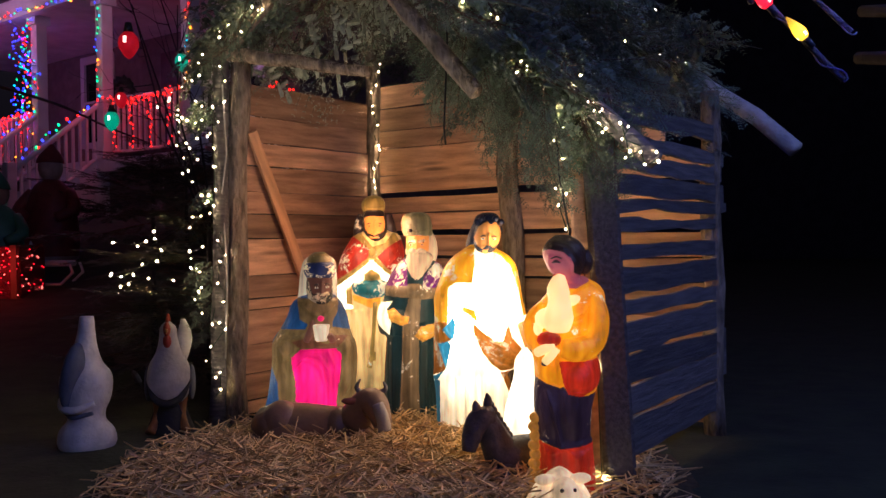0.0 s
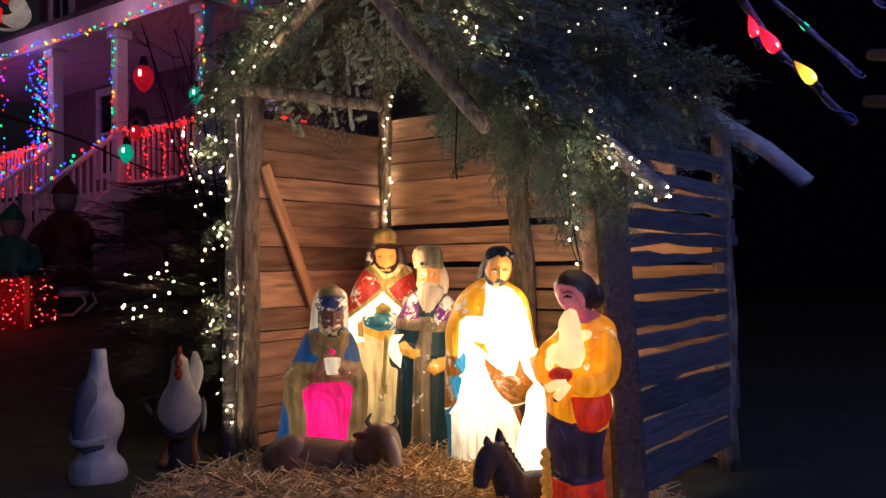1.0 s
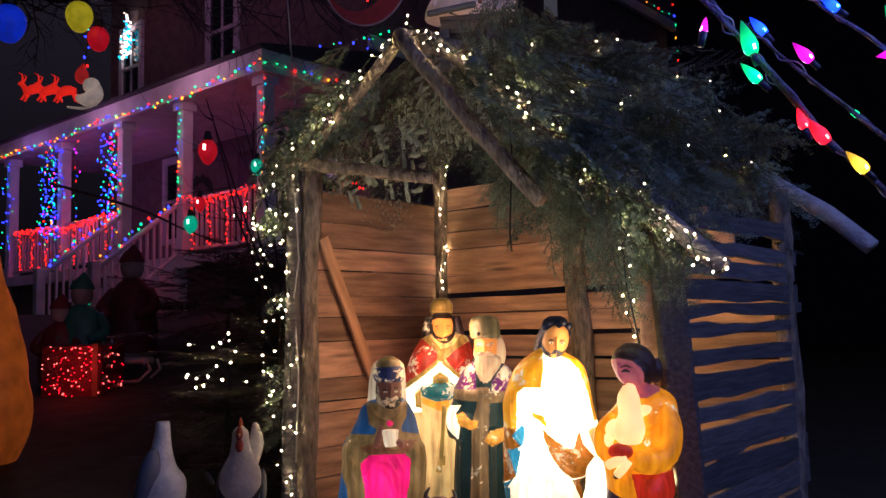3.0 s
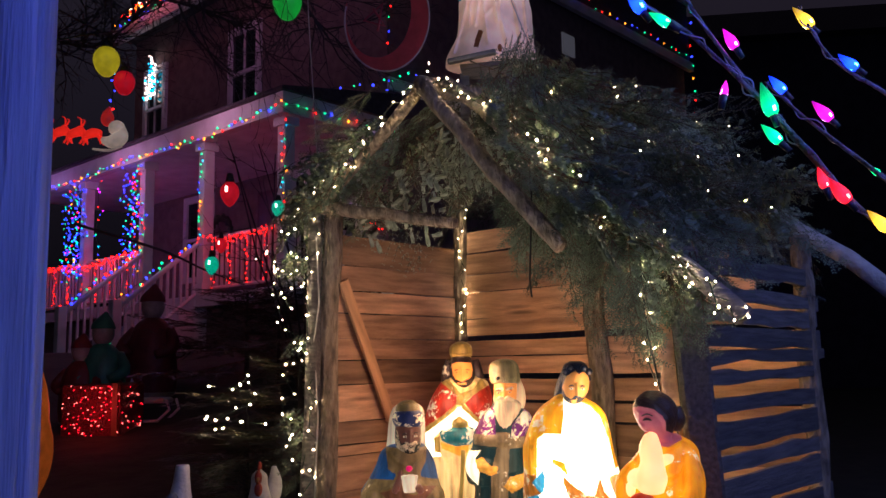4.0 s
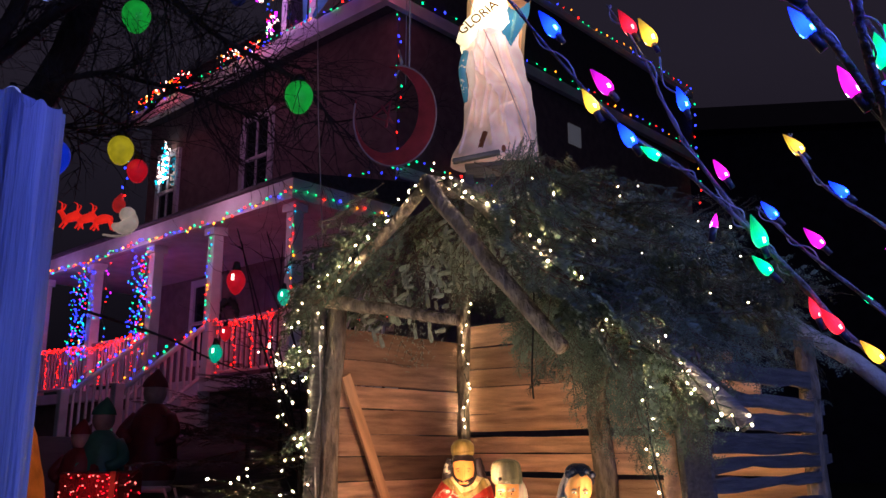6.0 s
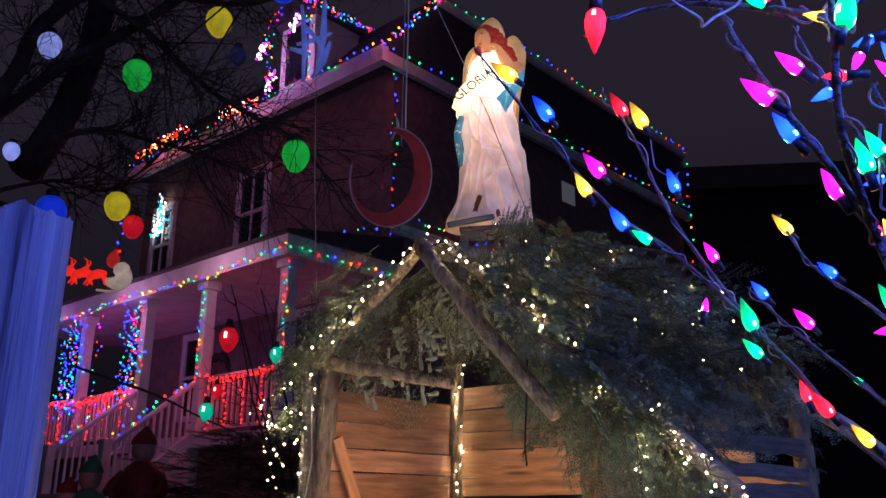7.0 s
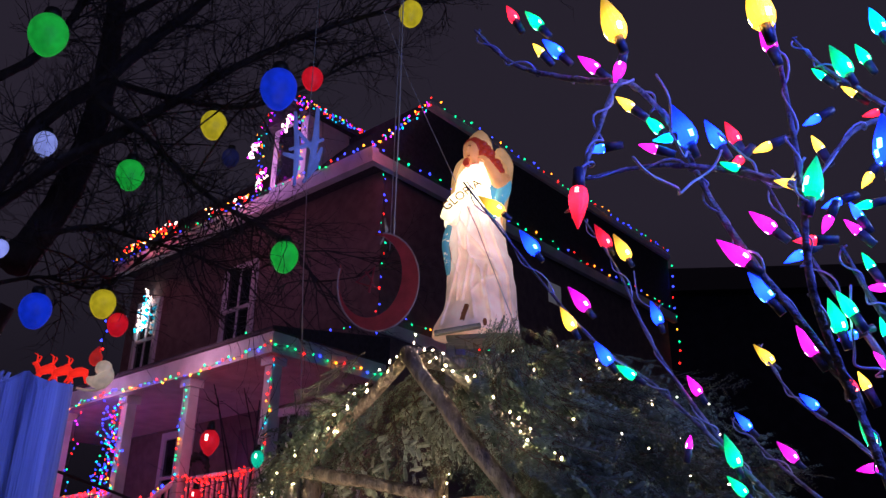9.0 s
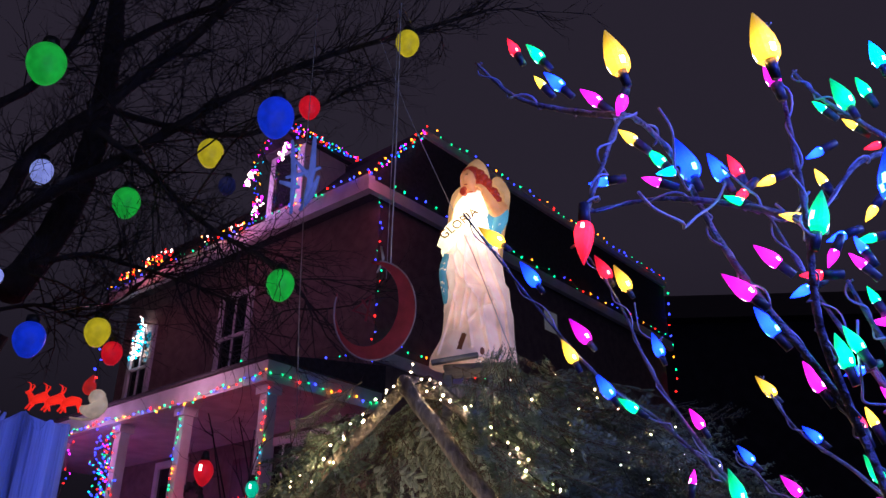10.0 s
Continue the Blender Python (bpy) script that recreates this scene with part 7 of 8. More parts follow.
lit_branch([(0.167, 0.8, 1.444), (0.24, 0.8, 1.457), (0.317, 0.79, 1.441), (0.36, 0.75, 1.402)],
           [('b', 0.18, 0.8, 1.478, 0.194, 0.8, 1.48), ('m', 0.228, 0.8, 1.481, 0.246, 0.8, 1.474), ('y', 0.342, 0.8, 1.47, 0.356, 0.8, 1.476), ('g', 0.303, 0.79, 1.451, 0.32, 0.79, 1.442), ('c', 0.256, 0.8, 1.488, 0.262, 0.8, 1.489), ('r', 0.322, 0.8, 1.459, 0.326, 0.8, 1.463)])
lit_branch([(0.355, 0.74, 1.383), (0.432, 0.8, 1.484), (0.485, 0.84, 1.526), (0.581, 0.9, 1.611)],
           [('y', 0.406, 0.82, 1.485, 0.41, 0.82, 1.475), ('b', 0.411, 0.84, 1.524, 0.422, 0.84, 1.53), ('b', 0.428, 0.72, 1.45, 0.425, 0.72, 1.407), ('y', 0.457, 0.85, 1.454, 0.466, 0.85, 1.466), ('b', 0.412, 0.82, 1.418, 0.42, 0.82, 1.421), ('g', 0.447, 0.85, 1.428, 0.461, 0.85, 1.431), ('m', 0.438, 0.85, 1.404, 0.444, 0.85, 1.397), ('b', 0.443, 0.85, 1.422, 0.447, 0.85, 1.413)])
lit_branch([(0.374, 0.9, 1.485), (0.413, 0.9, 1.382), (0.455, 0.9, 1.295), (0.493, 0.9, 1.214)],
           [('g', 0.465, 0.9, 1.387, 0.469, 0.9, 1.377), ('m', 0.474, 0.9, 1.358, 0.479, 0.9, 1.358), ('b', 0.421, 0.86, 1.295, 0.427, 0.86, 1.297), ('g', 0.447, 0.85, 1.302, 0.45, 0.85, 1.288), ('y', 0.438, 0.9, 1.26, 0.442, 0.9, 1.249), ('m', 0.45, 0.88, 1.277, 0.458, 0.88, 1.266)])
lit_branch([(0.403, 0.8, 1.364), (0.431, 0.82, 1.314), (0.462, 0.84, 1.276)],
           [])
# loose loops of cable between the branches
lrng = random.Random(4)
for a, b in (((0.20, 0.64, 1.375), (0.30, 0.80, 1.47)), ((0.24, 0.75, 1.53), (0.27, 0.8, 1.47)), ((0.28, 1.36, 1.57), (0.32, 1.33, 1.5)), ((0.35, 0.79, 1.45), (0.38, 0.74, 1.41)), ((0.43, 0.84, 1.3), (0.46, 0.86, 1.2)), ((0.31, 0.8, 1.49), (0.37, 0.76, 1.43)), ((0.40, 0.8, 1.33), (0.43, 0.84, 1.25))):
    pts = [lerp(a, b, k / 12) + Vector((lrng.uniform(-0.008, 0.008), lrng.uniform(-0.01, 0.01), -0.035 * math.sin(math.pi * k / 12) + lrng.uniform(-0.006, 0.006))) for k in range(0, 13, 2)]
    part("cable", tube(bmesh.new(), smooth_rings([list(q) for q in pts], 5), 0.0013, 5), wire_mat, tree)
# trunk out of sight beside the path
part("trunk", tube(bmesh.new(), [(0.95, 0.9, -0.8), (0.85, 0.95, 0.3), (0.72, 1.0, 0.95), (0.6, 0.95, 1.15)], [0.07, 0.055, 0.035, 0.015], 10, 0.1), tree_bark, tree)
for a, b in (((0.6, 0.95, 1.13), (0.48, 0.88, 1.12)), ((0.72, 1.0, 0.95), (0.62, 1.34, 1.06)), ((0.7, 1.0, 1.0), (0.68, 1.4, 1.23)), ((0.62, 0.95, 1.13), (0.59, 0.94, 1.57)), ((0.6, 0.95, 1.15), (0.517, 0.9, 1.244)), ((0.62, 0.95, 1.13), (0.486, 0.84, 1.303)), ((0.7, 1.0, 1.0), (0.644, 1.38, 1.134)), ((0.6, 0.95, 1.2), (0.59, 0.9, 1.618))):
    part("branch", tube(bmesh.new(), [a, lerp(a, b, 0.5) + Vector((0.01, 0.01, 0.02)), b], [0.014, 0.01, 0.008], 7, 0.1), tree_bark, tree)
# unseen lamps added for the tree's many blue lamps, the second a wider fill
lamp("blue_fill_glow", (0.75, 0.15, 1.75), (0.03, 0.07, 1.0), 34, 0.15)
lamp("blue_fill_glow", (2.8, 1.4, 2.6), (0.24, 0.34, 1.0), 125.0, 0.2)

# ---------- weathered post beside the path ----------
post = thing("fence_post", "weathered grey wooden post with a cracked frayed top", "post")
bm = bmesh.new()
n, rows = 150, []
for j in range(31):
    z = -0.8 + 1.975 * j / 30
    row = []
    for i in range(n):
        a = math.tau * i / n
        r = 0.052 * (1 + 0.05 * noise.noise((math.cos(a) * 2.2, math.sin(a) * 2.2, z * 0.8)) - 0.1 * max(0, noise.noise((math.cos(a) * 7, math.sin(a) * 7, z * 0.7)) - 0.25) - 0.16 * max(0, noise.noise((math.cos(a) * 11, math.sin(a) * 11, 4 + z * 0.5)) - 0.38) + 0.012 * noise.noise((math.cos(a) * 26, math.sin(a) * 26, z * 1.5)))
        top = 0.02 * noise.noise((math.cos(a) * 4, math.sin(a) * 4, 9)) if j == 30 else 0
        row.append(bm.verts.new((math.cos(a) * r, math.sin(a) * r, z + top)))
    rows.append(row)
for a, b in zip(rows, rows[1:]):
    for i in range(n):
        bm.faces.new((a[i], a[(i + 1) % n], b[(i + 1) % n], b[i])).smooth = True
bm.faces.new(rows[-1])
part("shaft", bm, grey_post, post, at=Matrix.Translation((-0.247, 0.55, 0)))
bm = bmesh.new()
for i in range(46):
    a, r = random.uniform(0, math.tau), random.uniform(0.0, 0.045)
    p = Vector((-0.247 + math.cos(a) * r, 0.55 + math.sin(a) * r, 1.165))
    tube(bm, [p, p + Vector((random.uniform(-0.008, 0.008), random.uniform(-0.008, 0.008), random.uniform(0.008, 0.022)))], [0.004, 0.001], 4)
part("frayed_top", bm, grey_post, post)

# ---------- bare tree with giant ornaments ----------
oak = thing("bare_tree", "large bare winter tree hung with oversized ornaments", "tree")
trng = random.Random(17)
twig_verts, twig_faces, limb_points = [], [], []


def twig(a, w, length, r, depth):
    """Side twigs, each forking again."""
    pts = [Vector(a)]
    w = Vector(w).normalized()
    for i in range(4):
        w = (w + Vector([trng.uniform(-0.3, 0.3) for _ in range(3)]) + Vector((0, 0, 0.02))).normalized()
        pts.append(pts[-1] + w * length / 4)
    for i, (p, q) in enumerate(zip(pts, pts[1:])):
        r0, r1 = r * (1 - i / 5), r * (1 - (i + 1) / 5)
        d = (q - p).normalized()
        s = d.orthogonal().normalized()
        u = d.cross(s)
        k = len(twig_verts)
        for e, rr in ((p, r0), (q, r1)):
            twig_verts.extend([tuple(e + s * rr), tuple(e - s * rr * 0.5 + u * rr * 0.87), tuple(e - s * rr * 0.5 - u * rr * 0.87)])
        twig_faces.extend([(k, k + 1, k + 4, k + 3), (k + 1, k + 2, k + 5, k + 4), (k + 2, k, k + 3, k + 5)])
        if depth > 0:
            for _ in range(2 if depth > 1 else 1):
                if trng.random() < 0.75:
                    twig(q, d + Vector([trng.uniform(-0.9, 0.9) for _ in range(3)]), length * trng.uniform(0.35, 0.6), r1 * 0.7 + 0.0015, depth - 1)


def limb(pts, r0, r1, twigs=9):
    fine = smooth_rings([list(p) for p in pts], 5)
    n = len(fine)
    limb_points.extend(Vector(f) for f in fine)
    part("limb", tube(bmesh.new(), fine, [r0 + (r1 - r0) * i / n for i in range(n)], 9, 0.12), tree_bark, oak)
    for i in range(4, n):
        if trng.random() < 0.8:
            d = Vector(fine[i]) - Vector(fine[i - 1])
            for _ in range(3):
                twig(fine[i], d.normalized() + Vector([trng.uniform(-1, 1) for _ in range(3)]), trng.uniform(0.3, 1.15), 0.0095, 2)


limb([(-4.89, 7.2, 4.12), (-4.72, 7.45, 4.84), (-4.32, 7.14, 5.44), (-4.18, 6.97, 6.07), (-4.44, 7.32, 7.25), (-4.59, 7.4, 8.42), (-4.57, 7.03, 9.89)], 0.17, 0.06)
limb([(-5.2, 6.9, 4.47), (-5.09, 7.15, 4.83), (-4.33, 6.84, 5.07), (-3.71, 6.67, 5.23), (-3.27, 7.02, 5.89), (-2.75, 7.1, 6.29), (-1.89, 6.73, 6.34), (-1.11, 6.75, 6.59), (-0.22, 7.11, 7.16)], 0.07, 0.015)
limb([(-5.32, 6.7, 4.15), (-5.01, 6.95, 4.98), (-4.57, 6.64, 5.34), (-3.87, 6.47, 5.71), (-3.64, 6.82, 6.43), (-3.25, 6.9, 6.9), (-2.67, 6.53, 7.13), (-2.21, 6.55, 7.88)], 0.085, 0.03)
limb([(-3.78, 6.3, 5.34), (-3.41, 6.55, 5.11), (-2.76, 6.24, 4.44), (-2.31, 6.07, 4.07), (-1.92, 6.42, 3.92), (-1.62, 6.5, 3.53)], 0.035, 0.008)
limb([(-4.21, 7.0, 6.82), (-3.77, 7.25, 7.38), (-2.89, 6.94, 7.36), (-1.98, 6.77, 7.45)], 0.05, 0.02)
limb([(-4.39, 7.3, 6.31), (-3.71, 7.55, 6.19), (-2.8, 7.24, 5.83), (-2.17, 7.07, 5.89), (-1.58, 7.42, 6.53)], 0.04, 0.01)
limb([(-5.08, 6.4, 5.67), (-4.76, 6.65, 6.16), (-4.19, 6.34, 6.51), (-3.95, 6.17, 7.2)], 0.05, 0.03)
limb([(-4.27, 6.6, 4.13), (-3.96, 6.85, 4.34), (-3.34, 6.54, 4.07), (-2.72, 6.37, 3.81), (-2.39, 6.72, 3.74)], 0.03, 0.006)
limb([(-4.94, 6.8, 3.73), (-4.48, 7.05, 3.93), (-3.77, 6.74, 3.68), (-3.31, 6.57, 3.81)], 0.025, 0.006)
part("trunk", tube(bmesh.new(), [(-6.1, 7.5, 0.2), (-5.6, 7.3, 2.2), (-4.95, 7.2, 3.75)], [0.26, 0.2, 0.17], 12, 0.1), tree_bark, oak)
me = bpy.data.meshes.new("twig")
me.from_pydata(twig_verts, [], twig_faces)
me.materials.append(tree_bark)
tw = new("twig", me)
tw.parent = oak
tagged(tw, kind="stuff")
# leafless shrub before the porch
shrub = thing("bare_shrub", "leafless thin-stemmed shrub standing before the porch", "shrub", "", (-2.05, 7.4, 0.4))
twig_verts, twig_faces = [], []
for k in range(9):
    a = math.tau * k / 9
    stem = [Vector((0, 0, 0)), Vector((math.cos(a) * 0.15, math.sin(a) * 0.12, 0.7)), Vector((math.cos(a) * 0.45, math.sin(a) * 0.3, 1.5)), Vector((math.cos(a + 0.3) * 0.75, math.sin(a + 0.3) * 0.4, 2.1 + 0.5 * trng.random()))]
    part("stem", tube(bmesh.new(), stem, [0.014, 0.012, 0.009, 0.005], 6, 0.1), tree_bark, shrub)
    for q in along(stem, 0.3)[2:]:
        twig(q, Vector((math.cos(a), math.sin(a) * 0.5, 0.5)) + Vector([trng.uniform(-0.8, 0.8) for _ in range(3)]), trng.uniform(0.3, 0.6), 0.006, 1)
me = bpy.data.meshes.new("twig")
me.from_pydata(twig_verts, [], twig_faces)
me.materials.append(tree_bark)
tw = new("twig", me)
tw.parent = shrub
tagged(tw, kind="stuff")
orn_mats = {k: glow_mat("ornament_" + k, c[:3], c[3], (0, 0, -0.02), 0.22) for k, c in {"green": (0.01, 0.45, 0.05, 0.55), "yellow": (0.62, 0.5, 0.02, 0.5), "blue": (0.005, 0.03, 0.6, 0.65), "red": (0.55, 0.006, 0.018, 0.6), "navy": (0.01, 0.012, 0.07, 0.35), "pale": (0.25, 0.3, 0.8, 0.7), "teal": (0.0, 0.35, 0.22, 0.9)}.items()}


def ornament(k, place, r):
    th = thing("giant_ornament", k + " oversized bulb ornament hanging in the tree", "ornament", "giant ornaments", place)
    bm = bmesh.new()
    loft(bm, [(-1.22 * r, 0, 0, 0.03 * r, 0.03 * r), (-1.15 * r, 0, 0, 0.4 * r, 0.4 * r), (-0.7 * r, 0, 0, 0.78 * r, 0.78 * r), (-0.1 * r, 0, 0, 1.0 * r, 1.0 * r), (0.5 * r, 0, 0, 0.95 * r, 0.95 * r), (0.95 * r, 0, 0, 0.66 * r, 0.66 * r), (1.12 * r, 0, 0, 0.36 * r, 0.36 * r)], 0, 24, 4)
    part("shell", bm, orn_mats[k], th)
    bm = tube(bmesh.new(), [(0, 0, 1.08 * r), (0, 0, 1.35 * r), (0, 0, 1.6 * r), (0, 0, 1.7 * r)], [0.42 * r, 0.46 * r, 0.4 * r, 0.1 * r], 12)
    part("socket", bm, black_cable, th)
    up = [q for q in limb_points if q.z > place[2] + 2 * r] or limb_points
    near = min(up, key=lambda q: (q - Vector(place)).length) - Vector(place)
    mid = near * 0.5 + Vector((0, 0, 0.3 * near.length * 0.3))
    part("hanger", tube(bmesh.new(), [(0, 0, 1.6 * r), tuple(lerp((0, 0, 1.6 * r), mid, 0.5)), tuple(mid), tuple(near)], [0.004, 0.006, 0.008, 0.01], 5), black_cable, th)
    return th


def lantern(k, place, r):
    th = thing("bulb_lantern", k + " glass bulb lantern lit on a dark branch", "lantern", "bulb lanterns", place)
    bm = bmesh.new()
    loft(bm, [(-1.5 * r, 0, 0, 0.03 * r, 0.03 * r), (-1.2 * r, 0, 0, 0.45 * r, 0.45 * r), (-0.3 * r, 0, 0, 0.95 * r, 0.95 * r), (0.5 * r, 0, 0, 0.9 * r, 0.9 * r), (1.1 * r, 0, 0, 0.45 * r, 0.45 * r)], 0, 18, 4)
    part("glass", bm, orn_mats[k], th)
    part("filament", tube(bmesh.new(), [(0, -0.92 * r, 0.5 * r), (0, -0.95 * r, -0.1 * r)], 0.16 * r, 6), bulb_mat("filament_" + k, (1, 0.45, 0.4) if k == "red" else (0.4, 1, 0.8), 5), th)
    part("cap", tube(bmesh.new(), [(0, 0, 1.05 * r), (0, 0, 2.0 * r)], [0.5 * r, 0.3 * r], 10), black_cable, th)
    return th


ornament("green", (-2.911, 4.2, 4.427), 0.12)
ornament("green", (-3.296, 6.2, 4.504), 0.116)
ornament("yellow", (-2.608, 6.2, 4.967), 0.111)
ornament("blue", (-1.494, 4.6, 4.202), 0.119)
ornament("red", (-1.454, 5.2, 4.692), 0.078)
ornament("navy", (-2.539, 6.5, 4.805), 0.075)
ornament("green", (-1.797, 6.0, 3.607), 0.107)
ornament("blue", (-3.509, 5.6, 3.066), 0.112)
ornament("yellow", (-3.442, 6.4, 3.403), 0.103)
ornament("red", (-3.388, 6.6, 3.285), 0.085)
ornament("yellow", (-0.864, 6.0, 5.886), 0.103)
ornament("pale", (-4.416, 6.6, 5.101), 0.104)
ornament("pale", (-3.828, 5.5, 3.53), 0.059)
lantern("red", (-2.221, 6.0, 2.182), 0.071)
lantern("teal", (-2.348, 6.0, 1.656), 0.052)
lantern("red", (-2.28, 6.0, 1.799), 0.043)
lantern("teal", (-1.92, 6.2, 2.093), 0.049)

# ---------- bushes ----------
brng = random.Random(33)


def fir_bush(label, centre, wide, high, count, size=0.9):
    th = thing("fir_bush", label, "bush", "", centre)
    part("stem", tube(bmesh.new(), [(0, 0, -0.1), (0, 0, high * 0.8)], [0.03, 0.01], 7), tree_bark, th)
    for i in range(count):
        h = brng.uniform(0.05, 1.0) ** 0.8
        a = brng.uniform(0, math.tau)
        w = Vector((math.cos(a), math.sin(a), brng.uniform(-0.25, 0.45)))
        p = Vector((math.cos(a) * wide * 0.35 * (1 - h * 0.7), math.sin(a) * wide * 0.35 * (1 - h * 0.7), high * h * 0.9))
        x = w.normalized()
        z = Vector((0, 0, 1)) - x * x.z
        z.normalize()
        y = z.cross(x)
        s = size * brng.uniform(0.7, 1.25) * (1.1 - 0.5 * h)
        piece("fir_branch", brng.choice(coarse_sprays), Matrix.Translation(p) @ Matrix((x * s, y * s, z * s)).transposed().to_4x4(), th)
    return th


fir_bush("dark fir shrub with warm fairy lights beside the stable", (-1.72, 5.05, 0.0), 0.8, 0.85, 60, 0.9)
fir_bush("dark fir shrub beside the stable corner", (-1.35, 4.9, 0.0), 0.6, 1.15, 46, 0.9)
fir_bush("dark shrub in front of the porch", (-3.4, 9.6, 0.8), 1.4, 1.2, 60, 1.7)
fir_bush("dark shrub in front of the porch", (-2.5, 9.3, 0.75), 1.4, 1.35, 60, 1.7)
fir_bush("dark shrub in front of the porch", (-2.3, 7.4, 0.4), 1.3, 1.2, 60, 1.6)
random.seed(14)
light_string("warm white fairy lights wound through the dark shrub", [(-1.8, 4.75, 0.8), (-1.62, 4.7, 0.86), (-1.5, 4.7, 0.76), (-1.6, 4.65, 0.68), (-1.8, 4.65, 0.66), (-1.85, 4.65, 0.62), (-1.65, 4.6, 0.63), (-1.5, 4.62, 0.66), (-1.46, 4.6, 0.62)], 0.075, [warm_bulb], 0.0055, 0.05, group="fairy lights")

# ---------- lawn decorations ----------
red_net = mat("red_tinsel", (0.2, 0.012, 0.014), 0.35, (0.09, 0.004, 0.008), 60, 0.8)
gift = thing("gift_box", "red tinsel gift box covered in small red lights", "gift box", "", (-3.8, 7.25, 0.25))
part("box", boxed((-0.03, 0, 0.27), (0.54, 0.42, 0.54), None, 0.01), red_net, gift)
part("ribbon", boxed((0.19, -0.005, 0.273), (0.05, 0.435, 0.555)), mat("brown_ribbon", (0.3, 0.14, 0.05), 0.5), gift)
tip_red = mesh_of("bulb", bead(0.0055), bulb_mat("deep_red_bulb", (1.0, 0.01, 0.03), 2.2))
tip_pink = mesh_of("bulb", bead(0.006), bulb_mat("pale_red_bulb", (1.0, 0.16, 0.14), 3.0))
for i in range(150):
    onside = brng.random() < 0.25
    p = (0.245, brng.uniform(-0.2, 0.2), brng.uniform(0.02, 0.53)) if onside else (brng.uniform(-0.29, 0.23), -0.216, brng.uniform(0.01, 0.53))
    piece("bulb", brng.choice((tip_red, tip_red, tip_pink)), Matrix.Translation(p), gift)
for k in range(2):
    part("bow_loop", tube(bmesh.new(), [(0.21, 0, 0.49), (0.21 + (0.1 if k else -0.1), 0, 0.56), (0.21 + (0.03 if k else -0.03), 0, 0.5)], 0.014, 6), red_net, gift)
# lamp added before the box to stand in for its bulbs' glow
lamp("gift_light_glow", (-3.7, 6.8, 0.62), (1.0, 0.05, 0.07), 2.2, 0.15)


def lawn_statue(name, label, place, high, colours, turn=0):
    cs = [mat(name + "_" + k, c, 0.5) for k, c in colours]
    bm = bmesh.new()
    k = high
    loft(bm, [(0, 0, 0, 0.2 * k, 0.18 * k), (0.2 * k, 0, 0, 0.22 * k, 0.2 * k), (0.45 * k, 0, 0, 0.2 * k, 0.17 * k), (0.62 * k, 0, 0, 0.15 * k, 0.13 * k), (0.7 * k, 0, 0, 0.07 * k, 0.07 * k)], lambda z, a: 0 if z > 0.08 * k else 1, folds=0.02)
    blob(bm, (0, 0, 0.8 * k), (0.1 * k, 0.1 * k, 0.12 * k), 1)
    loft(bm, [(0.84 * k, 0, 0, 0.11 * k, 0.11 * k), (0.9 * k, 0, 0, 0.09 * k, 0.09 * k), (1.0 * k, 0.02, 0, 0.01, 0.01)], 0)
    for sx in (-1, 1):
        rod(bm, [(0.15 * sx * k, 0, 0.6 * k), (0.23 * sx * k, -0.08 * k, 0.45 * k), (0.12 * sx * k, -0.18 * k, 0.38 * k)], [0.05 * k, 0.055 * k, 0.04 * k], 0)
    return statue(name, label, bm, cs, place, turn, "statue", "lawn figures")


lawn_statue("elf_figure", "dark green painted elf lawn figure", (-4.05, 7.6, 0.45), 1.0, (("green", (0.03, 0.2, 0.13)), ("pale", (0.3, 0.32, 0.28))), 10)
lawn_statue("santa_figure", "dim red and white lawn figure by the stairs", (-4.06, 8.6, 0.6), 1.2, (("red", (0.22, 0.03, 0.03)), ("pale", (0.5, 0.4, 0.36))), 0)
lawn_statue("small_lawn_figure", "small dark red lawn figure behind the gift box", (-4.2, 7.5, 0.4), 0.85, (("red", (0.2, 0.02, 0.02)), ("pale", (0.4, 0.35, 0.3))), 0)
# sledge with a pale star
sledge = thing("toy_sledge", "pale toy sledge with a star on the lawn", "sledge", "", (-3.7, 7.6, 0.55))
part("seat", boxed((0, 0, 0.08), (0.62, 0.2, 0.05), None, 0.015), white_paint, sledge)
for sy in (-0.1, 0.1):
    part("runner", tube(bmesh.new(), [(-0.34, sy, -0.1), (0.25, sy, -0.1), (0.36, sy, 0.0), (0.33, sy, 0.09)], 0.014, 6), white_paint, sledge)
bm = bmesh.new()
pts = [bm.verts.new((math.sin(math.tau * i / 10) * (0.11 if i % 2 == 0 else 0.045), -0.12, 0.17 + math.cos(math.tau * i / 10) * (0.11 if i % 2 == 0 else 0.045))) for i in range(10)]
f = bm.faces.new(pts)
ex = bmesh.ops.extrude_face_region(bm, geom=[f])
bmesh.ops.translate(bm, vec=(0, 0.02, 0), verts=[v for v in ex["geom"] if isinstance(v, bmesh.types.BMVert)])
part("star", bm, white_paint, sledge)
# tall orange inflatable
orange_cloth = glow_mat("orange_cloth", (0.5, 0.1, 0.015), 0.35, (0, 0, 0.9), 1.2)
pale_cloth = glow_mat("pale_cloth", (0.6, 0.45, 0.36), 0.35, (0, 0, 0.9), 1.2)
dark_cloth = mat("dark_cloth", (0.015, 0.013, 0.013), 0.8)
bm = bmesh.new()
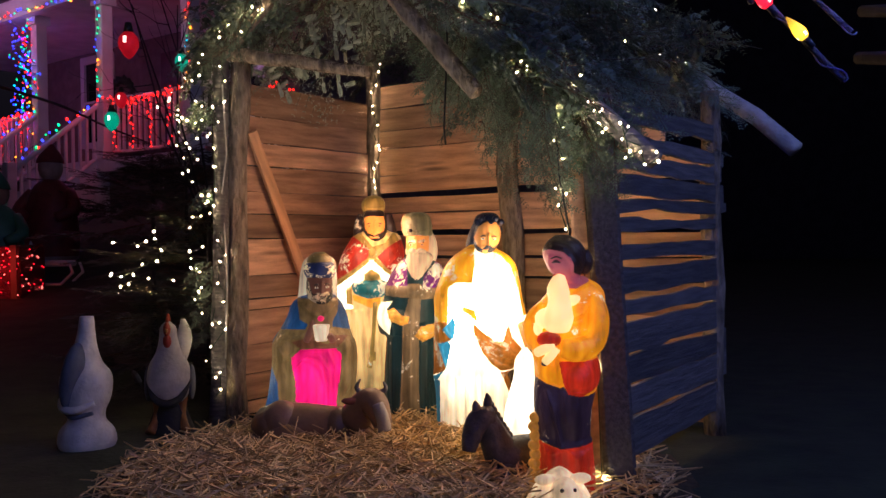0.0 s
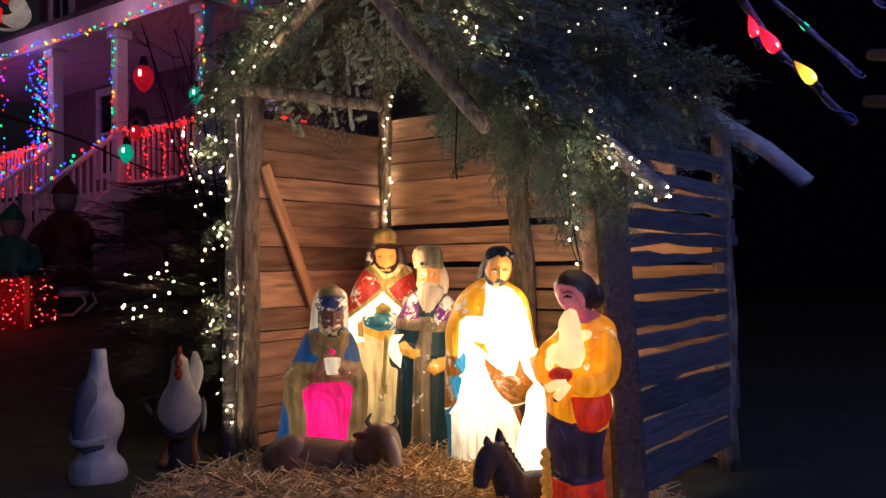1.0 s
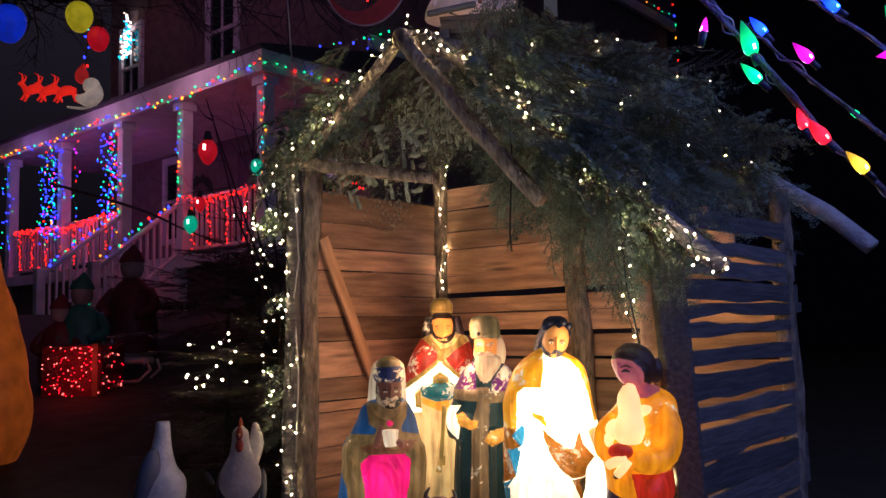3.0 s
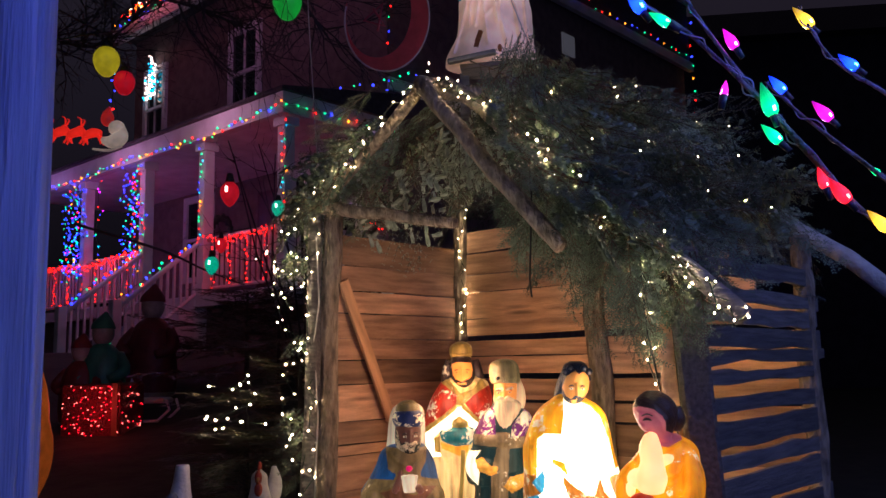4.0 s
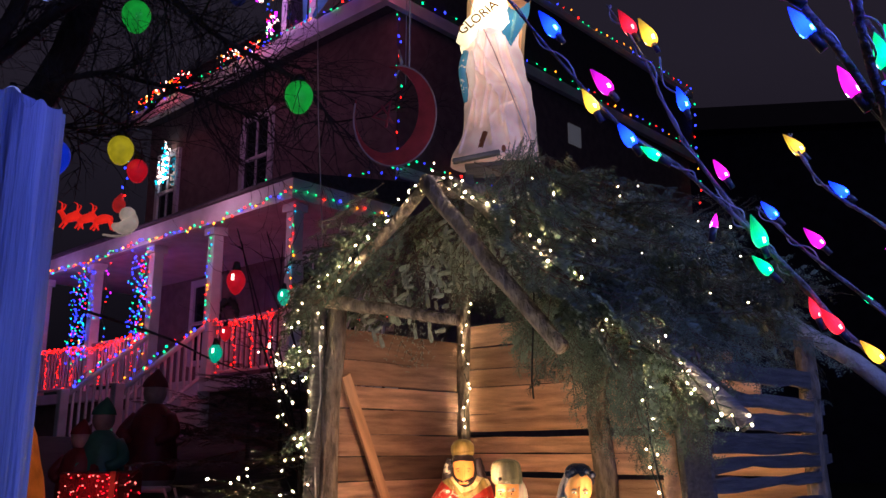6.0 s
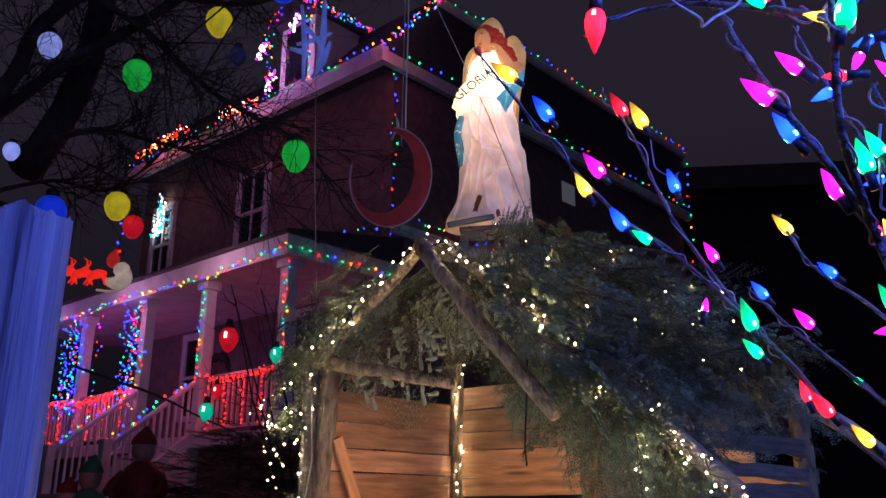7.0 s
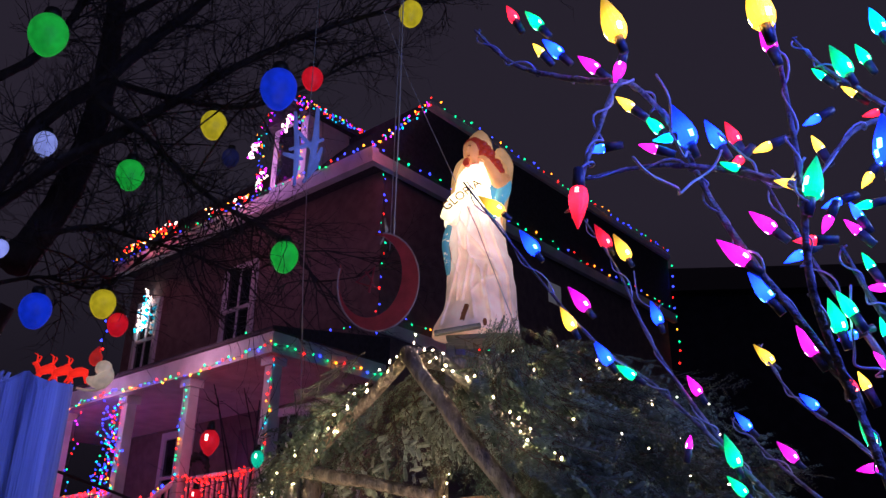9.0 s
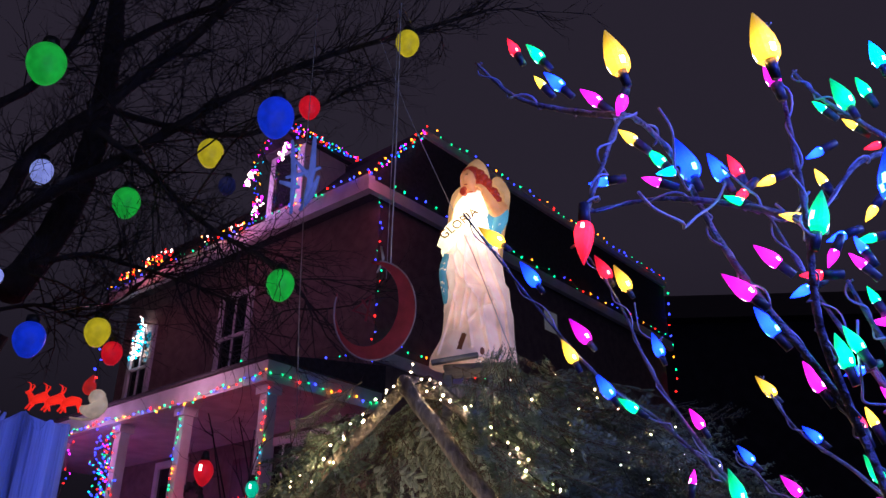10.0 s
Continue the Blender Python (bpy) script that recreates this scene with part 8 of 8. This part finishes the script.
loft(bm, [(0, 0, 0, 0.42, 0.3), (0.3, 0, 0, 0.5, 0.36), (0.8, 0, 0, 0.42, 0.34), (1.2, 0, 0, 0.28, 0.26), (1.6, 0, 0, 0.22, 0.22), (1.9, 0, 0, 0.18, 0.18), (2.05, 0, 0, 0.02, 0.02)], lambda z, a: 1 if 0 < a < 75 and 1.15 < z < 1.6 else 0, folds=0.02, count=6)
rod(bm, [(0.1, -0.1, 1.55), (0.21, -0.1, 1.75), (0.24, -0.08, 1.95), (0.2, -0.05, 2.1)], [0.05, 0.08, 0.07, 0.02], 1, 12)
statue("orange_inflatable", "tall orange and white inflatable lawn decoration, softly lit", bm, [orange_cloth, pale_cloth, dark_cloth], (-3.58, 5.2, 0.1), 0, "inflatable", "lawn figures")
# small floodlight
flood = thing("floodlight", "small black garden floodlight on the lawn", "floodlight", "", (-1.62, 4.7, 0.0))
part("spike", tube(bmesh.new(), [(0, 0, -0.05), (0, 0, 0.1)], 0.012, 6), black_cable, flood)
part("housing", tube(bmesh.new(), [(0.05, 0.05, 0.16), (0.0, 0.0, 0.12), (-0.05, -0.05, 0.09)], [0.035, 0.045, 0.06], 12), black_cable, flood)
part("lens", tube(bmesh.new(), [(-0.05, -0.05, 0.09), (-0.054, -0.054, 0.088)], [0.05, 0.05], 12), mat("lens_glass", (0.4, 0.42, 0.45), 0.15), flood)

# ---------- hanging decorations ----------
deer = glow_mat("red_plastic_deer", (0.8, 0.02, 0.012), 0.8, (0, 0, 0.05), 0.25)
pale_plastic = glow_mat("pale_plastic", (0.75, 0.6, 0.5), 0.3, (0, 0, 0.1), 0.3)
red_plastic = glow_mat("red_plastic", (0.5, 0.02, 0.02), 0.45, (0, 0, 0.1), 0.3)
for i in range(3):
    bm = bmesh.new()
    rod(bm, [(-0.09, 0, 0.02), (0.0, 0, 0.05), (0.07, 0, 0.04)], [0.03, 0.042, 0.03], 0, 10)
    rod(bm, [(-0.08, 0, 0.04), (-0.12, 0, 0.1), (-0.15, 0, 0.1)], [0.025, 0.022, 0.012], 0, 8)
    for sx in (-1, 1):
        rod(bm, [(-0.11, 0.01 * sx, 0.12), (-0.1, 0.03 * sx, 0.17), (-0.13, 0.04 * sx, 0.19)], [0.008, 0.007, 0.003], 0, 6)
        rod(bm, [(-0.06, 0.02 * sx, 0.02), (-0.11, 0.025 * sx, -0.05)], [0.012, 0.008], 0, 6)
        rod(bm, [(0.06, 0.02 * sx, 0.02), (0.09, 0.025 * sx, -0.06)], [0.014, 0.008], 0, 6)
    statue("reindeer_figure", "small glowing red plastic reindeer hung in a row", bm, [deer], (-4.18 + 0.15 * i, 7.0, 2.97 - 0.015 * i), 0, "ornament", "hanging sleigh team")
bm = bmesh.new()
rod(bm, [(-0.09, 0, 0.0), (0.0, 0, -0.02), (0.08, 0, 0.02), (0.1, 0, 0.1)], [0.03, 0.06, 0.065, 0.025], 0, 14)
blob(bm, (0.04, 0, 0.1), (0.075, 0.06, 0.07), 0)
blob(bm, (-0.05, 0, 0.19), (0.06, 0.05, 0.07), 1)
rod(bm, [(-0.05, 0, 0.23), (-0.03, 0, 0.3)], [0.045, 0.01], 1, 8)
rod(bm, [(-0.15, -0.05, -0.09), (0.0, -0.05, -0.11), (0.12, -0.05, -0.08)], [0.01, 0.012, 0.01], 0, 6)
statue("sleigh_figure", "pale plastic sleigh with a red rider hung outdoors", bm, [pale_plastic, red_plastic], (-3.7, 7.0, 2.92), 0, "ornament", "hanging sleigh team")
cord_mat = mat("pale_cord", (0.55, 0.53, 0.5), 0.7)


def hook(near):
    """The spot on a limb of the bare tree that lies nearest."""
    return tuple(min(limb_points, key=lambda q: (q - Vector(near)).length))


def cord(label, pts, r=0.003, material=None):
    ob = part("cord", tube(bmesh.new(), pts, r, 5), material or cord_mat, None, label)
    return tagged(ob, label, "cord", "cords")


random.seed(6)
light_string("short string of coloured lights holding the sleigh", [(-3.71, 7.0, 3.2), (-3.71, 7.02, 3.6)], 0.08, ALL, 0.012, 0.01)
# crescent moon
moon = thing("crescent_moon", "dark red crescent moon ornament hanging on a cord", "ornament", "", (-0.77, 4.6, 2.83))
bm = bmesh.new()
outer = [(math.sin(radians(a)) * 0.36, math.cos(radians(a)) * 0.46) for a in range(4, 290, 6)]
inner = [(math.sin(radians(a)) * 0.285 - 0.075, math.cos(radians(a)) * 0.40 + 0.06) for a in range(4, 290, 6)]
rows = []
for (ox, oz), (ix, iz) in zip(outer, inner):
    rows.append([bm.verts.new(c) for c in ((ox, -0.02, oz), (ox, 0.02, oz), (ix, 0.02, iz), (ix, -0.02, iz))])
for a, b in zip(rows, rows[1:]):
    for k in range(4):
        bm.faces.new((a[k], a[(k + 1) % 4], b[(k + 1) % 4], b[k]))
bm.faces.new(rows[0][::-1])
bm.faces.new(rows[-1])
bmesh.ops.recalc_face_normals(bm, faces=bm.faces)
part("crescent", bm, mat("moon_red", (0.42, 0.035, 0.045), 0.45), moon)
part("rim", tube(bmesh.new(), [(x * 1.01, -0.02, z * 1.01) for x, z in outer], 0.008, 6), mat("moon_rim", (0.45, 0.35, 0.35), 0.4), moon, "pale rim wire")
part("strap", tube(bmesh.new(), [(0.05, 0, 0.46), (0.03, 0, 0.62), (0.06, 0, 0.5), (0.0, 0, 0.36)], 0.01, 6), cord_mat, moon)
part("star", tube(bmesh.new(), [(-0.12, 0, 0.1), (-0.02, 0, -0.06), (-0.2, 0, 0.0), (-0.04, 0, 0.14), (-0.08, 0, -0.1)], 0.014, 5), mat("star_red", (0.35, 0.05, 0.07), 0.5), moon)
cord("thin pale cord from which the moon hangs", [(-0.688, 4.6, 3.08), (-0.69, 4.6, 3.25), (-0.685, 4.6, 3.8), (-0.69, 4.6, 5.1), hook((-1.05, 6.8, 6.7))], 0.005)
for ob in moon.children:
    ob.scale = (0.66, 0.66, 0.66)
# blue hanging star
blue_cloth = glow_mat("blue_plastic", (0.09, 0.13, 0.5), 0.4, (0, 0, 0), 0.5)
bstar = thing("blue_star", "tall blue openwork star ornament on a cord", "ornament", "", (-1.395, 5.0, 4.0))
for x0, x1, z0, z1, r in ((-0.1, -0.06, 0.28, -0.3, 0.018), (0.06, 0.03, 0.3, -0.24, 0.022), (-0.12, 0.12, -0.02, 0.05, 0.016), (-0.1, 0.1, 0.16, -0.12, 0.014), (0.0, 0.11, -0.28, -0.02, 0.02), (-0.02, -0.16, -0.1, -0.05, 0.018)):
    part("arm", tube(bmesh.new(), [(x0, 0, z0), ((x0 + x1) / 2 + 0.015, 0.01, (z0 + z1) / 2), (x1, 0, z1)], [r * 0.6, r * 1.2, r * 0.6], 8), blue_cloth, bstar)
cord("thin pale cord below the blue star", [hook((-1.9, 6.7, 6.4)), (-1.4, 5.0, 5.4), (-1.39, 5.0, 4.0), (-1.216, 4.5, 3.38), (-1.106, 4.2, 2.7), (-1.05, 4.2, 1.83), (-1.045, 4.15, 1.6)], 0.003)
cord("thin dark guy line before the angel", [hook((-1.3, 6.7, 6.5)), (-0.7, 4.0, 4.3), (-0.518, 3.9, 3.734), (-0.12, 3.42, 2.62), (0.19, 3.38, 1.715), (0.265, 3.3, 1.5)], 0.0022)
cord("thin pale cord hanging from the tree", [hook((-1.1, 6.7, 6.6)), (-0.775, 5.0, 5.4), (-0.78, 5.0, 4.2), (-0.784, 5.0, 3.2)], 0.003)
# thin branch before the porch that carries the lanterns
pts = [(-3.6, 6.3, 2.05), (-2.75, 6.0, 1.78), (-2.4, 6.0, 1.62), (-2.1, 6.0, 1.5)]
part("limb", tube(bmesh.new(), [tuple(q) for q in smooth_rings([list(q) for q in pts], 5)], [0.013 - 0.0006 * k for k in range(16)], 7, 0.15), tree_bark, oak)

# ---------- porch things ----------
nut = bmesh.new()
loft(nut, [(0, 0, 0, 0.14, 0.12), (0.35, 0, 0, 0.12, 0.1), (0.7, 0, 0, 0.13, 0.11), (0.8, 0, 0, 0.06, 0.06)], lambda z, a: 0 if z > 0.32 else 1)
blob(nut, (0, 0, 0.9), (0.09, 0.09, 0.12), 2)
loft(nut, [(0.98, 0, 0, 0.1, 0.1), (1.18, 0, 0, 0.11, 0.11), (1.2, 0, 0, 0.02, 0.02)], 1)
statue("nutcracker_figure", "red and black wooden soldier standing on the porch", nut, [mat("nut_red", (0.25, 0.03, 0.03), 0.4), mat("nut_black", (0.02, 0.02, 0.022), 0.4), mat("nut_face", (0.4, 0.25, 0.2), 0.5)], tuple(hp(2.9, 0.6, 2.02)), 0, "statue", "porch things")
wreath = thing("wall_plaque", "dark oval wreath hanging on the porch wall", "wreath", "", tuple(hp(4.5, 1.9, 3.4)))
bm = bmesh.new()
ring = [(math.cos(math.tau * k / 48) * 0.24, 0, math.sin(math.tau * k / 48) * 0.36) for k in range(49)]
tube(bm, ring, [0.07 + 0.022 * math.sin(k * 2.4) for k in range(49)], 10, 0.2)
part("ring", bm, bush_green, wreath)

cord("thin black cable hanging before the opening", [(0.02, 3.12, 1.75), (0.03, 3.1, 1.5), (0.015, 3.1, 1.2), (0.02, 3.1, 1.14)], 0.0035, black_cable)
cord("thin black cable hanging by the corner post", [(0.3, 2.85, 1.45), (0.36, 2.8, 1.25), (0.375, 2.79, 1.0), (0.41, 2.8, 0.8)], 0.0035, black_cable)
cord("pale cable looped down the stable post", [(-0.975, 3.89, 1.5), (-0.96, 3.89, 1.2), (-0.985, 3.89, 1.02), (-0.965, 3.89, 0.7), (-0.98, 3.89, 0.3)], 0.004)
random.seed(9)
light_string("red string lights on the far side of the stable", [(-1.75, 7.9, 2.2), (-1.6, 7.95, 2.24), (-1.45, 8.0, 2.2)], 0.03, REDS, 0.012, 0.05)
fir_bush("dark shrub with red lights behind the stable", (-1.6, 8.4, 0.55), 1.2, 1.7, 36, 1.4)
